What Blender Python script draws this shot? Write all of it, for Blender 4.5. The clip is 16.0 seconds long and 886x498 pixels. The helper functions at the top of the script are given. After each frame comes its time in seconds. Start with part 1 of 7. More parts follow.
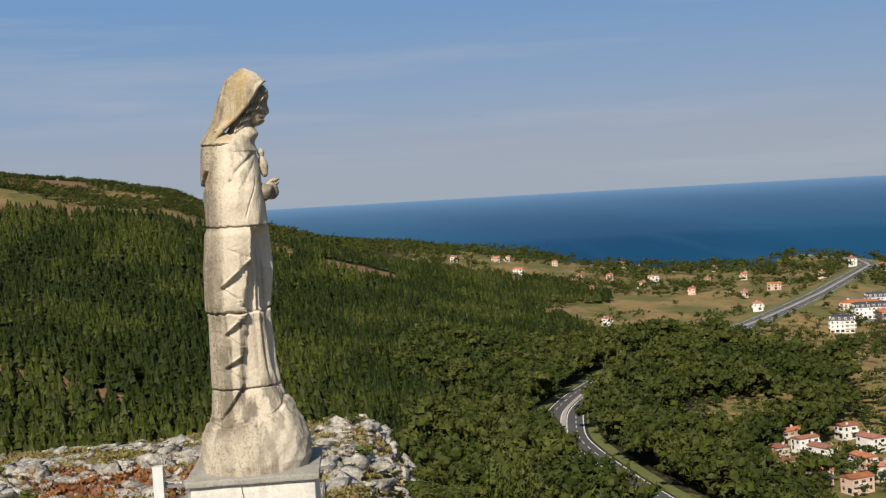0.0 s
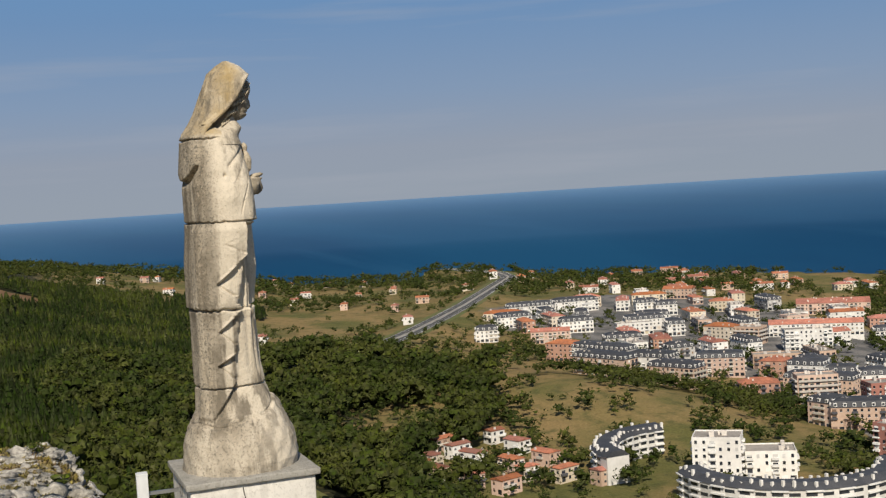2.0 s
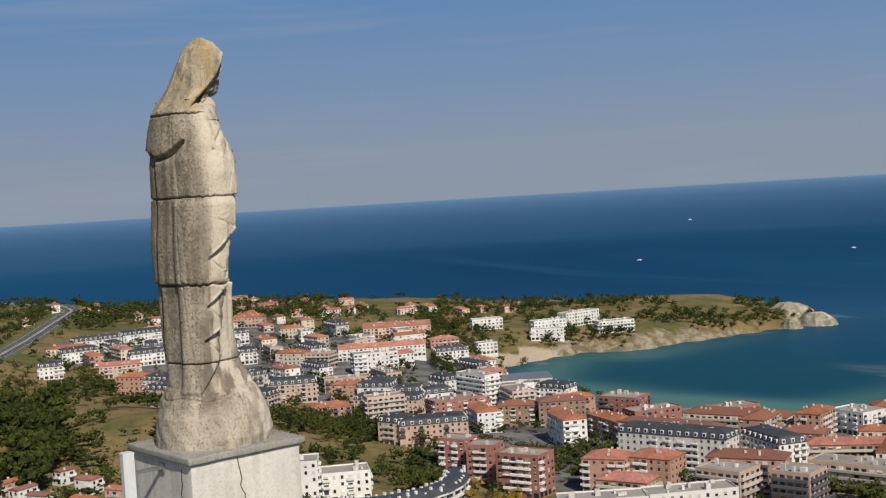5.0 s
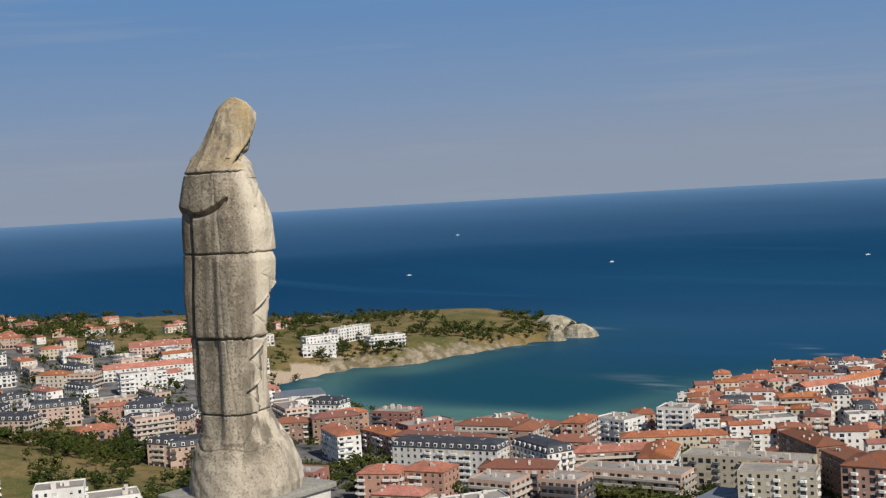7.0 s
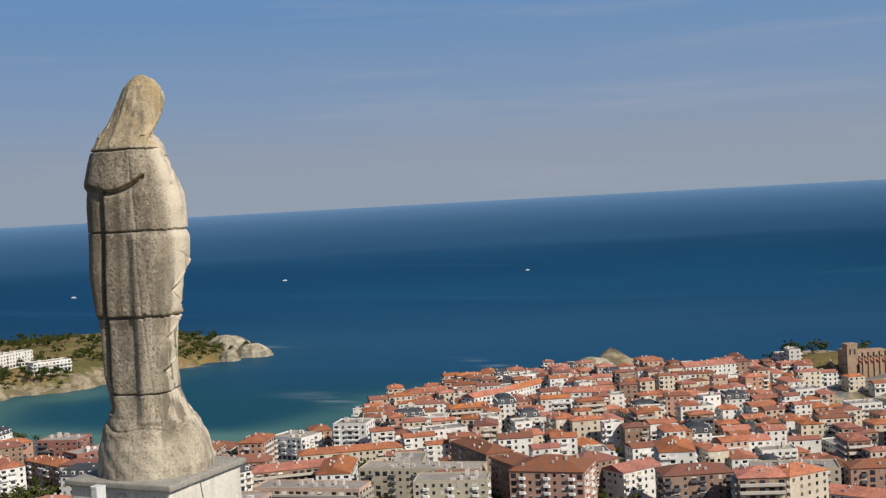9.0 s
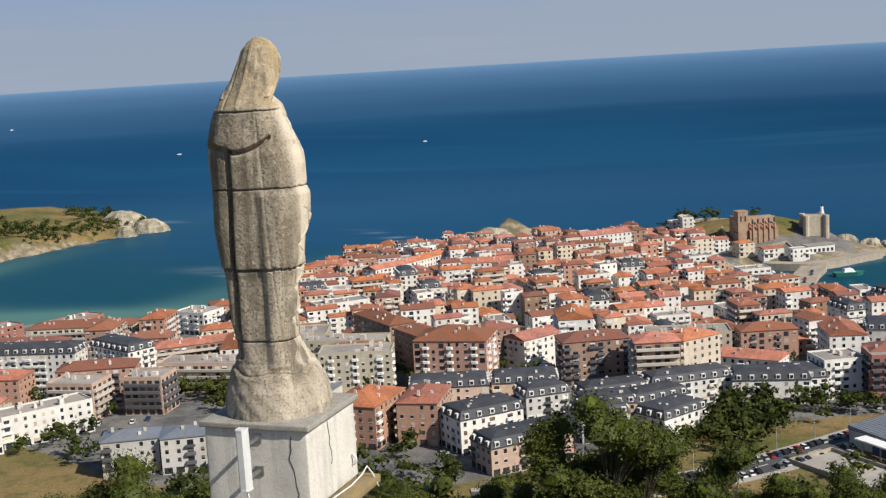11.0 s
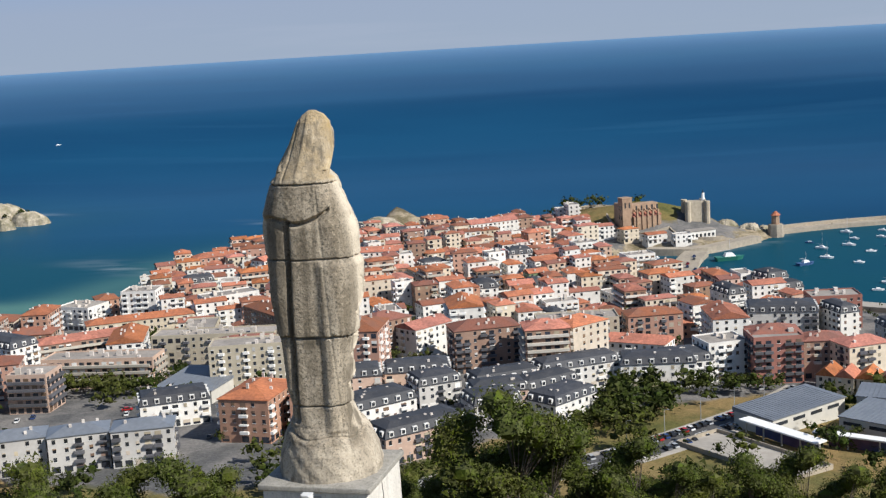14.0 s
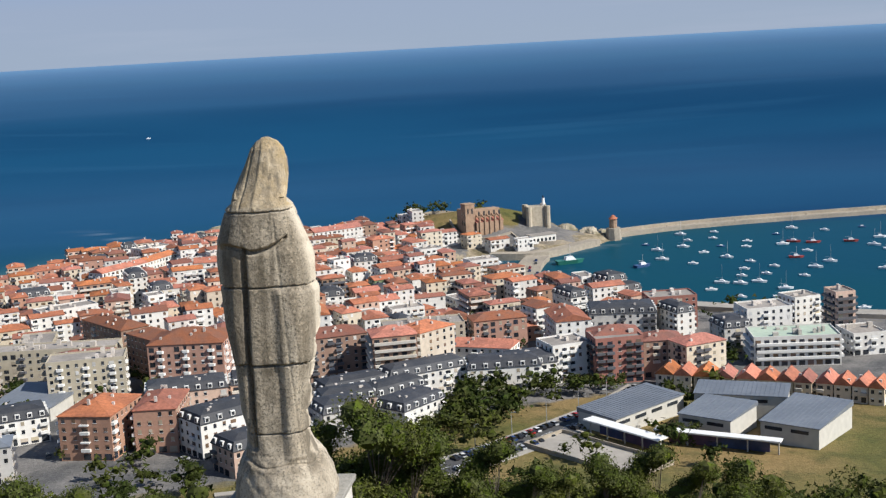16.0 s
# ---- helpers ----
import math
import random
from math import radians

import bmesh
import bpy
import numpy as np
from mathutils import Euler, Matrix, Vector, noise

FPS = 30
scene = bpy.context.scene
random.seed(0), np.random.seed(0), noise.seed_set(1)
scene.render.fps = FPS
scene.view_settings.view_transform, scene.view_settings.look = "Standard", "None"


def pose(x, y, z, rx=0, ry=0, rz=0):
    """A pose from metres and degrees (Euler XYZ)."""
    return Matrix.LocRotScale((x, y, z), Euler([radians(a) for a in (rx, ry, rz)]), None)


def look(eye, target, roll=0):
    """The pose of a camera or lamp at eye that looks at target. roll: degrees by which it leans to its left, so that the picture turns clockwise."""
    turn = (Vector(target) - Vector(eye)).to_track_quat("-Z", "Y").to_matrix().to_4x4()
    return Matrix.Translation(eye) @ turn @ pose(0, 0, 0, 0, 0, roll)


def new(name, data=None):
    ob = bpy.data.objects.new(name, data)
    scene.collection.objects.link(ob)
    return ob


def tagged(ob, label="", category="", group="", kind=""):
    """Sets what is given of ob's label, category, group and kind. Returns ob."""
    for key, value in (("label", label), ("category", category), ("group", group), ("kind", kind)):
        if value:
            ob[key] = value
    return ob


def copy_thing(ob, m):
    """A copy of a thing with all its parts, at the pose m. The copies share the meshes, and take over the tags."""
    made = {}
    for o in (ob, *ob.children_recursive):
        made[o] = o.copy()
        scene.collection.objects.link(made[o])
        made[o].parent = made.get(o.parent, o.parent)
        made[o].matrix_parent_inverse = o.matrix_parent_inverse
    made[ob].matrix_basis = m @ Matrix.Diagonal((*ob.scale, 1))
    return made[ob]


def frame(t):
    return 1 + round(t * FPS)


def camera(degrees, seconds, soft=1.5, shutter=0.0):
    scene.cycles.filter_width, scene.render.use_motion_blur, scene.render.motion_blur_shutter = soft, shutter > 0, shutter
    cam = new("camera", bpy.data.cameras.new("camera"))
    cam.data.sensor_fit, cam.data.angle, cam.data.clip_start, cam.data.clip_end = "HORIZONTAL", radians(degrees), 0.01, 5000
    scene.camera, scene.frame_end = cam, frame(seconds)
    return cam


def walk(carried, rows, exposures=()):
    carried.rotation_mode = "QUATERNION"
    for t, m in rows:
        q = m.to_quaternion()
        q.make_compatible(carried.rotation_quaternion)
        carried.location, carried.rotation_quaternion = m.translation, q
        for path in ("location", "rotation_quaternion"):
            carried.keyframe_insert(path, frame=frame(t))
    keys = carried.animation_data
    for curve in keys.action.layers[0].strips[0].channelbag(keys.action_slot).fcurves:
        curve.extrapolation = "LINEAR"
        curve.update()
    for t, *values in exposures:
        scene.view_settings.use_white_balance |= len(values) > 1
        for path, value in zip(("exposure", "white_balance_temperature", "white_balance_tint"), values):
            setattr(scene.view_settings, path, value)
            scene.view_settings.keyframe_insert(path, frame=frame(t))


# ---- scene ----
# ---------------------------------------------------------------- camera
cam = camera(38.93, 16.0, soft=1.3)


def view(x, y, z, yaw, pitch, lean):
    """The camera's pose: eye, yaw clockwise from +y, pitch up, lean to its right, in degrees."""
    a, b = radians(yaw), radians(pitch)
    way = Vector((math.sin(a) * math.cos(b), math.cos(a) * math.cos(b), math.sin(b)))
    eye = Vector((x, y, z))
    return look(eye, eye + way * 10, -lean)


walk(cam, [
    (0.0, view(11.993, -0.549, 151.214, -78.081, -2.691, 3.263)),
    (0.5, view(11.835, -1.373, 151.219, -74.552, -2.725, 3.300)),
    (1.0, view(11.636, -2.165, 151.201, -70.053, -2.758, 3.397)),
    (1.5, view(11.436, -2.906, 151.196, -65.282, -2.852, 3.393)),
    (2.0, view(11.217, -3.606, 151.178, -62.117, -2.821, 3.523)),
    (2.5, view(11.005, -4.279, 151.118, -58.016, -2.883, 3.380)),
    (3.0, view(10.754, -4.884, 151.018, -52.570, -2.986, 3.527)),
    (3.5, view(10.487, -5.465, 150.941, -48.955, -2.973, 3.510)),
    (3.7, view(10.368, -5.677, 150.920, -48.333, -2.909, 3.418)),
    (5.8, view(8.976, -7.874, 150.903, -37.480, -2.733, 3.237)),
    (6.0, view(8.834, -8.080, 150.888, -36.312, -2.752, 3.108)),
    (6.5, view(8.434, -8.549, 151.115, -34.814, -2.604, 3.300)),
    (7.0, view(8.025, -9.034, 151.437, -31.850, -2.566, 3.218)),
    (7.5, view(7.574, -9.442, 151.392, -27.101, -2.599, 3.269)),
    (8.0, view(7.112, -9.798, 151.303, -22.736, -2.633, 3.197)),
    (8.5, view(6.659, -10.149, 151.242, -20.012, -2.577, 3.094)),
    (9.0, view(6.176, -10.474, 151.178, -16.859, -2.531, 3.170)),
    (9.2, view(5.986, -10.591, 151.159, -15.588, -2.539, 3.059)),
    (11.3, view(4.240, -11.869, 152.312, -12.069, -10.044, 3.457)),
    (11.5, view(4.126, -11.945, 152.393, -11.633, -10.937, 3.424)),
    (12.0, view(3.819, -12.084, 152.522, -10.468, -13.215, 3.482)),
    (12.5, view(3.538, -12.147, 152.641, -9.379, -14.340, 3.525)),
    (13.0, view(3.271, -12.176, 152.792, -8.309, -11.960, 3.473)),
    (13.5, view(3.086, -12.327, 152.965, -7.669, -9.597, 3.368)),
    (14.0, view(2.908, -12.332, 153.088, -7.281, -9.518, 3.376)),
    (14.5, view(2.733, -12.378, 153.156, -5.819, -9.530, 3.286)),
    (15.0, view(2.511, -12.408, 153.172, -3.187, -9.593, 3.248)),
    (15.5, view(2.191, -12.511, 153.233, -1.169, -9.655, 2.969)),
    (16.0, view(1.785, -12.515, 153.354, 0.000, -9.610, 3.142)),
], exposures=((0.0, 0.29, 7000, 10), (1.5, 0.13, 6950, 10), (3.5, -0.07, 6800, 10), (6.5, -0.10, 6450, 10), (7.2, -0.02, 6500, 10), (9.2, 0.05, 6700, 10),
              (11.3, 0.30, 6550, 10), (12.5, 0.35, 6500, 10), (13.5, 0.37, 6300, 10), (16.0, 0.38, 6250, 10)))

# ---------------------------------------------------------------- world, sun, exposure
SUN_AZ, SUN_EL = 116.0, 40.0

world = bpy.data.worlds.new("sky")
scene.world = world
world.use_nodes = True
wn = world.node_tree
wn.nodes.clear()


def wnode(kind, **kw):
    n = wn.nodes.new(kind)
    for k, v in kw.items():
        if k in n.inputs:
            n.inputs[k].default_value = v
    return n


sky = wn.nodes.new("ShaderNodeTexSky")
sky.sky_type = "NISHITA"
sky.sun_disc = False
sky.sun_elevation = radians(SUN_EL)
sky.sun_rotation = radians(SUN_AZ)
sky.altitude = 150
sky.air_density = 1.0
sky.dust_density = 0.4
sky.ozone_density = 3.0
coord = wn.nodes.new("ShaderNodeTexCoord")
# thin high cirrus, drawn out along one direction
mapping = wn.nodes.new("ShaderNodeMapping")
mapping.inputs["Rotation"].default_value = (0, 0, radians(-38))
mapping.inputs["Scale"].default_value = (1.6, 1.6, 26)
cirrus = wnode("ShaderNodeTexNoise", Scale=1.7, Detail=5.0, Roughness=0.55)
ramp = wn.nodes.new("ShaderNodeValToRGB")
ramp.color_ramp.elements[0].position = 0.52
ramp.color_ramp.elements[1].position = 0.86
ramp.color_ramp.elements[1].color = (0.55, 0.55, 0.55, 1)
mixc = wn.nodes.new("ShaderNodeMix")
mixc.data_type = "RGBA"
mixc.inputs["B"].default_value = (4.6, 5.1, 6.2, 1)
hsv = wnode("ShaderNodeHueSaturation", Saturation=1.0, Value=1.0)
# sea haze low over the horizon, under the clear blue
split = wn.nodes.new("ShaderNodeSeparateXYZ")
wn.links.new(coord.outputs["Generated"], split.inputs[0])
haze = wn.nodes.new("ShaderNodeValToRGB")
haze.color_ramp.elements.new(0.22)
haze.color_ramp.elements.new(0.5)
for e, at_, c in zip(haze.color_ramp.elements, (0.0, 0.22, 0.5, 1.0), ((0.275, 0.330, 0.415), (0.268, 0.322, 0.420), (0.208, 0.304, 0.465), (0.126, 0.258, 0.485))):
    e.position, e.color = at_, (*c, 1)
low = wn.nodes.new("ShaderNodeMapRange")
low.inputs[2].default_value = 0.155
wn.links.new(split.outputs["Z"], low.inputs[0])
wn.links.new(low.outputs[0], haze.inputs["Fac"])
bright = wn.nodes.new("ShaderNodeMix")
bright.data_type, bright.blend_type = "RGBA", "MULTIPLY"
bright.inputs["Factor"].default_value = 1.0
bright.inputs["B"].default_value = (13.3, 13.3, 13.3, 1)
wn.links.new(haze.outputs["Color"], bright.inputs["A"])
lift = wn.nodes.new("ShaderNodeMapRange")
lift.inputs[1].default_value, lift.inputs[2].default_value = 0.14, 0.40
wn.links.new(split.outputs["Z"], lift.inputs[0])
veil_mix = wn.nodes.new("ShaderNodeMix")
veil_mix.data_type = "RGBA"
wn.links.new(lift.outputs[0], veil_mix.inputs["Factor"])
wn.links.new(bright.outputs["Result"], veil_mix.inputs["A"])
back = wnode("ShaderNodeBackground", Strength=0.075)
wout = wn.nodes.new("ShaderNodeOutputWorld")
wn.links.new(coord.outputs["Generated"], mapping.inputs["Vector"])
wn.links.new(mapping.outputs["Vector"], cirrus.inputs["Vector"])
wn.links.new(cirrus.outputs["Fac"], ramp.inputs["Fac"])
wn.links.new(ramp.outputs["Color"], mixc.inputs["Factor"])
wn.links.new(sky.outputs["Color"], hsv.inputs["Color"])
wn.links.new(hsv.outputs["Color"], veil_mix.inputs["B"])
wn.links.new(veil_mix.outputs["Result"], mixc.inputs["A"])
wn.links.new(mixc.outputs["Result"], back.inputs["Color"])
wn.links.new(back.outputs["Background"], wout.inputs["Surface"])

sun = new("sun", bpy.data.lights.new("sun", "SUN"))
sun.data.energy, sun.data.angle, sun.data.color = 4.8, radians(0.53), (1.0, 0.94, 0.84)
_a, _e = radians(SUN_AZ), radians(SUN_EL)
sun_way = Vector((math.sin(_a) * math.cos(_e), math.cos(_a) * math.cos(_e), math.sin(_e)))
sun.matrix_world = look(sun_way * 300 + Vector((0, 0, 150)), (0, 0, 150))


# ---------------------------------------------------------------- materials
def material(name, color, rough=0.8, var=0.25, scale=4.0, second=None, amount=0.5, bump=0.0, metal=0.0,
             coarse=None, each=0.0, island=0.0, spec=0.3, lo=0.42, hi=0.62):
    """A surface of one base colour with variation at two scales, a second colour in patches, fine relief,
    and its own shade for each object (each) or each loose piece (island)."""
    m = bpy.data.materials.new(name)
    m.use_nodes = True
    nt = m.node_tree
    nt.nodes.clear()
    out = nt.nodes.new("ShaderNodeOutputMaterial")
    b = nt.nodes.new("ShaderNodeBsdfPrincipled")
    b.inputs["Roughness"].default_value = rough
    b.inputs["Metallic"].default_value = metal
    b.inputs["Specular IOR Level"].default_value = spec
    nt.links.new(b.outputs["BSDF"], out.inputs["Surface"])
    geo = nt.nodes.new("ShaderNodeNewGeometry")
    pos = geo.outputs["Position"]

    def noise_at(sc, detail=4.0):
        n = nt.nodes.new("ShaderNodeTexNoise")
        n.inputs["Scale"].default_value = sc
        n.inputs["Detail"].default_value = detail
        nt.links.new(pos, n.inputs["Vector"])
        return n.outputs["Fac"]

    def mixed(fac, a, c, mode="MIX"):
        x = nt.nodes.new("ShaderNodeMix")
        x.data_type = "RGBA"
        x.blend_type = mode
        for sock, v in ((x.inputs["Factor"], fac), (x.inputs["A"], a), (x.inputs["B"], c)):
            if isinstance(v, (int, float)):
                sock.default_value = v
            elif isinstance(v, tuple):
                sock.default_value = (*v, 1)
            else:
                nt.links.new(v, sock)
        return x.outputs["Result"]

    def ranged(v, a0, a1, b0, b1):
        r = nt.nodes.new("ShaderNodeMapRange")
        r.inputs[1].default_value, r.inputs[2].default_value = a0, a1
        r.inputs[3].default_value, r.inputs[4].default_value = b0, b1
        nt.links.new(v, r.inputs[0])
        return r.outputs[0]

    col = color
    if second:
        f = ranged(noise_at(coarse or scale / 8), lo, hi, 0.0, amount)
        col = mixed(f, color, second)
    f = ranged(noise_at(scale, 6.0), 0.25, 0.75, 1 - var, 1 + var)
    g = nt.nodes.new("ShaderNodeCombineColor")
    for k in range(3):
        nt.links.new(f, g.inputs[k])
    col = mixed(1.0, col, g.outputs["Color"], "MULTIPLY")
    for amount_, source in ((each, "object"), (island, "island")):
        if amount_:
            if source == "object":
                o = nt.nodes.new("ShaderNodeObjectInfo").outputs["Random"]
            else:
                o = geo.outputs["Random Per Island"]
            h = nt.nodes.new("ShaderNodeHueSaturation")
            nt.links.new(ranged(o, 0, 1, 1 - amount_, 1 + amount_), h.inputs["Value"])
            r2 = nt.nodes.new("ShaderNodeMath")
            r2.operation = "FRACT"
            r3 = nt.nodes.new("ShaderNodeMath")
            r3.operation = "MULTIPLY"
            r3.inputs[1].default_value = 17.3
            nt.links.new(o, r3.inputs[0])
            nt.links.new(r3.outputs[0], r2.inputs[0])
            nt.links.new(ranged(r2.outputs[0], 0, 1, 1 - amount_ * 0.6, 1 + amount_ * 0.4), h.inputs["Saturation"])
            nt.links.new(ranged(r2.outputs[0], 0, 1, 0.5 - amount_ * 0.04, 0.5 + amount_ * 0.04), h.inputs["Hue"])
            nt.links.new(col, h.inputs["Color"])
            col = h.outputs["Color"]
    nt.links.new(col, b.inputs["Base Color"])
    if bump:
        bp = nt.nodes.new("ShaderNodeBump")
        bp.inputs["Strength"].default_value = bump
        bp.inputs["Distance"].default_value = 0.6 / scale
        nt.links.new(noise_at(scale * 2.2, 7.0), bp.inputs["Height"])
        nt.links.new(bp.outputs["Normal"], b.inputs["Normal"])
    return m


class Solid:
    """Collects boxes, prisms and faces, and becomes one mesh."""

    def __init__(self):
        self.v, self.f, self.m = [], [], []

    def face(self, pts, mat=0):
        n = len(self.v)
        self.v += [tuple(p) for p in pts]
        self.f.append(tuple(range(n, n + len(pts))))
        self.m.append(mat)

    def hull(self, low, high, mat=0, caps=True):
        """A prism between two rings of equally many points, counter-clockwise from above."""
        n, k = len(self.v), len(low)
        self.v += [tuple(p) for p in low] + [tuple(p) for p in high]
        for i in range(k):
            j = (i + 1) % k
            self.f.append((n + i, n + j, n + k + j, n + k + i))
            self.m.append(mat)
        if caps:
            self.f.append(tuple(range(n + k - 1, n - 1, -1)))
            self.f.append(tuple(range(n + k, n + 2 * k)))
            self.m += [mat, mat]

    def box(self, cx, cy, z0, sx, sy, sz, mat=0, turn=0.0):
        c, s = math.cos(turn), math.sin(turn)
        ring = [(cx + c * a * sx / 2 - s * b * sy / 2, cy + s * a * sx / 2 + c * b * sy / 2)
                for a, b in ((-1, -1), (1, -1), (1, 1), (-1, 1))]
        self.hull([(*p, z0) for p in ring], [(*p, z0 + sz) for p in ring], mat)

    def mesh(self, name, *mats, smooth=False):
        me = bpy.data.meshes.new(name)
        me.from_pydata(self.v, [], self.f)
        for x in mats:
            me.materials.append(x)
        me.polygons.foreach_set("material_index", self.m)
        if smooth:
            me.polygons.foreach_set("use_smooth", [True] * len(me.polygons))
        me.update()
        return me


def part(name, solid, mat, parent=None, label="", smooth=False):
    """One mesh object under a thing or a part."""
    me = solid if isinstance(solid, bpy.types.Mesh) else solid.mesh(name, *(mat if isinstance(mat, (list, tuple)) else [mat]), smooth=smooth)
    ob = new(name, me)
    ob.parent = parent
    return tagged(ob, label)


def array_mesh(name, verts, faces, mat, smooth=False):
    """A mesh of triangles or quads from numpy arrays."""
    me = bpy.data.meshes.new(name)
    k = faces.shape[1]
    me.vertices.add(len(verts))
    me.vertices.foreach_set("co", np.ascontiguousarray(verts, dtype=np.float32).ravel())
    me.loops.add(faces.size)
    me.loops.foreach_set("vertex_index", np.ascontiguousarray(faces, dtype=np.int32).ravel())
    me.polygons.add(len(faces))
    me.polygons.foreach_set("loop_start", np.arange(0, faces.size, k, dtype=np.int32))
    if smooth:
        me.polygons.foreach_set("use_smooth", np.ones(len(faces), dtype=bool))
    me.materials.append(mat)
    me.update(calc_edges=True)
    return me


# ---------------------------------------------------------------- the lie of the land; sea level is z = 0
COAST = [(-4900, -4900), (-4900, 300), (-2500, 560), (-2042, 720), (-1877, 770), (-1600, 935), (-1555, 985),
         (-1317, 1085), (-1076, 1160), (-839, 1175), (-740, 1244), (-656, 1225), (-568, 1172), (-535, 1135),
         (-549, 1112), (-557, 1074), (-575, 1028), (-598, 963), (-609, 904), (-646, 888), (-654, 845), (-640, 795),
         (-605, 728), (-566, 712), (-467, 692), (-432, 690), (-345, 681), (-322, 692)]
COAST += [(-319, 738), (-299, 793), (-275, 830), (-289, 870), (-253, 935), (-209, 965), (-160, 1000), (-115, 965),
          (-40, 985), (13, 985), (60, 965), (95, 925), (132, 903), (127, 878), (113, 871), (91, 854), (69, 826), (31, 839),
          (2, 812), (2, 790), (28, 768), (60, 742), (72, 705), (138, 648), (163, 637), (223, 606), (400, 560), (900, 520), (4900, 400),
          (4900, -4900)]


def inland(x, y):
    """Distance to the shoreline: positive on land, negative at sea."""
    x, y = np.asarray(x, float), np.asarray(y, float)
    best = np.full(x.shape, 1e9)
    odd = np.zeros(x.shape, bool)
    n = len(COAST)
    for i in range(n):
        (ax, ay), (bx, by) = COAST[i], COAST[(i + 1) % n]
        dx, dy = bx - ax, by - ay
        k = np.clip(((x - ax) * dx + (y - ay) * dy) / (dx * dx + dy * dy), 0, 1)
        best = np.minimum(best, np.hypot(x - ax - k * dx, y - ay - k * dy))
        if ay != by:
            odd ^= ((ay > y) != (by > y)) & (x < (bx - ax) * (y - ay) / (by - ay) + ax)
    return np.where(odd, best, -best)


MOTORWAY = [(-330, 150), (-399, 150), (-447, 152), (-504, 157), (-568, 177), (-626, 208), (-685, 246), (-760, 312), (-885, 433), (-975, 511),
            (-1070, 590), (-1249, 731), (-1345, 806), (-1440, 845), (-1600, 850)]


def beside(x, y, path):
    """Distance to a line of points, and how far along it (0 to 1) its nearest point lies."""
    best, along = np.full(np.shape(x), 1e9), np.zeros(np.shape(x))
    n = len(path) - 1
    for i in range(n):
        (ax, ay), (bx, by) = path[i], path[i + 1]
        dx, dy = bx - ax, by - ay
        k = np.clip(((x - ax) * dx + (y - ay) * dy) / (dx * dx + dy * dy), 0, 1)
        q = np.hypot(x - ax - k * dx, y - ay - k * dy)
        along = np.where(q < best, (i + k) / n, along)
        best = np.minimum(best, q)
    return best, along


def road_level(along):
    return np.interp(along, [0, 0.3, 0.5, 1.0], [42, 40, 36, 32])


def smooth(v, a, b):
    k = np.clip((np.asarray(v, float) - a) / (b - a), 0, 1)
    return k * k * (3 - 2 * k)


def ripple(x, y, size, seed=0.0):
    """A cheap rolling unevenness between about -1 and 1."""
    u, v = x / size + seed, y / size - seed * 1.7
    return (np.sin(u * 1.3 + 1.7 * np.sin(v * 0.9 + seed)) + np.sin(v * 1.7 + 1.3 * np.sin(u * 1.1 - seed))
            + np.sin((u + v) * 2.3 + seed * 3) * 0.6 + np.sin((u - v) * 4.1 + seed) * 0.35) / 2.95


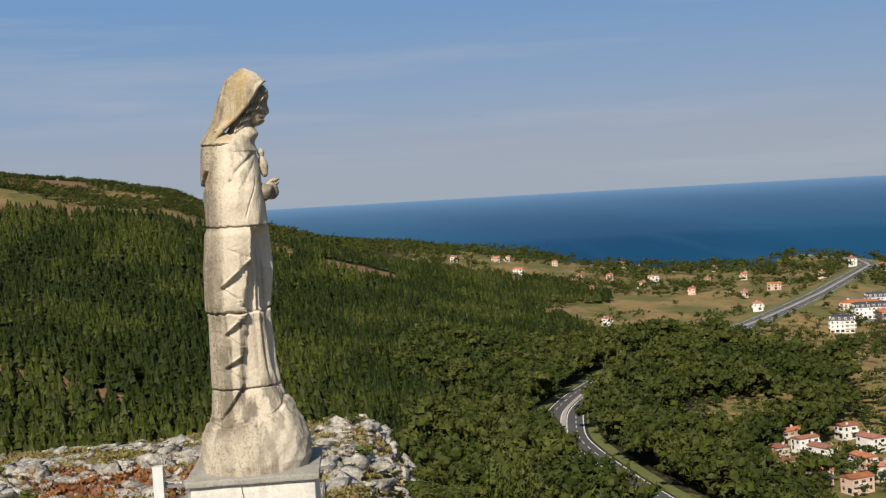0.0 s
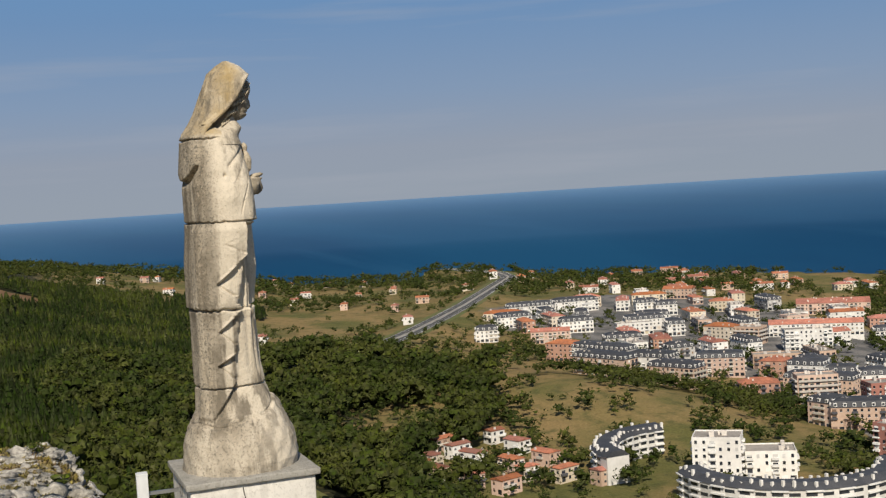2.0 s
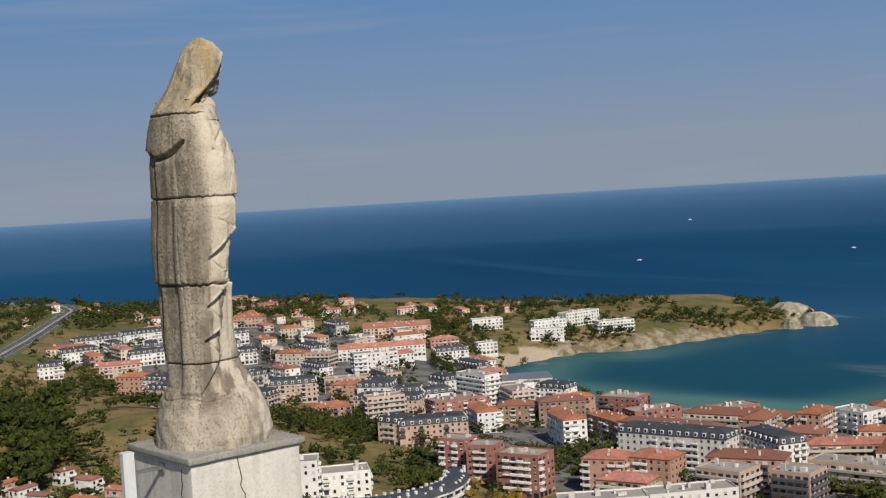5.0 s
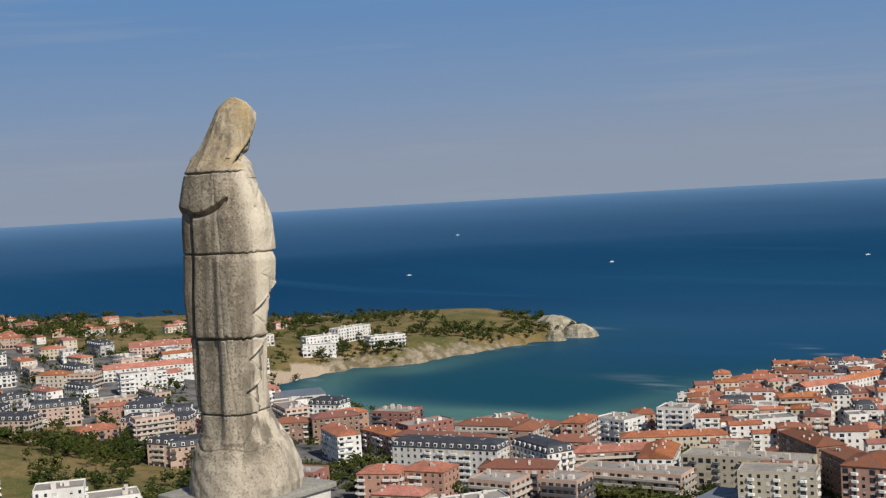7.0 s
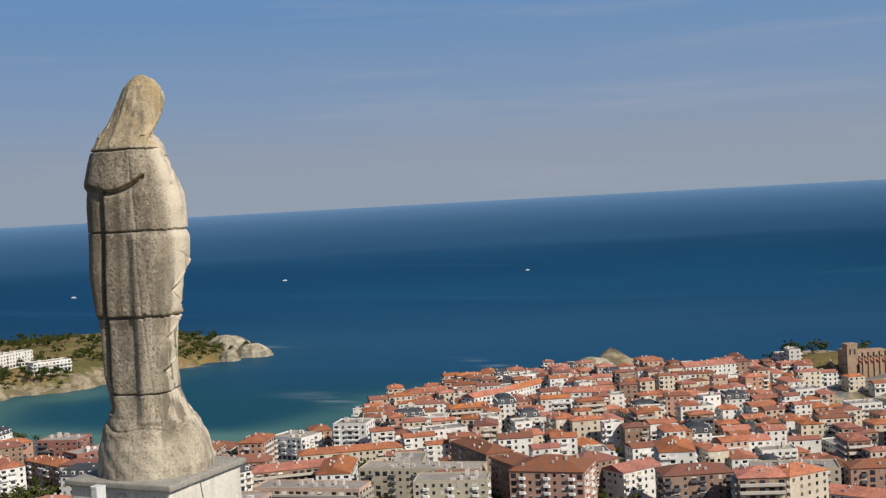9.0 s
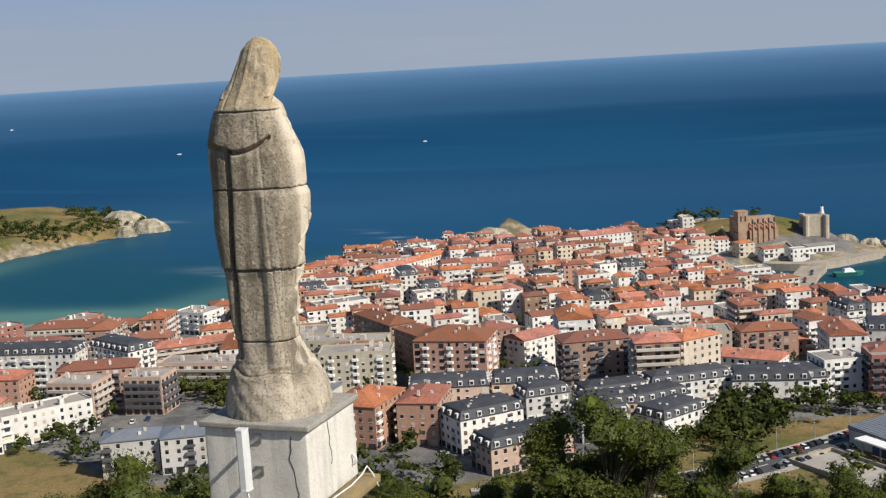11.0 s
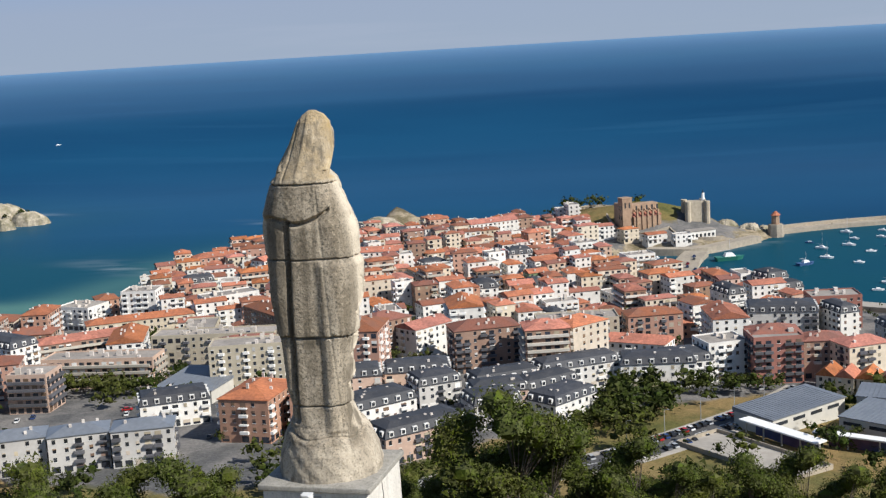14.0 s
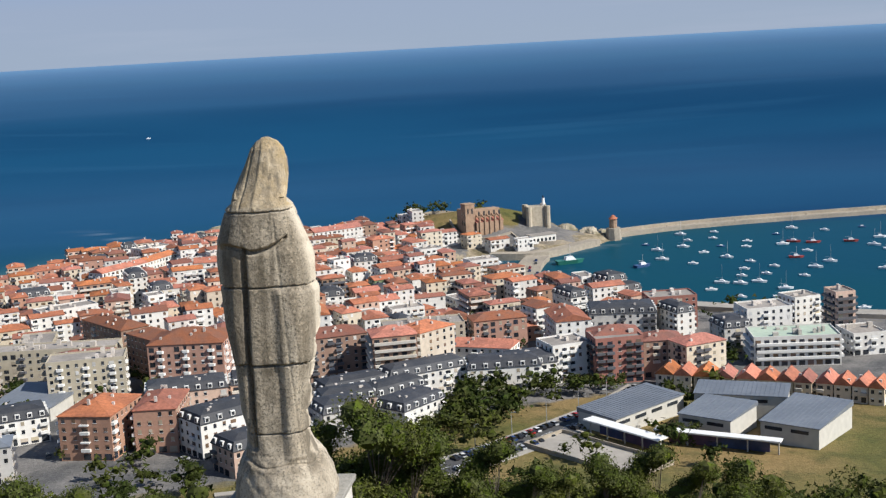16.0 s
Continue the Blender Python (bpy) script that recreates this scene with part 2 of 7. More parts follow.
def height(x, y):
    """The ground's height over the sea."""
    x, y = np.asarray(x, float), np.asarray(y, float)
    d = np.hypot(x, y)
    az = np.degrees(np.arctan2(x, y))
    shore = inland(x, y)
    wob = shore + 6 * ripple(x, y, 14, 2.0)
    # coastal plain and town
    plain = 5 + np.clip(shore, 0, 380) * 0.04
    west = smooth(-x, 480, 750)
    plain = plain * (1 - west) + west * (17 + np.clip(shore, 0, 500) * 0.026)
    plain = plain + west * 3 * ripple(x, y, 120, 1.0)
    plain = plain + 15 * np.exp(-(((x + 570) / 110) ** 2 + ((y - 400) / 60) ** 2))
    plain = plain + 19 * np.exp(-(((x - 35) / 55) ** 2 + ((y - 925) / 32) ** 2)) + 17 * np.exp(-(((x + 165) / 38) ** 2 + ((y - 978) / 20) ** 2)) + 9 * np.exp(-(((x + 112) / 20) ** 2 + ((y - 958) / 12) ** 2)) + 9 * np.exp(-(((x + 18) / 26) ** 2 + ((y - 955) / 18) ** 2))
    # wooded ridge inland
    crest = np.interp(az, [-180, -130, -100, -90, -85.5, -80, -75, -70, -64, -50], [150, 185, 180, 147, 106, 74, 48, 36, 25, 20])
    wood = np.interp(d, [300, 380, 1200, 1500, 2600], [0.0, 0.06, 1.0, 0.95, 0.3])
    wood = 42 + (crest - 42) * wood + 4 * ripple(x, y, 90, 4.0) * smooth(d, 300, 500)
    wood = wood + np.exp(-((d - 1650) / 260) ** 2) * np.interp(az, [-180, -100, -95, -90, -87, -85, -82], [46, 46, 40, 30, 13, 9, 0])
    inl = smooth(-az, 66, 76) * smooth(shore, 30, 200)
    low = plain * (1 - inl) + np.maximum(wood, plain * 0.6) * inl
    # the hill under the statue, with a spur to the west
    front = np.interp(d, [0, 6, 12, 20, 30, 50, 60, 74, 88, 110, 160, 250, 340], [142.0, 141.5, 139, 135, 130, 121.6, 118.7, 115.3, 112.0, 102, 79, 42, 0])
    spur = np.interp(d, [0, 6, 12, 30, 60, 86, 100, 120, 170, 260, 400], [142.0, 141.5, 140.5, 138.6, 135.6, 133.5, 127, 112, 86, 58, 0])
    turn = np.where(az > 60, smooth(az, 60, 110), smooth(-az, 73, 82))
    hill = front * (1 - turn) + spur * turn + (0.5 * ripple(x, y, 9, 7.0) + 0.25 * ripple(x, y, 3.1, 9.0)) * smooth(d, 8, 25) * smooth(-d, -260, -120)
    z = np.maximum(hill, low)
    k = np.clip(0.5 + (hill - low) / 24, 0, 1)
    z = low * (1 - k) + hill * k + 3 * k * (1 - k)
    # cliffs, rocks and beach at the shore
    beach = np.exp(-(((x + 655) / 60) ** 2 + ((y - 775) / 75) ** 2))
    steep = smooth(wob, -5, 14) * (1 - beach) + beach * np.clip((shore + 6) / 95, 0, 1)
    near, along = beside(x, y, MOTORWAY)
    k = smooth(near, 15, 60)
    z = road_level(along) * (1 - k) + z * k
    z = -7 + (z + 7) * steep
    return z


def ground(x, y):
    return float(height(np.array([x]), np.array([y]))[0])


# ---------------------------------------------------------------- ground and sea
def land_material():
    """Ground cover by the masks of the land: paved town, sand, bare rock and woodland floor over rough grass."""
    m = bpy.data.materials.new("land_cover")
    m.use_nodes = True
    nt = m.node_tree
    nt.nodes.clear()
    N, Lk = nt.nodes.new, nt.links.new
    out, b = N("ShaderNodeOutputMaterial"), N("ShaderNodeBsdfPrincipled")
    b.inputs["Roughness"].default_value = 0.95
    b.inputs["Specular IOR Level"].default_value = 0.15
    Lk(b.outputs["BSDF"], out.inputs["Surface"])
    pos = N("ShaderNodeNewGeometry").outputs["Position"]
    cover, hillc = N("ShaderNodeAttribute"), N("ShaderNodeAttribute")
    cover.attribute_name, hillc.attribute_name = "cover", "upland"
    sep, sep2 = N("ShaderNodeSeparateColor"), N("ShaderNodeSeparateColor")
    Lk(cover.outputs["Color"], sep.inputs[0])
    Lk(hillc.outputs["Color"], sep2.inputs[0])

    def noise_at(sc, detail=5.0):
        n = N("ShaderNodeTexNoise")
        n.inputs["Scale"].default_value, n.inputs["Detail"].default_value = sc, detail
        Lk(pos, n.inputs["Vector"])
        return n.outputs["Fac"]

    def ranged(v, a0, a1, b0=0.0, b1=1.0):
        r = N("ShaderNodeMapRange")
        for i, x in enumerate((a0, a1, b0, b1)):
            r.inputs[i + 1].default_value = x
        Lk(v, r.inputs[0])
        return r.outputs[0]

    def mixed(fac, a, c, mode="MIX"):
        x = N("ShaderNodeMix")
        x.data_type, x.blend_type = "RGBA", mode
        for sock, v in ((x.inputs["Factor"], fac), (x.inputs["A"], a), (x.inputs["B"], c)):
            if isinstance(v, (int, float)):
                sock.default_value = v
            elif isinstance(v, tuple):
                sock.default_value = (*v, 1)
            else:
                Lk(v, sock)
        return x.outputs["Result"]

    def edged(mask, amount=0.5, sc=0.15):
        a = N("ShaderNodeMath")
        a.operation = "MULTIPLY_ADD"
        Lk(ranged(noise_at(sc), 0.2, 0.8, -1, 1), a.inputs[0])
        a.inputs[1].default_value = amount
        Lk(mask, a.inputs[2])
        return ranged(a.outputs[0], 0.35, 0.65)

    dry, green = (0.235, 0.165, 0.072), (0.115, 0.110, 0.036)
    grass = mixed(ranged(noise_at(0.02), 0.38, 0.62), dry, green)
    grass = mixed(ranged(noise_at(0.11), 0.5, 0.7, 0, 0.6), grass, (0.045, 0.062, 0.02))
    upland = mixed(ranged(noise_at(0.16), 0.42, 0.58), (0.21, 0.165, 0.07), (0.11, 0.115, 0.035))
    upland = mixed(ranged(noise_at(0.3), 0.52, 0.6, 0, 0.85), upland, (0.20, 0.085, 0.035))
    upland = mixed(ranged(noise_at(0.9, 9), 0.57, 0.66, 0, 0.55), upland, (0.33, 0.31, 0.27))
    upland = mixed(ranged(noise_at(2.6, 6), 0.5, 0.75, 0, 0.5), upland, (0.03, 0.03, 0.012))
    col = mixed(sep2.outputs[0], grass, upland)
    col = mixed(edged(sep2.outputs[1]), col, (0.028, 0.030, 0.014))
    col = mixed(edged(sep2.outputs[2]), col, (0.17, 0.10, 0.055))
    paved = mixed(ranged(noise_at(0.06), 0.4, 0.6), (0.10, 0.10, 0.10), (0.19, 0.18, 0.17))
    col = mixed(edged(sep.outputs[0], 0.25), col, paved)
    rock = mixed(ranged(noise_at(0.12, 8), 0.4, 0.6), (0.32, 0.265, 0.185), (0.15, 0.125, 0.075))
    col = mixed(edged(sep.outputs[2], 0.5), col, rock)
    col = mixed(edged(sep.outputs[1], 0.3), col, (0.42, 0.33, 0.24))
    f = ranged(noise_at(0.8, 8), 0.25, 0.75, 0.72, 1.28)
    g = N("ShaderNodeCombineColor")
    for k in range(3):
        Lk(f, g.inputs[k])
    col = mixed(1.0, col, g.outputs["Color"], "MULTIPLY")
    Lk(col, b.inputs["Base Color"])
    bp = N("ShaderNodeBump")
    bp.inputs["Strength"].default_value, bp.inputs["Distance"].default_value = 0.8, 0.5
    Lk(noise_at(1.4, 9), bp.inputs["Height"])
    Lk(bp.outputs["Normal"], b.inputs["Normal"])
    return m


def town_mask(x, y):
    """Where the ground is paved: the town between the hill, the bay and the harbour."""
    d, az = np.hypot(x, y), np.degrees(np.arctan2(x, y))
    foot = np.interp(az, [-60, -54, -48, -42, -34, -28, -20, -10, 0, 10, 25], [1060, 960, 800, 600, 500, 400, 360, 370, 430, 470, 470])
    far = np.interp(az, [-62, -56, -50, -44, -40, -30], [1150, 1300, 1250, 1050, 950, 900])
    return smooth(d, foot - 12, foot + 12) * np.where(az < -30, smooth(far - d, -15, 15), 1) * smooth(az, -62, -58)


def build_land():
    az = np.radians(np.concatenate([np.arange(-103, 25, 0.3125), np.arange(25, 257, 4.0)]))
    r = np.concatenate([[0.0], 2.5 * 1.0195 ** np.arange(0, 438)])
    r = r[r < 4950]
    A, R = np.meshgrid(az, r)
    X, Y = R * np.sin(A), R * np.cos(A)
    Z = height(X, Y)
    n, k = R.shape
    I = np.arange(n * k).reshape(n, k)
    J = np.roll(I, -1, axis=1)
    quads = np.stack([I[:-1], I[1:], J[1:], J[:-1]], -1).reshape(-1, 4)[:, ::-1]
    verts = np.stack([X, Y, Z], -1).reshape(-1, 3)
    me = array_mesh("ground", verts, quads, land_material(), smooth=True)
    shore = inland(X, Y)
    beach = np.exp(-(((X + 655) / 70) ** 2 + ((Y - 775) / 85) ** 2)) * (Z < 8)
    azd = np.degrees(A)
    town = town_mask(X, Y) * (shore > 3) * (1 - smooth(Y, 900, 930) * (X < -400)) * (1 - (np.exp(-(((X - 15) / 62) ** 2 + ((Y - 925) / 42) ** 2)) > 0.45))
    rock = smooth(-shore - 22 * smooth(Y, 980, 1100) * (X < -400), -26, -10)
    rock = np.maximum(rock, smooth(Y, 930, 950) * (X > -230) * (X < 110) * (1 - np.exp(-(((X + 15) / 30) ** 2 + ((Y - 952) / 14) ** 2))))
    up = smooth(-R, -300, -130)
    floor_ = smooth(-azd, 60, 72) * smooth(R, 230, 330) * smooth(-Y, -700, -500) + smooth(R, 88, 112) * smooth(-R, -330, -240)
    bare = np.zeros_like(X)
    for px, py, pa, pb, turn in ((-1112, 158, 40, 64, 80), (-548, -52, 64, 13, 46), (-1120, -40, 150, 34, 100)):
        c, q = math.cos(radians(turn)), math.sin(radians(turn))
        u, v = (X - px) * c + (Y - py) * q, -(X - px) * q + (Y - py) * c
        bare = np.maximum(bare, np.exp(-((u / pa) ** 2 + (v / pb) ** 2)))
    bare = np.maximum(bare, 0.8 * (R > 1230) * (azd < -84) * (ripple(X, Y, 90, 3.0) > 0.15))
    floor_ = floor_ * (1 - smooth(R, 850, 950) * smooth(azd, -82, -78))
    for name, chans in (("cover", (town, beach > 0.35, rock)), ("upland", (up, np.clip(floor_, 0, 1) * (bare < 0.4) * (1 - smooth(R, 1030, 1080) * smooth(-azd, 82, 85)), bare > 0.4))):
        at = me.attributes.new(name, "FLOAT_COLOR", "POINT")
        at.data.foreach_set("color", np.stack([*(np.asarray(c, float) for c in chans), np.ones_like(R)], -1).astype(np.float32).ravel())
    return tagged(new("ground", me), "hills, coastal plain and rocky shore", "ground", kind="structure")


def sea_material():
    m = bpy.data.materials.new("sea_water")
    m.use_nodes = True
    nt = m.node_tree
    nt.nodes.clear()
    N, Lk = nt.nodes.new, nt.links.new
    out, b, g = N("ShaderNodeOutputMaterial"), N("ShaderNodeBsdfDiffuse"), N("ShaderNodeBsdfGlossy")
    g.inputs["Roughness"].default_value = 0.3
    g.inputs["Color"].default_value = (0.68, 0.90, 1.0, 1)
    shine = N("ShaderNodeMixShader")
    fres, cube = N("ShaderNodeFresnel"), N("ShaderNodeMath")
    fres.inputs["IOR"].default_value = 1.33
    cube.operation = "POWER"
    cube.inputs[1].default_value = 3.0
    Lk(fres.outputs[0], cube.inputs[0])
    add = N("ShaderNodeMath")
    add.operation = "ADD"
    add.inputs[1].default_value = 0.03
    Lk(cube.outputs[0], add.inputs[0])
    Lk(add.outputs[0], shine.inputs[0])
    Lk(b.outputs[0], shine.inputs[1])
    Lk(g.outputs[0], shine.inputs[2])
    Lk(shine.outputs[0], out.inputs["Surface"])
    pos = N("ShaderNodeNewGeometry").outputs["Position"]
    depth = N("ShaderNodeAttribute")
    depth.attribute_name = "shoal"
    sep = N("ShaderNodeSeparateColor")
    Lk(depth.outputs["Color"], sep.inputs[0])

    def noise_at(sc, detail=4.0, stretch=(1, 1, 1), turn=0.0):
        n, mp = N("ShaderNodeTexNoise"), N("ShaderNodeMapping")
        n.inputs["Scale"].default_value, n.inputs["Detail"].default_value = sc, detail
        mp.inputs["Scale"].default_value = stretch
        mp.inputs["Rotation"].default_value = (0, 0, turn)
        Lk(pos, mp.inputs["Vector"])
        Lk(mp.outputs["Vector"], n.inputs["Vector"])
        return n.outputs["Fac"]

    def ranged(v, a0, a1, b0=0.0, b1=1.0):
        r = N("ShaderNodeMapRange")
        for i, x in enumerate((a0, a1, b0, b1)):
            r.inputs[i + 1].default_value = x
        Lk(v, r.inputs[0])
        return r.outputs[0]

    def mixed(fac, a, c):
        x = N("ShaderNodeMix")
        x.data_type = "RGBA"
        for sock, v in ((x.inputs["Factor"], fac), (x.inputs["A"], a), (x.inputs["B"], c)):
            if isinstance(v, (int, float)):
                sock.default_value = v
            elif isinstance(v, tuple):
                sock.default_value = (*v, 1)
            else:
                Lk(v, sock)
        return x.outputs["Result"]

    deep = mixed(ranged(noise_at(0.0016, 4, (0.6, 1.5, 1), 0.35), 0.40, 0.62), (0.0032, 0.038, 0.098), (0.0056, 0.054, 0.123))
    deep = mixed(ranged(noise_at(0.006, 6, (0.25, 1.9, 1), 0.2), 0.58, 0.70, 0, 0.24), deep, (0.022, 0.095, 0.185))
    col = mixed(sep.outputs[0], deep, (0.005, 0.054, 0.084))
    col = mixed(sep.outputs[1], col, (0.075, 0.17, 0.15))
    # drifting foam lines off the old town
    foam = ranged(noise_at(0.03, 8, (0.4, 1.5, 1), 0.5), 0.46, 0.72, 0, 0.42)
    k = N("ShaderNodeMath")
    k.operation = "MULTIPLY"
    Lk(foam, k.inputs[0])
    Lk(sep.outputs[2], k.inputs[1])
    col = mixed(k.outputs[0], col, (0.5, 0.56, 0.58))
    Lk(col, b.inputs["Color"])
    bp = N("ShaderNodeBump")
    bp.inputs["Strength"].default_value, bp.inputs["Distance"].default_value = 0.35, 1.0
    Lk(noise_at(0.12, 8, (1, 2.2, 1), 0.3), bp.inputs["Height"])
    Lk(bp.outputs["Normal"], b.inputs["Normal"])
    Lk(bp.outputs["Normal"], g.inputs["Normal"])
    return m


def sea_level(r):
    """Level near the land, lifting far out to the height of the horizon."""
    u = np.clip((np.asarray(r, float) - 1300) / 3650, 0, 1)
    return 112.5 * (1 - (1 - u) ** 3) * smooth(u, 0, 0.22)


def build_sea():
    """The sea, a sheet out to the horizon; far out it rises to where the eye meets the skyline."""
    az = np.radians(np.concatenate([np.arange(-103, 25, 0.5), np.arange(25, 257, 4.0)]))
    r = np.concatenate([[0.0], np.arange(420, 1400, 9.0), np.linspace(1400, 4950, 90)])
    A, R = np.meshgrid(az, r)
    X, Y = R * np.sin(A), R * np.cos(A)
    Z = sea_level(R)
    n, k = R.shape
    I = np.arange(n * k).reshape(n, k)
    J = np.roll(I, -1, axis=1)
    quads = np.stack([I[:-1], I[1:], J[1:], J[:-1]], -1).reshape(-1, 4)[:, ::-1]
    me = array_mesh("sea", np.stack([X, Y, Z], -1).reshape(-1, 3), quads, sea_material(), smooth=True)
    shore = -inland(X, Y)
    bay = np.exp(-(((X + 480) / 190) ** 2 + ((Y - 800) / 170) ** 2))
    port = smooth(X, 20, 60) * smooth(940 - Y, 0, 20)
    teal = np.clip(bay * 1.3 + 0.75 * port + 0.4 * smooth(-shore, -160, -20) * smooth(X, -1000, -700), 0, 1)
    pale = np.exp(-((shore - 20) / 30) ** 2) * bay * 1.1 + 0.8 * np.exp(-(((X + 395) / 75) ** 2 + ((Y - 722 - 0.12 * (X + 395)) / 22) ** 2))
    arc = np.hypot((X + 340) / 1.0, (Y - 1010) / 1.0)
    foam = 0.8 * np.exp(-((arc - 75) / 9) ** 2) * smooth(X, -350, -290) * smooth(Y, 960, 1010) + np.exp(-(((X + 340) / 50) ** 2 + ((Y - 860 + 0.6 * (X + 340)) / 20) ** 2))
    foam = foam + 1.6 * np.exp(-(((X + 610) / 60) ** 2 + ((Y - 1215 + 0.4 * (X + 610)) / 9) ** 2)) + 0.6 * np.exp(-((shore - 3) / 4) ** 2) * (R < 1350)
    at = me.attributes.new("shoal", "FLOAT_COLOR", "POINT")
    at.data.foreach_set("color", np.stack([teal, np.clip(pale, 0, 1), np.clip(foam, 0, 1), np.ones_like(R)], -1).astype(np.float32).ravel())
    return tagged(new("sea", me), "calm deep blue sea turning teal in the bay", "water", kind="structure")


build_land()
build_sea()


# ---------------------------------------------------------------- statue and pedestal
def stone_material(name, clean, stained, ochre, streak=1.0, relief=0.55):
    """Weathered limestone: pale stone, grey rain streaks, dark lichen specks and ochre lichen, by vertex masks; on the
    statue's face the grey also stands in for shade.
    """
    m = bpy.data.materials.new(name)
    m.use_nodes = True
    nt = m.node_tree
    nt.nodes.clear()
    N, Lk = nt.nodes.new, nt.links.new
    out, b = N("ShaderNodeOutputMaterial"), N("ShaderNodeBsdfPrincipled")
    b.inputs["Roughness"].default_value = 0.9
    b.inputs["Specular IOR Level"].default_value = 0.2
    Lk(b.outputs["BSDF"], out.inputs["Surface"])
    pos = N("ShaderNodeNewGeometry").outputs["Position"]
    wear_shade = N("ShaderNodeAttribute")
    wear_shade.attribute_name = "wear_shade"
    sep = N("ShaderNodeSeparateColor")
    Lk(wear_shade.outputs["Color"], sep.inputs[0])

    def noise_at(sc, detail=5.0, stretch=(1, 1, 1)):
        n, mp = N("ShaderNodeTexNoise"), N("ShaderNodeMapping")
        n.inputs["Scale"].default_value, n.inputs["Detail"].default_value = sc, detail
        n.inputs["Roughness"].default_value = 0.62
        mp.inputs["Scale"].default_value = stretch
        Lk(pos, mp.inputs["Vector"])
        Lk(mp.outputs["Vector"], n.inputs["Vector"])
        return n.outputs["Fac"]

    def ranged(v, a0, a1, b0=0.0, b1=1.0):
        r = N("ShaderNodeMapRange")
        for i, x in enumerate((a0, a1, b0, b1)):
            r.inputs[i + 1].default_value = x
        Lk(v, r.inputs[0])
        return r.outputs[0]

    def times(a, c):
        k = N("ShaderNodeMath")
        k.operation = "MULTIPLY"
        for sock, v in ((k.inputs[0], a), (k.inputs[1], c)):
            if isinstance(v, float):
                sock.default_value = v
            else:
                Lk(v, sock)
        return k.outputs[0]

    def mixed(fac, a, c, mode="MIX"):
        x = N("ShaderNodeMix")
        x.data_type, x.blend_type = "RGBA", mode
        for sock, v in ((x.inputs["Factor"], fac), (x.inputs["A"], a), (x.inputs["B"], c)):
            if isinstance(v, (int, float)):
                sock.default_value = v
            elif isinstance(v, tuple):
                sock.default_value = (*v, 1)
            else:
                Lk(v, sock)
        return x.outputs["Result"]

    col = mixed(ranged(noise_at(2.2), 0.35, 0.68), clean, tuple(0.88 * c for c in clean))
    col = mixed(times(ranged(noise_at(7.0, 8), 0.52, 0.72), 0.28), col, tuple(0.62 * c for c in clean))
    veil = times(sep.outputs[1], ranged(noise_at(5.0, 7), 0.32, 0.60, 0.4, 0.95))
    col = mixed(veil, col, ochre)
    grey = times(sep.outputs[0], ranged(noise_at(4.2, 9, (1, 1, 0.35)), 0.34, 0.62, 0.45, 1.0))
    col = mixed(grey, col, stained)
    pale = times(sep.outputs[0], ranged(noise_at(30, 7), 0.53, 0.62, 0, 0.7))
    col = mixed(pale, col, tuple(min(1.0, 2.0 * c) for c in stained))
    run = times(ranged(noise_at(6.5, 6, (1, 1, 0.05)), 0.49, 0.58), ranged(noise_at(1.6), 0.38, 0.6, 0.1, 0.9))
    col = mixed(times(run, streak * 0.75), col, tuple(0.60 * c for c in stained))
    speck = times(ranged(noise_at(44, 6), 0.52, 0.62), sep.outputs[0])
    col = mixed(times(speck, 0.8), col, (0.10, 0.09, 0.07))
    pits = ranged(noise_at(60, 3), 0.62, 0.72, 0, 0.6)
    col = mixed(pits, col, (0.09, 0.08, 0.06))
    Lk(col, b.inputs["Base Color"])
    bp = N("ShaderNodeBump")
    bp.inputs["Strength"].default_value, bp.inputs["Distance"].default_value = relief, 0.02
    Lk(noise_at(22, 9), bp.inputs["Height"])
    Lk(bp.outputs["Normal"], b.inputs["Normal"])
    return m


weathered = stone_material("weathered_limestone", (0.65, 0.57, 0.45), (0.225, 0.188, 0.138), (0.34, 0.24, 0.10), streak=1.3, relief=0.6)


def wear_shade_mask(me, mask):
    at = me.attributes.new("wear_shade", "FLOAT_COLOR", "POINT")
    at.data.foreach_set("color", mask.astype(np.float32).ravel())


def bell(v, c, w):
    return np.exp(-((v - c) / w) ** 2)


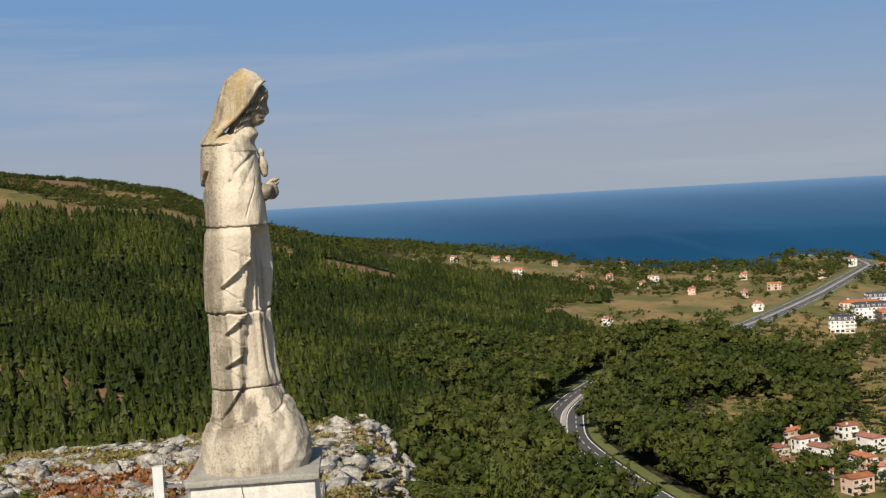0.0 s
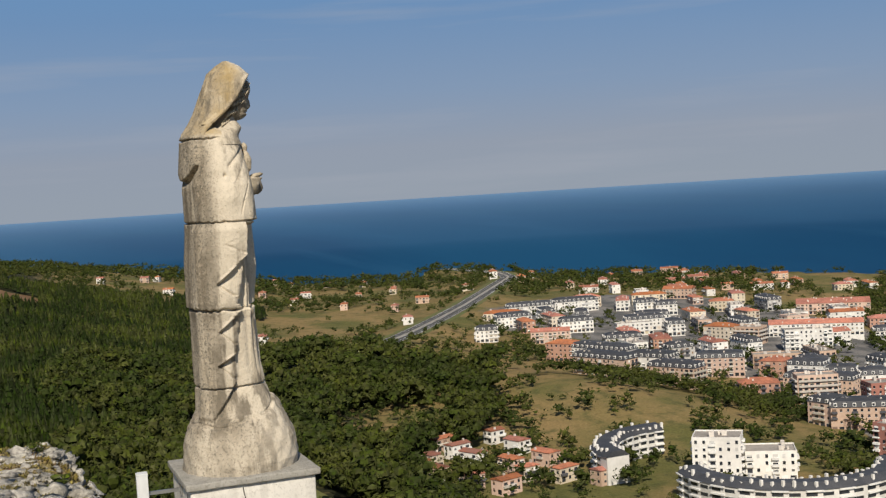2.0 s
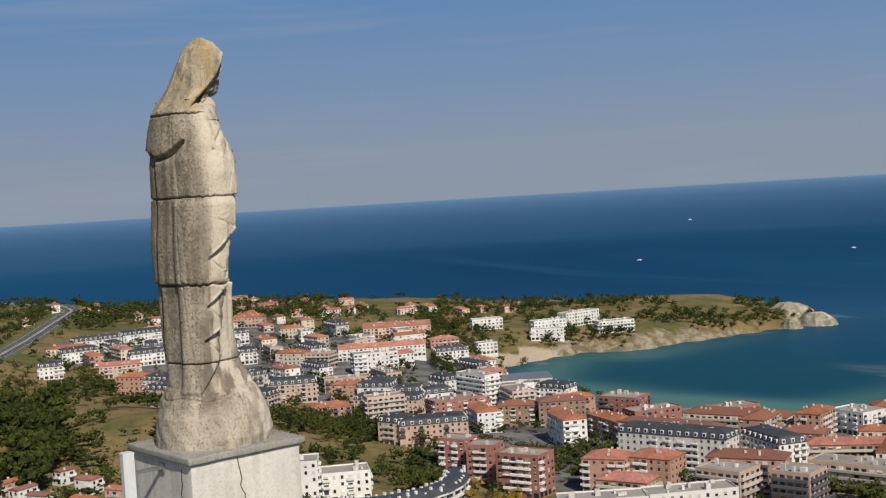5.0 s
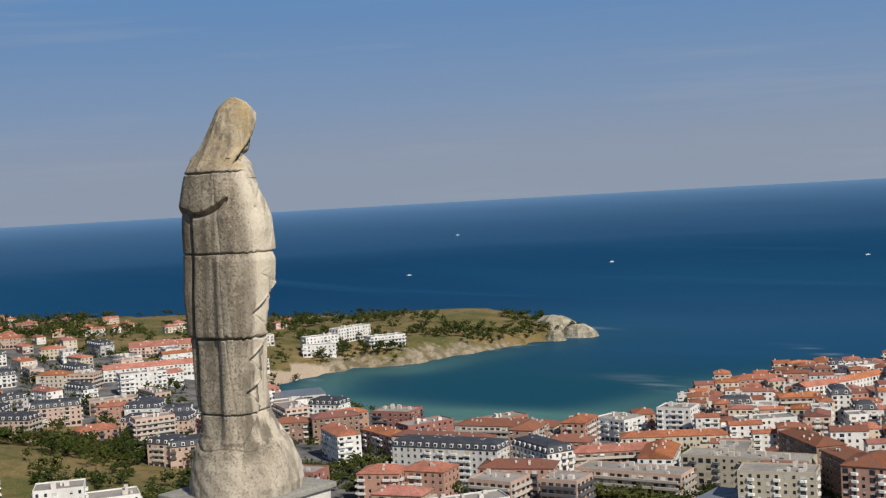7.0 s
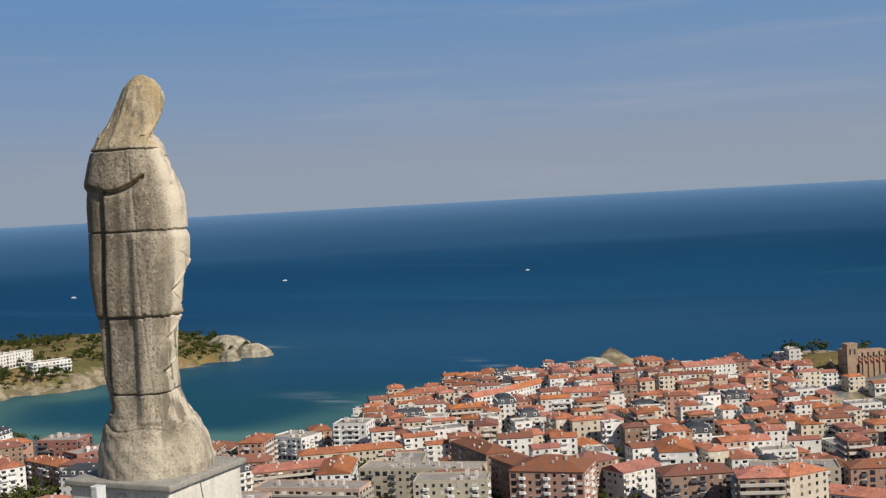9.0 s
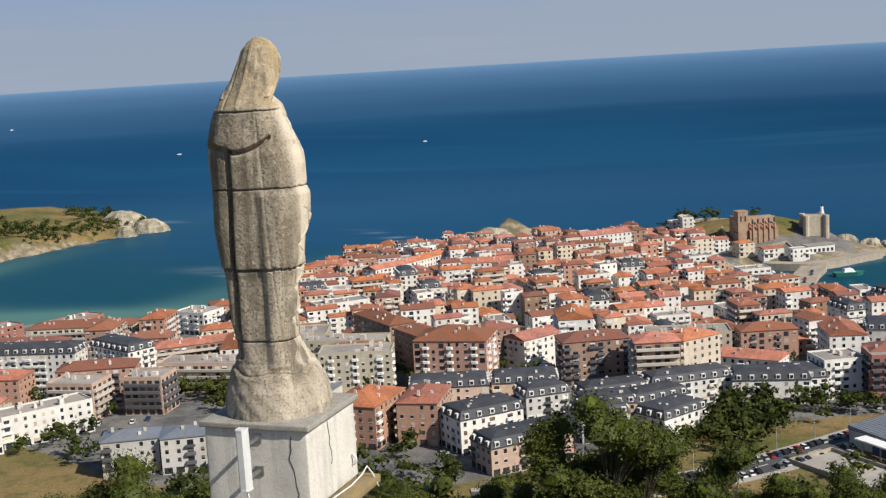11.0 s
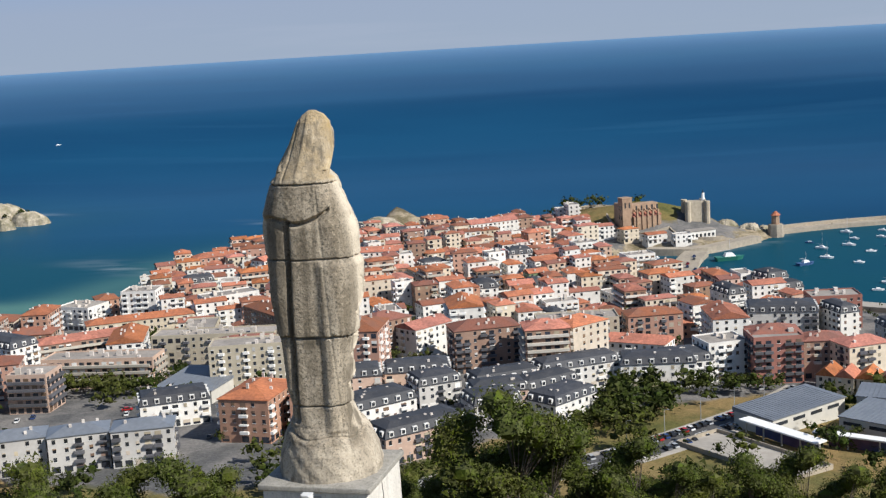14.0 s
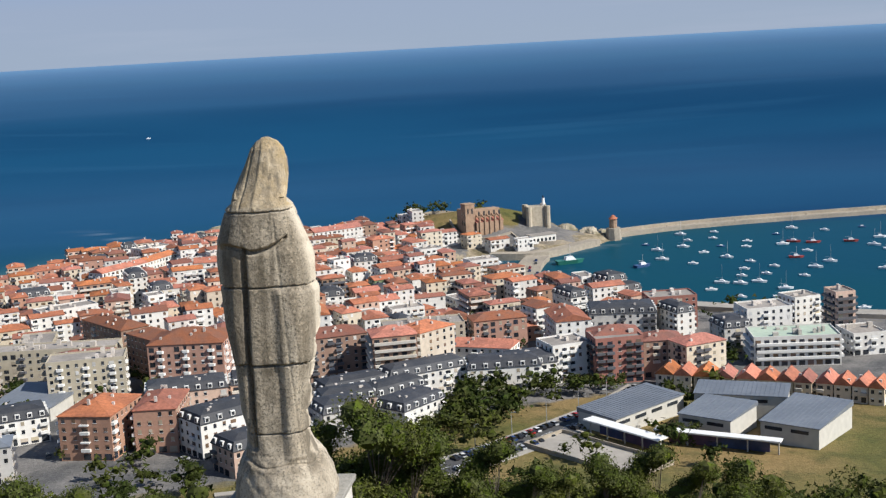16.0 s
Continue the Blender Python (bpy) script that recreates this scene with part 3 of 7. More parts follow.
def build_statue():
    """A standing veiled figure of stacked stone blocks, facing the sea; one plain shape."""
    base, top = 148.66, 152.46
    zs = np.linspace(base, top - 0.03, 520)
    zs = np.concatenate([zs, [152.445, 152.455]])
    th = np.linspace(0, 2 * np.pi, 320, endpoint=False)      # 0 faces the sea (+y), quarter turn: +x
    T, Z = np.meshgrid(th, zs)
    kz = [148.66, 148.80, 148.98, 149.13, 149.25, 149.45, 149.65, 150.10, 150.26, 150.56, 150.98, 151.20, 151.45, 151.64, 151.75, 151.88, 152.05, 152.24, 152.34, 152.41, 152.457]
    kb = [0.46, 0.45, 0.43, 0.38, 0.325, 0.30, 0.30, 0.295, 0.305, 0.30, 0.28, 0.285, 0.29, 0.275, 0.265, 0.19, 0.13, 0.06, 0.02, -0.06, -0.13]
    kf = [0.53, 0.56, 0.55, 0.49, 0.42, 0.33, 0.29, 0.26, 0.27, 0.31, 0.29, 0.28, 0.27, 0.25, 0.22, 0.23, 0.36, 0.37, 0.345, 0.27, 0.17]
    kl = [0.50, 0.50, 0.47, 0.42, 0.37, 0.35, 0.39, 0.41, 0.43, 0.48, 0.495, 0.50, 0.49, 0.43, 0.38, 0.30, 0.222, 0.145, 0.105, 0.045, -0.04]
    kr = [0.52, 0.54, 0.50, 0.43, 0.36, 0.29, 0.30, 0.36, 0.40, 0.45, 0.475, 0.475, 0.43, 0.36, 0.315, 0.25, 0.255, 0.250, 0.230, 0.175, 0.085]

    def key(vals):
        v = np.interp(Z, kz, vals)
        return v

    B, F, Lf, Rt = key(kb), key(kf), key(kl), key(kr)
    cx, cy = (Rt - Lf) / 2, (F - B) / 2
    rx, ry = (Rt + Lf) / 2, (F + B) / 2
    p = np.interp(Z, [148.66, 149.1, 149.28, 149.45, 150.2, 150.9, 151.3, 151.7, 152.0, 152.5], [0.95, 0.95, 0.80, 0.60, 0.56, 0.66, 0.80, 0.84, 0.92, 1.0])
    sx, sy = np.sin(T), np.cos(T)
    ux, uy = np.sign(sx) * np.abs(sx) ** p, np.sign(sy) * np.abs(sy) ** p
    X, Y = cx + rx * ux, cy + ry * uy
    deg = (np.degrees(T) + 180) % 360 - 180
    out = np.zeros_like(Z)
    mantle = smooth(Z, 149.15, 149.35) * smooth(-Z, -151.8, -151.6)
    # long shallow folds down the back of the mantle
    backside = smooth(-np.cos(T), -0.1, 0.4)
    out += mantle * backside * (0.006 * np.sin(T * 5.3 + 0.9 * np.sin(Z * 1.3)) + 0.004 * np.sin(T * 11.7 + 2 * np.sin(Z * 0.8)))
    # the mantle's front edge on its side, proud of the robe, with three pointed folds cut into it
    hem = np.interp(Z, [149.20, 149.53, 149.83, 150.20, 150.25, 150.69, 150.97, 151.1, 151.3], [-0.25, -0.03, -0.01, 0.045, 0.012, 0.09, 0.109, 0.15, 0.30])
    right = smooth(X, 0.05, 0.14)
    edge = smooth(hem - Y, -0.007, 0.007)
    robe_zone = smooth(Z, 149.18, 149.24) * smooth(-Z, -151.0, -150.9)
    step = np.interp(Z, [149.2, 149.5, 149.8, 150.19, 150.22, 150.6, 151], [0.2, 0.5, 0.9, 1.0, 1.8, 2.5, 2.5])
    out += robe_zone * right * (0.035 * edge - 0.055 * step * (1 - edge))
    for ya, za, yu, zu, yl, zl in ((-0.181, 150.431, 0.095, 150.692, 0.05, 150.245), (-0.173, 149.995, 0.05, 150.20, 0.02, 149.825), (-0.188, 149.684, 0.02, 149.825, -0.01, 149.534)):
        f = (Y - ya) / (yu - ya)
        upper = za + f * (zu - za)
        lower = za + (Y - ya) / (yl - ya) * (zl - za)
        inside = smooth(f, 0.0, 0.06) * smooth(upper - Z, 0.0, 0.012) * smooth(Z - lower, 0.0, 0.008)
        share = np.clip((Z - lower) / np.maximum(upper - lower, 0.02), 0, 1)
        out += right * edge * inside * -0.055 * (0.25 + 0.75 * share)
        out += right * edge * smooth(f, 0, 0.05) * (-0.030 * bell(Z, lower, 0.011) + 0.012 * bell(Z, upper + 0.012, 0.012))
    for y0, z0, y1, z1, deep, wide in ((-0.097, 150.783, 0.091, 150.692, 0.012, 0.009), (0.215, 151.66, -0.03, 151.45, 0.020, 0.024), (0.20, 151.57, 0.02, 151.30, 0.008, 0.02), (0.19, 151.47, 0.06, 151.02, 0.012, 0.016)):
        f = (Y - y0) / (y1 - y0)
        out += -deep * right * smooth(f, 0, 0.1) * smooth(1 - f, 0, 0.15) * bell(Z, z0 + f * (z1 - z0), wide)
    out += -0.03 * right * bell(Y, -0.05, 0.013) * bell(Z, 151.40, 0.016)
    # robe in front: upright folds
    front = smooth(np.cos(T), 0.0, 0.5) * smooth(Z, 149.42, 149.6) * smooth(-Z, -151.2, -150.9)
    out += front * 0.012 * np.sin(T * 13 + 0.5)
    # the deep groove beside the hanging edge of the mantle, at the back
    gx = -0.225 + 0.02 * (Z - 150.2)
    groove = (Y < cy) * smooth(Z, 149.28, 149.34) * smooth(-Z, -151.42, -151.36)
    out += -0.11 * groove * bell(X, gx, 0.021) - 0.03 * groove * smooth(gx - X, 0.0, 0.03)
    gx2 = 0.17 - 0.04 * (Z - 150.5)
    out += -0.006 * (Y < cy) * mantle * bell(X, gx2, 0.010)
    # shoulder cape: its lower edge dips between the shoulders
    low = 151.37 + 0.13 * np.clip((X + 0.12) / 0.36, 0, 1.2) ** 2 + 0.06 * smooth(-X, 0.1, 0.35)
    cape = smooth(Z - low, -0.006, 0.012) * (Y < cy + 0.12) * smooth(0.25 - X, -0.012, 0.012) * smooth(-Z, -152.0, -151.8) * smooth(X, -0.47, -0.36)
    out += 0.026 * cape * (1 - 0.7 * smooth(-X, 0.15, 0.3)) - 0.012 * smooth(Z, 151.3, 151.4) * smooth(-Z, -151.8, -151.7)
    out += -0.05 * bell(Z - low, -0.022, 0.02) * (Y < cy + 0.1) * smooth(0.25 - X, -0.012, 0.012) * smooth(X, -0.47, -0.36)
    # sleeve and forearms
    out += 0.03 * bell(Z, 151.32, 0.22) * bell(deg, 58, 26) + 0.03 * bell(Z, 151.3, 0.22) * bell(deg, -60, 30)
    slant = Z - (151.20 + 0.9 * (Y - 0.05))
    out += smooth(X, 0.1, 0.2) * smooth(Z, 150.98, 151.05) * smooth(-Z, -151.72, -151.6) * 0.004 * np.sin(slant * 19)
    # veil: ridges from the crown, its edge round the face
    veil = smooth(Z, 151.74, 151.80)
    out += veil * smooth(-np.cos(T), -0.3, 0.5) * (0.004 * np.sin(T * 6.3 + 1.0) + 0.010 * bell(X - cx, -0.03, 0.02) - 0.006 * bell(X - cx, 0.07, 0.02))
    rim = np.interp(Z, [151.74, 151.80, 151.89, 151.98, 152.09, 152.167, 152.26, 152.32, 152.36], [-0.20, -0.16, -0.045, 0.063, 0.174, 0.231, 0.285, 0.345, 0.46])
    out += 0.014 * bell(Y - rim, -0.03, 0.02) * smooth(Z, 151.80, 151.90) - 0.012 * bell(Y - rim, 0.012, 0.014) * veil * smooth(-Z, -151.92, -151.88)
    out += -0.012 * (Y < cy) * veil * bell(X, np.interp(Z, [151.74, 152.35], [-0.22, -0.06]), 0.011)
    opening = np.where(Z < 151.87, 0.5, rim)
    # rounded rock under the feet, with the line of the robe across it
    line = 149.2 + 0.06 * np.cos(T * 1.0 + 0.4) + 0.02 * np.sin(T * 5) + 0.10 * smooth(Y, 0.1, 0.4)
    out += 0.02 * smooth(line - Z, -0.008, 0.012) - 0.018 * bell(Z, line, 0.013)
    out += 0.03 * bell(Z, 149.27, 0.05) * (bell(deg, 14, 12) + bell(deg, -16, 12))
    lump = 0.002 * np.sin(T * 6 + Z * 9) * np.sin(Z * 13 + T * 3) + 0.006 * np.sin(T * 17 + 3) * np.sin(Z * 31)
    out += lump * smooth(149.25 - Z, 0, 0.1)
    # joints between the stone blocks, chipped here and there
    rough = 0.0022 * (np.sin(T * 7 + 2) + np.sin(T * 13 + 4 * np.sin(T * 3)) + 0.7 * np.sin(T * 29 + 3 * np.sin(T * 5)))
    for z0, w in ((151.742, 0.0065), (150.985, 0.006), (150.195, 0.010), (149.475, 0.006)):
        jag = rough * (2.2 if z0 == 150.195 else 1.0)
        out += -0.045 * bell(Z, z0 + jag, w)
        out += -0.012 * bell(Z, z0 + jag, w * 2.6) * smooth(np.sin(T * 11 + z0) * np.sin(T * 4.3 + z0 * 3), 0.3, 0.8)
    out += 0.01 * smooth(Z - 150.195, 0, 0.01) * backside * smooth(150.9 - Z, 0, 0.3) - 0.006 * smooth(150.19 - Z, 0, 0.02) * backside * mantle
    # uneven old tooling
    out += 0.0012 * np.sin(T * 44 + 5 * np.sin(Z * 17)) * np.sin(Z * 63 + 3 * np.sin(T * 9))
    nx, ny = np.sin(T) / np.maximum(rx, 0.05), np.cos(T) / np.maximum(ry, 0.05)
    ln = np.hypot(nx, ny)
    X, Y = X + out * nx / ln, Y + out * ny / ln
    # shoulders rounding up to the neck before the veil's edge
    chest = veil * smooth(Y - rim, 0.0, 0.04) * (Z < 151.87)
    X = X - veil * smooth(Y - rim, 0.0, 0.04) * (Z < 152.34) * (X - cx) * np.interp(Z, [151.75, 151.80, 151.87, 152.3], [0.0, 0.05, 0.30, 0.25])
    Y = Y - chest * (Y - rim) * np.interp(Z, [151.75, 151.80, 151.87], [0.0, 0.30, 0.95])
    # the veil stands open round the face
    Y = np.where(veil > 0, np.minimum(Y, opening - 0.09 * smooth(Y - opening, 0, 0.012) * veil), Y)
    n, k = Z.shape
    I = np.arange(n * k).reshape(n, k)
    J = np.roll(I, -1, axis=1)
    quads = np.stack([I[:-1], I[1:], J[1:], J[:-1]], -1).reshape(-1, 4)
    verts = np.stack([X, Y, Z], -1).reshape(-1, 3)
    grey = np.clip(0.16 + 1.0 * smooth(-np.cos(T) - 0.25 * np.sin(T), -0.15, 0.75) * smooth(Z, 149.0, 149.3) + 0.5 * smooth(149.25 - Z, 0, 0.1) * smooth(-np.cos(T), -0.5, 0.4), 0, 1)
    grey = np.clip(grey + 0.35 * bell(Z, 149.3, 0.2) * smooth(-np.cos(T), -0.6, 0.2), 0, 1) * (1 - 0.4 * veil)
    lich = veil * np.clip(0.95 * smooth(-np.cos(T), -0.9, 0.2), 0, 1)
    mask = np.stack([grey, lich, 0 * Z, 0 * Z + 1], -1).reshape(-1, 4)
    # joined palms before the breast
    extra_v, extra_f, shades = [], [], []
    start = len(verts)

    def blob(cx_, cy_, cz_, a, b_, c, tilt=0.0, seed=0.0):
        nonlocal start
        u = np.linspace(0, np.pi, 13)
        w = np.linspace(0, 2 * np.pi, 18, endpoint=False)
        U, Wd = np.meshgrid(u, w, indexing="ij")
        q = 1 + 0.10 * np.sin(3 * Wd + seed) * np.sin(U) + 0.07 * np.sin(5 * U + seed)
        x = a * q * np.sin(U) * np.cos(Wd)
        y = b_ * q * np.sin(U) * np.sin(Wd)
        z = c * np.cos(U)
        ct, st = math.cos(tilt), math.sin(tilt)
        y, z = ct * y - st * z, st * y + ct * z
        extra_v.append(np.stack([cx_ + x, cy_ + y, cz_ + z], -1).reshape(-1, 3))
        shades.append((0.6, 0.25, 0, 1))
        Ii = start + np.arange(13 * 18).reshape(13, 18)
        Jj = np.roll(Ii, -1, axis=1)
        extra_f.append(np.stack([Ii[:-1], Ii[1:], Jj[1:], Jj[:-1]], -1).reshape(-1, 4))
        start += 13 * 18

    def sheet(x, y, z, shade):
        """A closed round of points, rings by columns, joined to the figure."""
        nonlocal start
        extra_v.append(np.stack([x, y, z], -1).reshape(-1, 3))
        shades.append(shade)
        r, c = x.shape
        Ii = start + np.arange(r * c).reshape(r, c)
        Jj = np.roll(Ii, -1, axis=1)
        extra_f.append(np.stack([Ii[:-1], Ii[1:], Jj[1:], Jj[:-1]], -1).reshape(-1, 4))
        start += r * c

    for side in (1, -1):
        blob(0.06 + 0.14 * side, 0.24, 151.28, 0.09, 0.13, 0.085, 0.4, side)
        blob(0.06 + 0.055 * side, 0.335, 151.30, 0.055, 0.075, 0.085, 0.5, side * 2)
        for f in range(4):
            blob(0.06 + 0.035 * side, 0.372 - 0.012 * f, 151.395 - 0.042 * f, 0.026, 0.062, 0.021, 0.25, f)
    blob(0.07, 0.285, 151.535, 0.055, 0.047, 0.105, 0.15, 0.4)
    blob(0.07, 0.272, 151.66, 0.030, 0.032, 0.045, 0.1, 1.0)
    # head, neck and shoulders under the veil
    hz = np.linspace(151.902, 152.37, 60)
    H, W = np.meshgrid(hz, np.linspace(0, 2 * np.pi, 56, endpoint=False), indexing="ij")
    ahead = np.interp(H, [151.902, 151.92, 151.945, 151.965, 151.98, 151.995, 152.012, 152.04, 152.085, 152.11, 152.15, 152.19, 152.25, 152.32, 152.37], [0.20, 0.275, 0.318, 0.330, 0.318, 0.340, 0.325, 0.330, 0.345, 0.345, 0.366, 0.378, 0.374, 0.31, 0.20])
    half = np.interp(H, [151.902, 151.92, 151.96, 152.04, 152.12, 152.2, 152.28, 152.37], [0.03, 0.06, 0.09, 0.12, 0.132, 0.132, 0.115, 0.05])
    mid = 0.20
    turn = np.degrees(np.arctan2(np.sin(W), np.cos(W)))
    yy = mid + np.where(np.cos(W) > 0, (ahead - mid) * np.abs(np.cos(W)) ** 0.8, 0.12 * np.cos(W))
    yy += 0.045 * bell(turn, 0, 9) * np.interp(H, [152.0, 152.025, 152.04, 152.12, 152.15], [0, 0.85, 1.0, 0.25, 0])
    yy += -0.018 * (bell(turn, 32, 15) + bell(turn, -32, 15)) * bell(H, 152.10, 0.024)
    # face at full grey: dark staining, plus the veil's shade painted in
    sheet(0.03 + half * np.sin(W), yy, H, (1.0, 0.0, 0, 1))
    H, W = np.meshgrid(np.linspace(151.68, 152.0, 16), np.linspace(0, 2 * np.pi, 32, endpoint=False), indexing="ij")
    wide = np.interp(H, [151.68, 151.74, 151.79, 151.85, 151.92, 152.0], [0.33, 0.315, 0.285, 0.205, 0.125, 0.11])
    deep = np.interp(H, [151.68, 151.74, 151.79, 151.85, 151.92, 152.0], [0.23, 0.205, 0.18, 0.155, 0.11, 0.10])
    sheet(0.01 + wide * np.sin(W), 0.02 + 0.09 * smooth(H, 151.74, 151.86) + deep * np.cos(W), H, (0.35, 0.1, 0, 1))
    # waved locks along the edge of the veil
    along = np.linspace(0, 1, 44)
    for side in (1, -1):
        for lock in range(4):
            yc = np.interp(along, [0, 0.2, 0.4, 0.6, 0.8, 1], [0.300, 0.250, 0.208, 0.150, 0.075, 0.02]) + 0.022 * lock * np.sin(1.2 + along * 1.7)
            zc = np.interp(along, [0, 0.2, 0.4, 0.6, 0.8, 1], [152.29, 152.21, 152.12, 152.03, 151.93, 151.84]) - 0.006 * lock
            xc = 0.03 + side * (np.interp(along, [0, 0.2, 0.5, 0.8, 1], [0.06, 0.120, 0.135, 0.150, 0.16]) - 0.010 * lock)
            wave = 0.013 * np.sin(along * 34 + lock * 1.3)
            ring = np.linspace(0, 2 * np.pi, 8, endpoint=False)
            rad = 0.021 * (0.55 + 0.9 * np.sin(np.pi * np.clip(along, 0.04, 0.96)) ** 0.6) * (1 + 0.2 * np.sin(along * 61 + lock))
            A, B = np.meshgrid(np.arange(44), ring, indexing="ij")
            sheet(xc[A] + rad[A] * np.sin(B) + side * 0.4 * wave[A], yc[A] + wave[A] + rad[A] * np.cos(B) * 0.75, zc[A] + wave[A] * 0.5 + rad[A] * np.cos(B) * 0.6, (0.45, 0.35, 0, 1))
    verts = np.concatenate([verts] + extra_v)
    mask = np.concatenate([mask] + [np.tile([q], (len(v), 1)) for v, q in zip(extra_v, shades)])
    me = array_mesh("statue", verts, np.concatenate([quads[:, ::-1]] + extra_f), weathered, smooth=True)
    bm = bmesh.new()
    bm.from_mesh(me)
    bm.verts.ensure_lookup_table()
    ring = [bm.verts[(n - 1) * k + i] for i in range(k)]
    bm.faces.new(ring)
    bmesh.ops.recalc_face_normals(bm, faces=bm.faces)
    bm.to_mesh(me)
    bm.free()
    wear_shade_mask(me, mask)
    me.polygons.foreach_set("use_smooth", np.ones(len(me.polygons), dtype=bool))
    return tagged(new("statue", me), "weathered pale limestone statue of a veiled standing figure on a pedestal", "statue")


def worn_block(name, half, z0, z1, mat, parent, label="", bevel=0.015, slope=0.0, cuts=14, wear_shade=(0.15, 0.0), chip=0.006, halfy=None):
    """A squared stone block with rounded, slightly uneven edges."""
    bm = bmesh.new()
    bmesh.ops.create_cube(bm, size=1)
    hy = halfy or half
    for v in bm.verts:
        v.co = Vector((v.co.x * 2 * half, v.co.y * 2 * hy, z0 + (v.co.z + 0.5) * (z1 - z0)))
    bmesh.ops.bevel(bm, geom=bm.edges[:], offset=bevel, segments=2, affect="EDGES", profile=0.6)
    bmesh.ops.subdivide_edges(bm, edges=bm.edges[:], cuts=2, use_grid_fill=True)
    bmesh.ops.subdivide_edges(bm, edges=[e for e in bm.edges if e.calc_length() > 0.12], cuts=2, use_grid_fill=True)
    for v in bm.verts:
        q = noise.noise_vector(v.co * 5.0 + Vector((half * 9, 0, 0)))
        v.co += q * chip
        if slope and v.co.z > z1 - 0.02:
            v.co.z += slope * (1 - max(abs(v.co.x), abs(v.co.y)) / half)
    for f in bm.faces:
        f.smooth = True
    me = bpy.data.meshes.new(name)
    bm.to_mesh(me)
    bm.free()
    me.materials.append(mat)
    wear_shade_mask(me, np.tile([[wear_shade[0], wear_shade[1], 0, 1]], (len(me.vertices), 1)))
    return part(name, me, mat, parent, label)


def build_pedestal():
    ped = tagged(new("pedestal"), "whitewashed stone pedestal with a fluted shaft, stained and cracked", "pedestal")
    ped.matrix_world = pose(0.02, 0.05, 0, 0, 0, -7.9)
    white = stone_material("old_whitewash", (0.73, 0.70, 0.645), (0.38, 0.365, 0.33), (0.42, 0.27, 0.09), 0.4, 0.2)
    grey = stone_material("grey_capstone", (0.40, 0.385, 0.35), (0.20, 0.19, 0.17), (0.36, 0.27, 0.10), 0.5, 0.35)
    mossy = stone_material("mossy_ledge", (0.27, 0.235, 0.17), (0.11, 0.095, 0.065), (0.44, 0.27, 0.05), 0.5)
    worn_block("capstone", 0.605, 148.655, 148.715, grey, ped, "thin grey stone cap", slope=0.012, wear_shade=(0.5, 0.1), bevel=0.012)
    worn_block("block", 0.565, 147.84, 148.655, white, ped, "cracked whitewashed block", bevel=0.02, wear_shade=(0.22, 0.08))
    worn_block("ledge", 0.745, 147.71, 147.80, mossy, ped, "stone ledge with yellow lichen", slope=0.04, wear_shade=(0.42, 0.65), bevel=0.02, chip=0.014)
    worn_block("ledge_fillet", 0.63, 147.62, 147.71, mossy, ped, "", wear_shade=(0.6, 0.2))
    worn_block("shaft", 0.52, 142.6, 147.62, white, ped, "", wear_shade=(0.45, 0.0), cuts=20)
    for side in range(4):
        for k in range(5):
            a = radians(90 * side)
            u = -0.46 + 0.23 * k
            cx, cy = 0.535, u
            s = Solid()
            s.box(math.cos(a) * cx - math.sin(a) * cy, math.sin(a) * cx + math.cos(a) * cy, 142.8, 0.075, 0.125, 4.82, 0, a)
            me = s.mesh("rib", white)
            wear_shade_mask(me, np.tile([[0.25, 0, 0, 1]], (len(me.vertices), 1)))
            part("rib", me, white, ped)
    for i, (h, z0, z1) in enumerate(((0.75, 142.35, 142.75), (1.15, 142.0, 142.36))):
        worn_block("step", h, z0, z1, white, ped, "", wear_shade=(0.4, 0.0))
    crack = material("crack_shadow", (0.05, 0.045, 0.04), 1.0)
    # cracks down two faces of the block
    for face, u0, zt, zb, seed in ((0, 0.40, 148.6, 147.86, 3), (1, -0.10, 148.63, 148.2, 5)):
        s = Solid()
        rnd = random.Random(seed)
        u, z = u0, zt
        while z > zb:
            u2, z2 = u + rnd.uniform(-0.022, 0.024), z - rnd.uniform(0.03, 0.07)
            w = 0.004
            if face == 0:
                pts = [(u - w, -0.5695, z), (u + w, -0.5695, z), (u2 + w, -0.5695, z2), (u2 - w, -0.5695, z2)]
                ins = [(p[0], -0.54, p[2]) for p in pts]
            else:
                pts = [(0.5695, u - w, z), (0.5695, u + w, z), (0.5695, u2 + w, z2), (0.5695, u2 - w, z2)]
                ins = [(0.54, p[1], p[2]) for p in pts]
            s.hull(ins, pts, 0)
            u, z = u2, z2
        part("crack", s, crack, ped)
    return ped


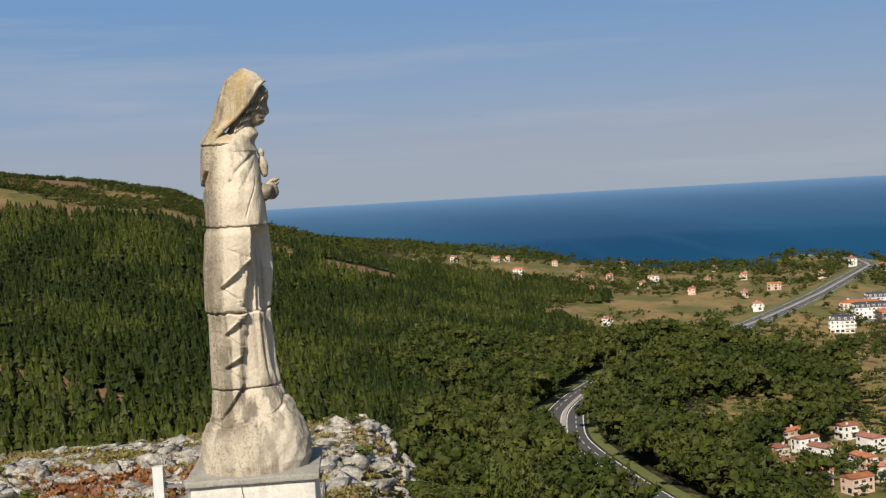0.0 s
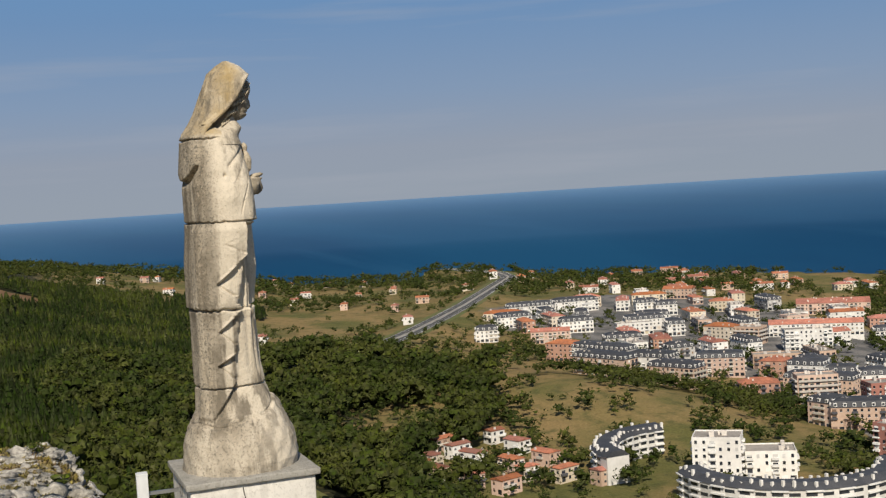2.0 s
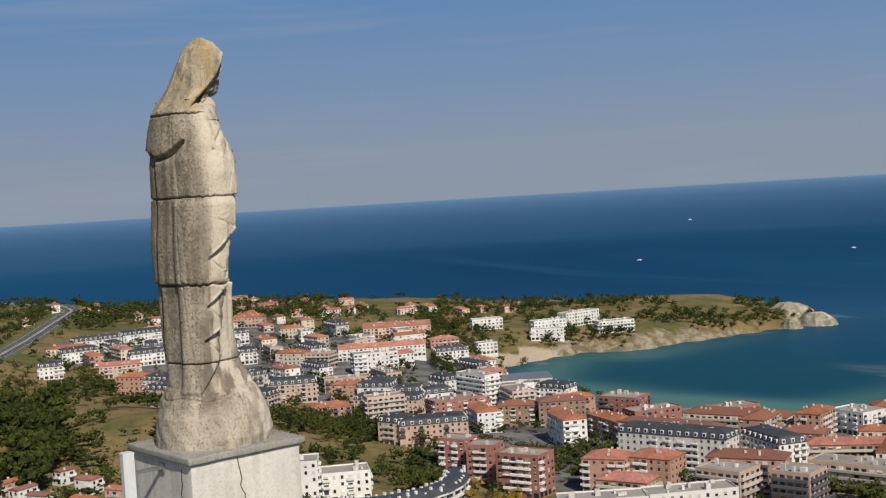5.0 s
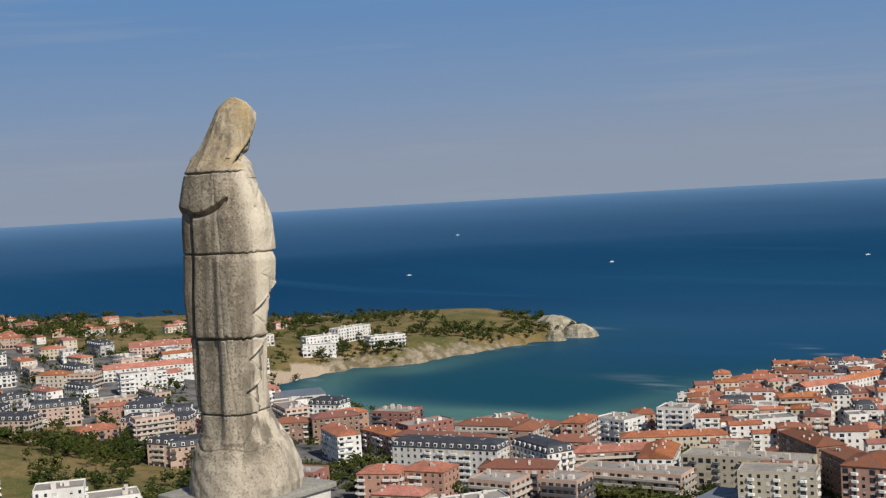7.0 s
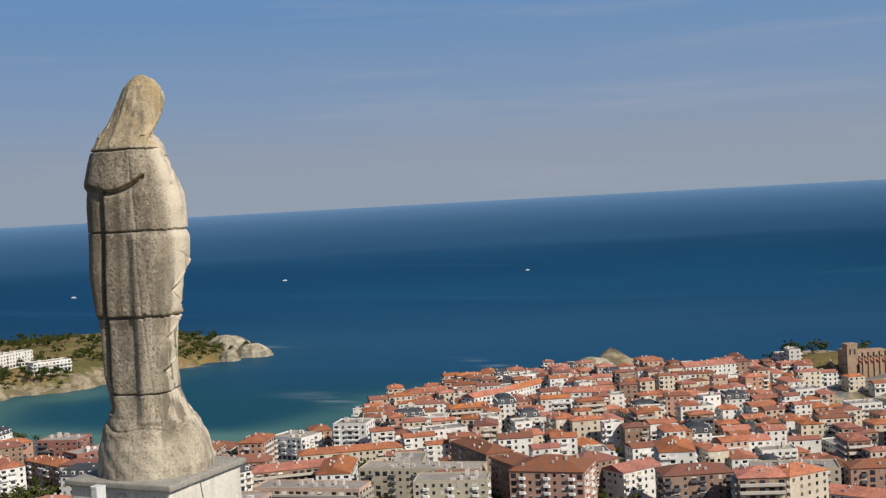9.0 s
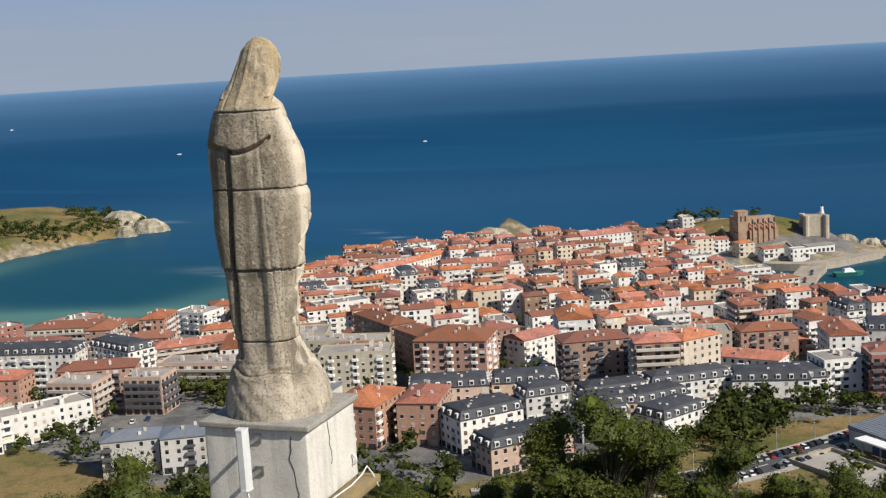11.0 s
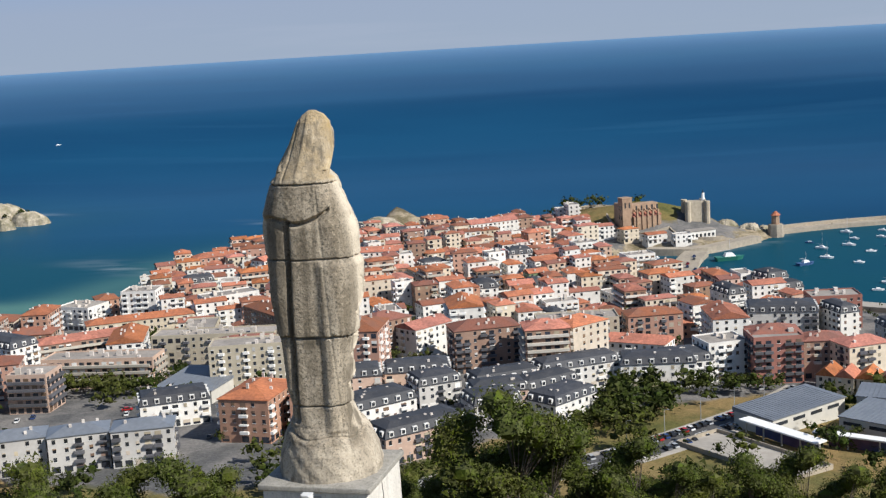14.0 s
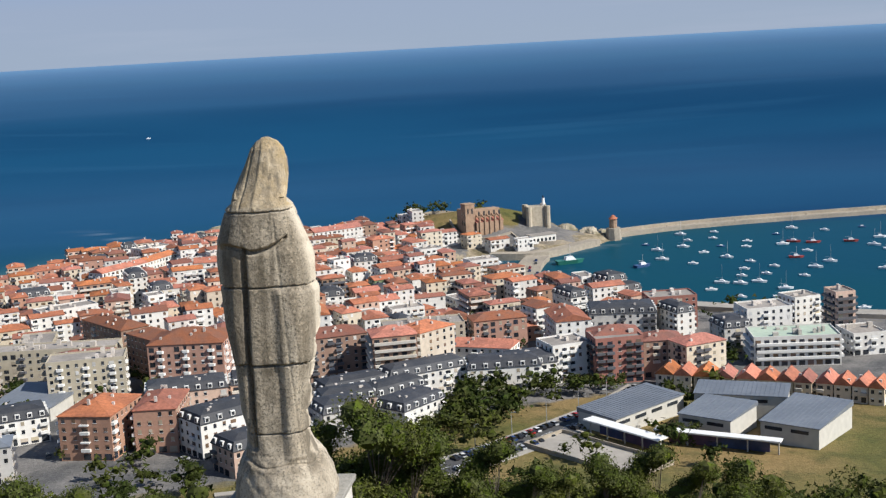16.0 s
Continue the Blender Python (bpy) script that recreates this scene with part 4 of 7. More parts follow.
def tube_between(name, pts, radius, mat, parent=None, label=""):
    """A round cable or rod through the points, as a mesh."""
    bm = bmesh.new()
    rings = []
    for i, q in enumerate(pts):
        q = Vector(q)
        d = (Vector(pts[min(i + 1, len(pts) - 1)]) - Vector(pts[max(i - 1, 0)])).normalized()
        a = d.orthogonal().normalized()
        if rings:
            a = (last - d * last.dot(d)).normalized()
        last = a
        b = d.cross(a)
        rings.append([bm.verts.new(q + (a * math.cos(k * math.pi / 4) + b * math.sin(k * math.pi / 4)) * radius) for k in range(8)])
    for r0, r1 in zip(rings, rings[1:]):
        for k in range(8):
            bm.faces.new((r0[k], r0[(k + 1) % 8], r1[(k + 1) % 8], r1[k]))
    bm.faces.new(rings[0][::-1])
    bm.faces.new(rings[-1])
    for f in bm.faces:
        f.smooth = True
    me = bpy.data.meshes.new(name)
    bm.to_mesh(me)
    bm.free()
    me.materials.append(mat)
    return part(name, me, mat, parent, label)


def build_fittings():
    """Floodlight housing, bracket and cables on the pedestal."""
    plastic = material("white_plastic", (0.62, 0.63, 0.63), 0.45, 0.10, 9.0, (0.48, 0.47, 0.44), 0.5)
    steel = material("bracket_steel", (0.35, 0.35, 0.34), 0.45, 0.1, 9.0, metal=0.8)
    rusty = material("rusted_iron", (0.17, 0.07, 0.035), 0.8, 0.3, 30.0)
    turn = pose(0.02, 0.05, 0, 0, 0, -7.9)
    box = tagged(new("antenna"), "tall white plastic antenna housing bracketed to the pedestal block", "antenna")
    box.matrix_world = turn
    s = Solid()
    w, d = 0.050, 0.038
    ring = [(0.06 + a, -0.91 + b) for a, b in ((-w, -d), (-w + 0.02, -d - 0.022), (w - 0.02, -d - 0.022), (w, -d), (w, d), (-w, d))]
    s.hull([(*q, 148.17) for q in ring], [(*q, 148.75) for q in ring])
    housing = part("housing", s, plastic, box)
    for z0 in (148.155, 148.75):
        s = Solid()
        s.hull([(0.06 + (x - 0.06) * 1.05, -0.92 + (y + 0.92) * 1.05, z0) for x, y in ring], [(0.06 + (x - 0.06) * 1.05, -0.92 + (y + 0.92) * 1.05, z0 + 0.016) for x, y in ring])
        part("end_cap", s, plastic, box)
    for z0 in (148.22, 148.55):
        s = Solid()
        s.box(0.03, -0.72, z0, 0.03, 0.31, 0.03)
        s.box(0.03, -0.576, z0 - 0.03, 0.09, 0.014, 0.09)
        part("bracket", s, steel, box)
        tube_between("clamp", [(-0.03, -0.86, z0 + 0.03), (-0.02, -0.89, z0 + 0.045), (0.03, -0.875, z0 + 0.04)], 0.012, steel, box)
    cable = tagged(new("cable"), "white cable run along the foot of the pedestal block", "cable")
    cable.matrix_world = turn
    tube_between("run", [(0.06, -0.91, 148.16), (0.07, -0.88, 148.02), (0.10, -0.76, 147.93), (0.13, -0.66, 147.86), (0.2, -0.63, 147.845), (0.35, -0.625, 147.84),
                         (0.56, -0.61, 147.845), (0.63, -0.55, 147.85), (0.62, -0.2, 147.85), (0.64, 0.2, 147.845), (0.63, 0.5, 147.86), (0.66, 0.58, 147.93), (0.70, 0.62, 147.84), (0.76, 0.62, 147.70)], 0.009, plastic, cable)
    tube_between("branch", [(-0.3, -0.6, 147.85), (-0.2, -0.61, 147.86), (-0.12, -0.64, 147.90)], 0.011, plastic, cable)
    ring_ = tagged(new("lifting_ring"), "white painted iron ring on the pedestal side", "ring")
    ring_.matrix_world = turn
    tube_between("hoop", [(0.57 + 0.045 * math.sin(k * math.pi / 8), 0.42, 148.05 + 0.05 * math.cos(k * math.pi / 8)) for k in range(9)], 0.014, plastic, ring_)
    knob = tagged(new("anchor_bolt"), "rusted anchor bolt standing at the block's foot", "bolt")
    knob.matrix_world = turn
    tube_between("shank", [(0.40, -0.60, 147.80), (0.40, -0.60, 147.90), (0.42, -0.58, 147.96)], 0.014, rusty, knob)
    lampw = tagged(new("spot_lamp"), "small white spot lamp under the ledge", "lamp")
    lampw.matrix_world = turn
    tube_between("body", [(0.28, -0.765, 147.735), (0.28, -0.80, 147.735)], 0.024, plastic, lampw)


build_statue()
build_pedestal()
build_fittings()


# ---------------------------------------------------------------- buildings
WALL = {
    "white": material("white_render", (0.70, 0.68, 0.64), 0.85, 0.10, 0.6, (0.55, 0.52, 0.47), 0.5, each=0.10),
    "cream": material("cream_render", (0.60, 0.52, 0.41), 0.85, 0.12, 0.6, (0.48, 0.40, 0.29), 0.5, each=0.14),
    "beige": material("beige_concrete", (0.47, 0.41, 0.31), 0.85, 0.12, 0.6, (0.38, 0.34, 0.27), 0.5, each=0.08),
    "brick": material("red_brick", (0.34, 0.15, 0.115), 0.85, 0.12, 1.2, (0.28, 0.12, 0.09), 0.5, each=0.12),
    "orange": material("orange_brick", (0.43, 0.25, 0.18), 0.85, 0.12, 1.2, (0.37, 0.21, 0.15), 0.5, each=0.10),
    "brown": material("brown_brick", (0.32, 0.21, 0.15), 0.85, 0.12, 1.2, (0.22, 0.13, 0.09), 0.5, each=0.15),
    "pink": material("pink_render", (0.54, 0.385, 0.30), 0.85, 0.12, 0.8, (0.46, 0.32, 0.25), 0.5, each=0.15),
    "grey": material("grey_render", (0.50, 0.48, 0.45), 0.85, 0.10, 0.7, (0.32, 0.31, 0.30), 0.5, each=0.12),
    "green": material("green_render", (0.16, 0.22, 0.12), 0.85, 0.10, 0.7, each=0.1),
    "yellow": material("ochre_render", (0.58, 0.36, 0.12), 0.85, 0.10, 0.7, each=0.1),
    "stone": material("old_masonry", (0.40, 0.31, 0.21), 0.9, 0.22, 0.9, (0.22, 0.17, 0.12), 0.7, bump=0.4),
}
ROOF = {
    "tile": material("clay_tiles", (0.43, 0.155, 0.085), 0.85, 0.3, 0.9, (0.30, 0.115, 0.070), 0.8, each=0.24, bump=0.3, coarse=0.15),
    "browntile": material("weathered_tiles", (0.26, 0.100, 0.062), 0.85, 0.25, 1.6, (0.20, 0.10, 0.075), 0.7, each=0.18, bump=0.3),
    "slate": material("slate_roof", (0.045, 0.048, 0.056), 0.6, 0.25, 1.6, (0.07, 0.07, 0.075), 0.6, each=0.12, bump=0.2),
    "metal": material("zinc_roof", (0.20, 0.22, 0.25), 0.45, 0.10, 0.7, (0.25, 0.27, 0.30), 0.6, metal=0.3),
    "gravel": material("flat_roof", (0.30, 0.27, 0.24), 0.95, 0.2, 0.9, (0.22, 0.20, 0.18), 0.7, each=0.15),
    "red": material("red_sheet_roof", (0.38, 0.05, 0.05), 0.6, 0.12, 0.8),
    "greensheet": material("pale_green_roof", (0.42, 0.50, 0.40), 0.8, 0.12, 0.5, (0.34, 0.42, 0.34), 0.5),
}
GLASS = material("window_glass", (0.028, 0.032, 0.04), 0.12, 0.4, 0.35, spec=0.5, island=0.5)
TRIM = material("white_trim", (0.68, 0.67, 0.64), 0.7, 0.08, 0.8, each=0.1)
PARAPET = material("balcony_front", (0.50, 0.46, 0.40), 0.75, 0.12, 0.8, each=0.25)
DARKRAIL = material("dark_balcony_front", (0.10, 0.10, 0.11), 0.6, 0.12, 0.8, each=0.25)
CHIMNEY = material("rendered_chimney", (0.55, 0.50, 0.45), 0.9, 0.2, 1.2, each=0.2)
BLIND = [material("roller_blind_" + n, c, 0.7, 0.1, 2.0, island=0.3) for n, c in (("white", (0.62, 0.61, 0.58)), ("beige", (0.42, 0.36, 0.27)), ("brown", (0.17, 0.11, 0.075)))]
placed = []          # centres and reach of what already stands
keep_green = [(-352, 455, 82, 44, radians(55)), (-535, 465, 130, 24, radians(20)), (-570, 395, 150, 60, 0.1), (-200, 482, 26, 20, 0.0), (10, 432, 18, 34, -0.3), (45, 425, 30, 30, 0.8), (58, 380, 60, 60, 0.0)]


def roof_solid(kind, w, d, h, rise, over=0.35):
    """A roof on walls w by d and h high: hip, gable, mansard or flat."""
    s = Solid()
    a, b = w / 2 + over, d / 2 + over
    base = [(-a, -b, h), (a, -b, h), (a, b, h), (-a, b, h)]
    eave = [(x, y, h + 0.22) for x, y, z in base]
    if kind == "flat":
        s.box(0, 0, h, w - 0.6, d - 0.6, 0.12)
        return s
    s.hull(base, eave)
    if kind == "mansard":
        i = 1.3
        mid = [(-a + i, -b + i, h + rise), (a - i, -b + i, h + rise), (a - i, b - i, h + rise), (-a + i, b - i, h + rise)]
        s.hull([(x, y, h + 0.224) for x, y, z in base], mid)
        g = d * 0.28
        s.hull([(x, y, z + 0.004) for x, y, z in mid], [(-a + i + g, -b + i + g, h + rise + 1.1), (a - i - g, -b + i + g, h + rise + 1.1),
                                                         (a - i - g, b - i - g, h + rise + 1.1), (-a + i + g, b - i - g, h + rise + 1.1)])
        return s
    z = h + 0.224
    if w >= d:
        e = b if kind == "hip" else 0.0
        r0, r1 = (-a + e, 0, z + rise), (a - e, 0, z + rise)
        q = [(-a, -b, z), (a, -b, z), (a, b, z), (-a, b, z)]
        s.face([q[0], q[1], r1, r0])
        s.face([q[2], q[3], r0, r1])
        s.face([q[1], q[2], r1])
        s.face([q[3], q[0], r0])
    else:
        e = a if kind == "hip" else 0.0
        r0, r1 = (0, -b + e, z + rise), (0, b - e, z + rise)
        q = [(-a, -b, z), (a, -b, z), (a, b, z), (-a, b, z)]
        s.face([q[1], q[2], r1, r0])
        s.face([q[3], q[0], r0, r1])
        s.face([q[0], q[1], r0])
        s.face([q[2], q[3], r1])
    return s


WORDS = {"white": "white rendered", "cream": "cream rendered", "beige": "beige concrete", "brick": "red brick", "orange": "orange brick", "brown": "brown brick",
         "pink": "pale pink rendered", "grey": "grey rendered", "green": "green rendered", "yellow": "ochre rendered", "stone": "old stone"}
RWORDS = {"tile": "orange clay tile roof", "browntile": "weathered brown tile roof", "slate": "dark slate roof", "metal": "grey metal roof",
          "gravel": "flat roof", "red": "red sheet roof", "greensheet": "pale green flat roof"}


single_left = [1250]         # how many more parts of the nearest buildings stand by themselves


def parts_of(one, many, solid, mat, parent, near):
    """Each piece of a solid as a part of its own on a near building, else all of them joined."""
    n = len(solid.v) // 8
    if not near or n > single_left[0]:
        return tagged(part(many, solid, mat, parent), kind="stuff")
    single_left[0] -= n
    for k in range(n):
        q = Solid()
        q.v = solid.v[8 * k:8 * k + 8]
        q.f = [tuple(i - 8 * k for i in f) for f in solid.f[6 * k:6 * k + 6]]
        q.m = solid.m[6 * k:6 * k + 6]
        part(one, q, mat, parent)


def block(x, y, w, d, turn, floors, wall="white", roof="hip", cover="tile", balcony="none", name="apartment_building", rise=None,
          storey=3.0, group="", seed=None):
    """A building on the ground: walls, windows in rows, balconies, roof and chimneys."""
    rnd = random.Random(int(x * 13 + y * 7) if seed is None else seed)
    if name == "house" and cover == "tile" and rnd.random() < 0.3:
        cover = "browntile"
    z = ground(x, y)
    near = math.hypot(x, y) < 520
    h = floors * storey + 0.6
    house = tagged(new(name), f"{WORDS[wall]} {'apartment block' if name == 'apartment_building' else name} with {RWORDS[cover]}", "building" if name == "apartment_building" else "house", group)
    house.matrix_world = pose(x, y, z, 0, 0, turn)
    placed.append((x, y, max(w, d) * 0.5, min(w, d) * 0.5, radians(turn)))
    s = Solid()
    s.box(0, 0, -5, w, d, h + 5)
    if roof == "flat":
        for sx, sy, bw, bd in ((0, -d / 2 + 0.15, w, 0.3), (0, d / 2 - 0.15, w, 0.3), (-w / 2 + 0.15, 0, 0.3, d - 0.6), (w / 2 - 0.15, 0, 0.3, d - 0.6)):
            s.box(sx, sy, h - 0.002, bw, bd, 0.7)
    part("wall", s, WALL[wall], house)
    # windows, row by row on each side; some bays carry balconies
    win, bal, trim, blind = Solid(), Solid(), Solid(), Solid()
    for side in range(4):
        length, out = (w, d / 2) if side % 2 == 0 else (d, w / 2)
        if length < 4:
            continue
        ca, sa = ((1, 0), (0, 1), (-1, 0), (0, -1))[side]
        nx, ny = sa, -ca
        bays = max(2, int(length / 3.3))
        step = length / bays
        pick = [rnd.random() for _ in range(bays)]
        for f in range(floors):
            z0 = 0.6 + f * storey
            for b in range(bays):
                u = -length / 2 + (b + 0.5) * step
                wide = (pick[b] < 0.35) or balcony == "bands"
                ww, wh, wz = (min(2.1, step * 0.66), 2.0, z0 + 0.15) if wide and balcony != "none" else (1.15, 1.45, z0 + 0.85)
                if f == 0 and name == "apartment_building":
                    ww, wh, wz = step * 0.7, 2.1, z0
                if rnd.random() < 0.05:
                    continue
                cx, cy = ca * u + nx * out, sa * u + ny * out
                sx, sy = (ww, 0.12) if side % 2 == 0 else (0.12, ww)
                win.box(cx, cy, wz, sx, sy, wh)
                if rnd.random() < 0.42:
                    low = wh * rnd.choice((0.25, 0.4, 0.6, 1.0))
                    t = (ww + 0.04, 0.18) if side % 2 == 0 else (0.18, ww + 0.04)
                    blind.box(cx, cy, wz + wh - low + 0.02, *t, low)
                if not wide and f > 0 and name == "apartment_building":
                    t = (ww + 0.3, 0.24) if side % 2 == 0 else (0.24, ww + 0.3)
                    trim.box(cx, cy, wz - 0.14, *t, 0.12)
                if balcony == "cols" and pick[b] < 0.35 and f > 0:
                    bw = step * 0.86
                    t = (bw, 1.1) if side % 2 == 0 else (1.1, bw)
                    bx, by = ca * u + nx * (out + 0.55), sa * u + ny * (out + 0.55)
                    bal.box(bx, by, z0 - 0.1, *t, 1.0 if rnd.random() < 0.85 else 0.5)
                elif balcony == "bays" and b % 3 == 1 and f > 0:
                    pts = [(-step * 0.45, 0), (-step * 0.3, 0.9), (step * 0.3, 0.9), (step * 0.45, 0)]
                    ring = [(cx + ca * p + nx * q, cy + sa * p + ny * q) for p, q in pts]
                    bal.hull([(*p, z0 - 0.3) for p in reversed(ring)], [(*p, z0 + 0.75) for p in reversed(ring)])
            if balcony == "bands" and f > 0 and length > 8:
                t = (length * 0.94, 1.3) if side % 2 == 0 else (1.3, length * 0.94)
                bal.box(nx * (out + 0.65), ny * (out + 0.65), z0 - 0.15, *t, 1.05)
    tagged(part("window_panes", win, GLASS, house), kind="stuff")
    if blind.v:
        tagged(part("roller_blinds", blind, BLIND[rnd.randrange(3)], house), kind="stuff")
    if trim.v:
        tagged(part("window_sills", trim, TRIM, house), kind="stuff")
    if bal.v:
        light = wall != "grey" and (wall == "white" or rnd.random() < 0.6)
        parts_of("balcony", "balconies", bal, TRIM if wall in ("brick", "orange", "white", "beige") and light else (PARAPET if light else DARKRAIL), house, near)
    rise = rise or (3.0 if roof == "mansard" else min(w, d) * (0.14 if name == "house" else 0.18))
    part("roof", roof_solid(roof, w, d, h, rise), ROOF[cover], house)
    top = Solid()
    for _ in range(max(1, int(w * d / 70))):
        px, py = rnd.uniform(-0.36, 0.36) * w, rnd.uniform(-0.36, 0.36) * d
        if roof == "flat":
            top.box(px, py, h + 0.1, rnd.uniform(0.7, 2.6), rnd.uniform(0.7, 2.6), rnd.uniform(0.8, 2.6))
        else:
            hh = h + rise * (1.0 if roof == "mansard" else 1 - abs(py if w >= d else px) / (min(w, d) / 2)) + 0.1
            top.box(px, py, hh - 0.8, 0.9, 0.7, 1.9)
    parts_of("chimney", "chimneys", top, CHIMNEY, house, near)
    if roof == "mansard":
        for side in range(4):
            length, out = (w, d / 2) if side % 2 == 0 else (d, w / 2)
            ca, sa = ((1, 0), (0, 1), (-1, 0), (0, -1))[side]
            nx, ny = sa, -ca
            n = int(length / 4.2)
            dm, pane = Solid(), Solid()
            for b in range(n):
                u = -length / 2 + (b + 0.5) * length / n
                cx, cy = ca * u + nx * (out - 0.45), sa * u + ny * (out - 0.45)
                t = (1.7, 1.5) if side % 2 == 0 else (1.5, 1.7)
                dm.box(cx, cy, h + 0.5, *t, 1.75)
                t = (1.1, 1.62) if side % 2 == 0 else (1.62, 1.1)
                pane.box(cx, cy, h + 0.75, *t, 1.2)
            if n:
                parts_of("dormer", "dormers", dm, TRIM, house, near)
                tagged(part("dormer_panes", pane, GLASS, house), kind="stuff")
    return house


def free(x, y, reach):
    for px, py, a, b, t in placed + keep_green:
        dx, dy = x - px, y - py
        if abs(dx) + abs(dy) > 3 * (a + reach):
            continue
        u, v = abs(dx * math.cos(t) + dy * math.sin(t)), abs(-dx * math.sin(t) + dy * math.cos(t))
        if u < a + reach and v < max(b, 5) + reach:
            return False
    return True


STYLE = {
    "beige": dict(wall="beige", roof="flat", cover="gravel", balcony="bays"),
    "brick": dict(wall="orange", roof="hip", cover="browntile", balcony="bays"),
    "bricktile": dict(wall="orange", roof="hip", cover="tile", balcony="cols"),
    "brickflat": dict(wall="brick", roof="flat", cover="gravel", balcony="cols"),
    "brickslate": dict(wall="pink", roof="mansard", cover="slate", balcony="cols"),
    "brown": dict(wall="brown", roof="hip", cover="browntile", balcony="cols"),
    "brownflat": dict(wall="pink", roof="flat", cover="gravel", balcony="bands"),
    "browntile": dict(wall="brown", roof="hip", cover="tile", balcony="bands"),
    "bands": dict(wall="cream", roof="hip", cover="browntile", balcony="bands"),
    "whiteslate": dict(wall="white", roof="mansard", cover="slate", balcony="cols"),
    "whiteflat": dict(wall="white", roof="flat", cover="gravel", balcony="cols"),
    "whitetile": dict(wall="white", roof="gable", cover="tile", balcony="cols"),
    "creamtile": dict(wall="cream", roof="hip", cover="tile", balcony="cols"),
    "pinktile": dict(wall="pink", roof="gable", cover="tile", balcony="cols"),
    "redslate": dict(wall="pink", roof="mansard", cover="slate", balcony="cols"),
    "greyslate": dict(wall="grey", roof="mansard", cover="slate", balcony="cols"),
    "greymetal": dict(wall="grey", roof="hip", cover="metal", balcony="cols", rise=2.2),
    "orange": dict(wall="orange", roof="hip", cover="tile", balcony="cols"),
    "terrace": dict(wall="cream", roof="gable", cover="tile", balcony="cols", rise=2.9, name="terraced_house", group="terraced houses"),
    "green": dict(wall="white", roof="flat", cover="greensheet", balcony="bands"),
    "slab": dict(wall="white", roof="flat", cover="gravel", balcony="bands"),
    "redroof": dict(wall="brown", roof="gable", cover="red", balcony="none"),
    "greenwall": dict(wall="green", roof="gable", cover="tile", balcony="none"),
    "yellow": dict(wall="yellow", roof="gable", cover="tile", balcony="none"),
}


def put(x, y, w, d, turn, floors, style, **kw):
    if x < -545 and floors > 3:
        floors -= 1
    return block(x, y, w, d, turn, floors, **{**STYLE[style], **kw})


put(-169, 518, 55.9, 14, 2, 5, "beige")
put(-230, 585, 53.2, 12, 26, 4, "creamtile")
put(-238, 539, 50.8, 13, 31, 4, "browntile")
put(-212, 492, 49.9, 15, 0, 4, "brownflat")
put(-283, 638, 22.2, 18, -17, 4, "whiteflat")
put(-278, 659, 12.2, 16, 31, 4, "brick")
put(-249, 641, 19.2, 16, 3, 6, "whiteflat")
put(-238, 654, 13.9, 14, 35, 3, "whitetile")
put(-324, 583, 56.8, 16, 9, 5, "bands")
put(-306, 493, 55.4, 14, 5, 6, "whiteslate")
put(-261, 501, 30.4, 14, -30, 6, "whiteslate")
put(-403, 592, 24.2, 18, 6, 6, "brickflat")
put(-310, 442, 19.4, 16, 18, 5, "bricktile")
put(-293, 454, 21.4, 16, 6, 5, "bricktile")
put(-267, 542, 21.6, 14, 9, 5, "brown")
put(-252, 444, 20.6, 16, -2, 5, "brownflat")
put(-225, 453, 16.6, 16, 1, 5, "brownflat")
put(-336, 535, 55.9, 12, 4, 5, "brown")
put(-254, 796, 32.1, 14, 28, 4, "bricktile")
put(-204, 770, 38.8, 12, 58, 4, "whitetile")
put(-188, 801, 33.1, 12, 67, 4, "whitetile")
put(-195, 624, 29.7, 14, 36, 5, "whiteflat")
put(-103, 488, 30.6, 24, -2, 7, "brick")
put(-150, 549, 38.5, 14, -49, 6, "brown")
put(-119, 506, 37.1, 14, -48, 6, "brown")
put(-119, 405, 18.8, 26, -10, 5, "orange")
put(-99, 410, 14.6, 24, -0, 5, "orange")
put(-99, 452, 30.6, 13, 12, 3, "redslate")
put(-71, 463, 26.0, 13, 11, 3, "redslate")
put(-36, 449, 26.5, 12, 27, 3, "greyslate")
put(-9, 471, 33.4, 12, 26, 3, "whiteslate")
put(-37, 431, 21.0, 12, 17, 3, "redslate")
put(-20, 441, 23.0, 12, 38, 3, "whiteslate")
put(-77, 402, 24.9, 15, 40, 4, "whiteslate")
put(-60, 382, 31.0, 14, 39, 3, "redslate")
put(-62, 444, 17.2, 14, 29, 3, "greyslate")
put(-38, 417, 17.9, 14, 27, 3, "greyslate")
put(-13, 420, 21.9, 14, 50, 3, "whiteslate")
put(23, 476, 29.4, 14, 4, 3, "whiteslate")
put(34, 481, 18.8, 16, 14, 3, "whiteslate")
put(-48, 503, 28.4, 16, 19, 6, "brown")
put(-94, 520, 20.4, 16, 47, 6, "brown")
put(-76, 520, 21.7, 14, 51, 5, "whitetile")
put(-21, 487, 18.2, 16, 10, 7, "browntile")
put(-8, 496, 19.7, 16, 44, 7, "creamtile")
put(17, 514, 28.1, 14, -21, 3, "whitetile")
put(49, 487, 17.4, 16, 20, 5, "whiteflat")
put(69, 482, 19.6, 16, 8, 6, "brickflat")
put(24, 726, 18.1, 12, 20, 5, "whiteflat")
put(-8, 780, 15.1, 12, 22, 5, "whiteflat")
put(-76, 888, 38.0, 14, 30, 4, "whitetile")
put(-80, 760, 28.7, 14, 5, 4, "browntile")
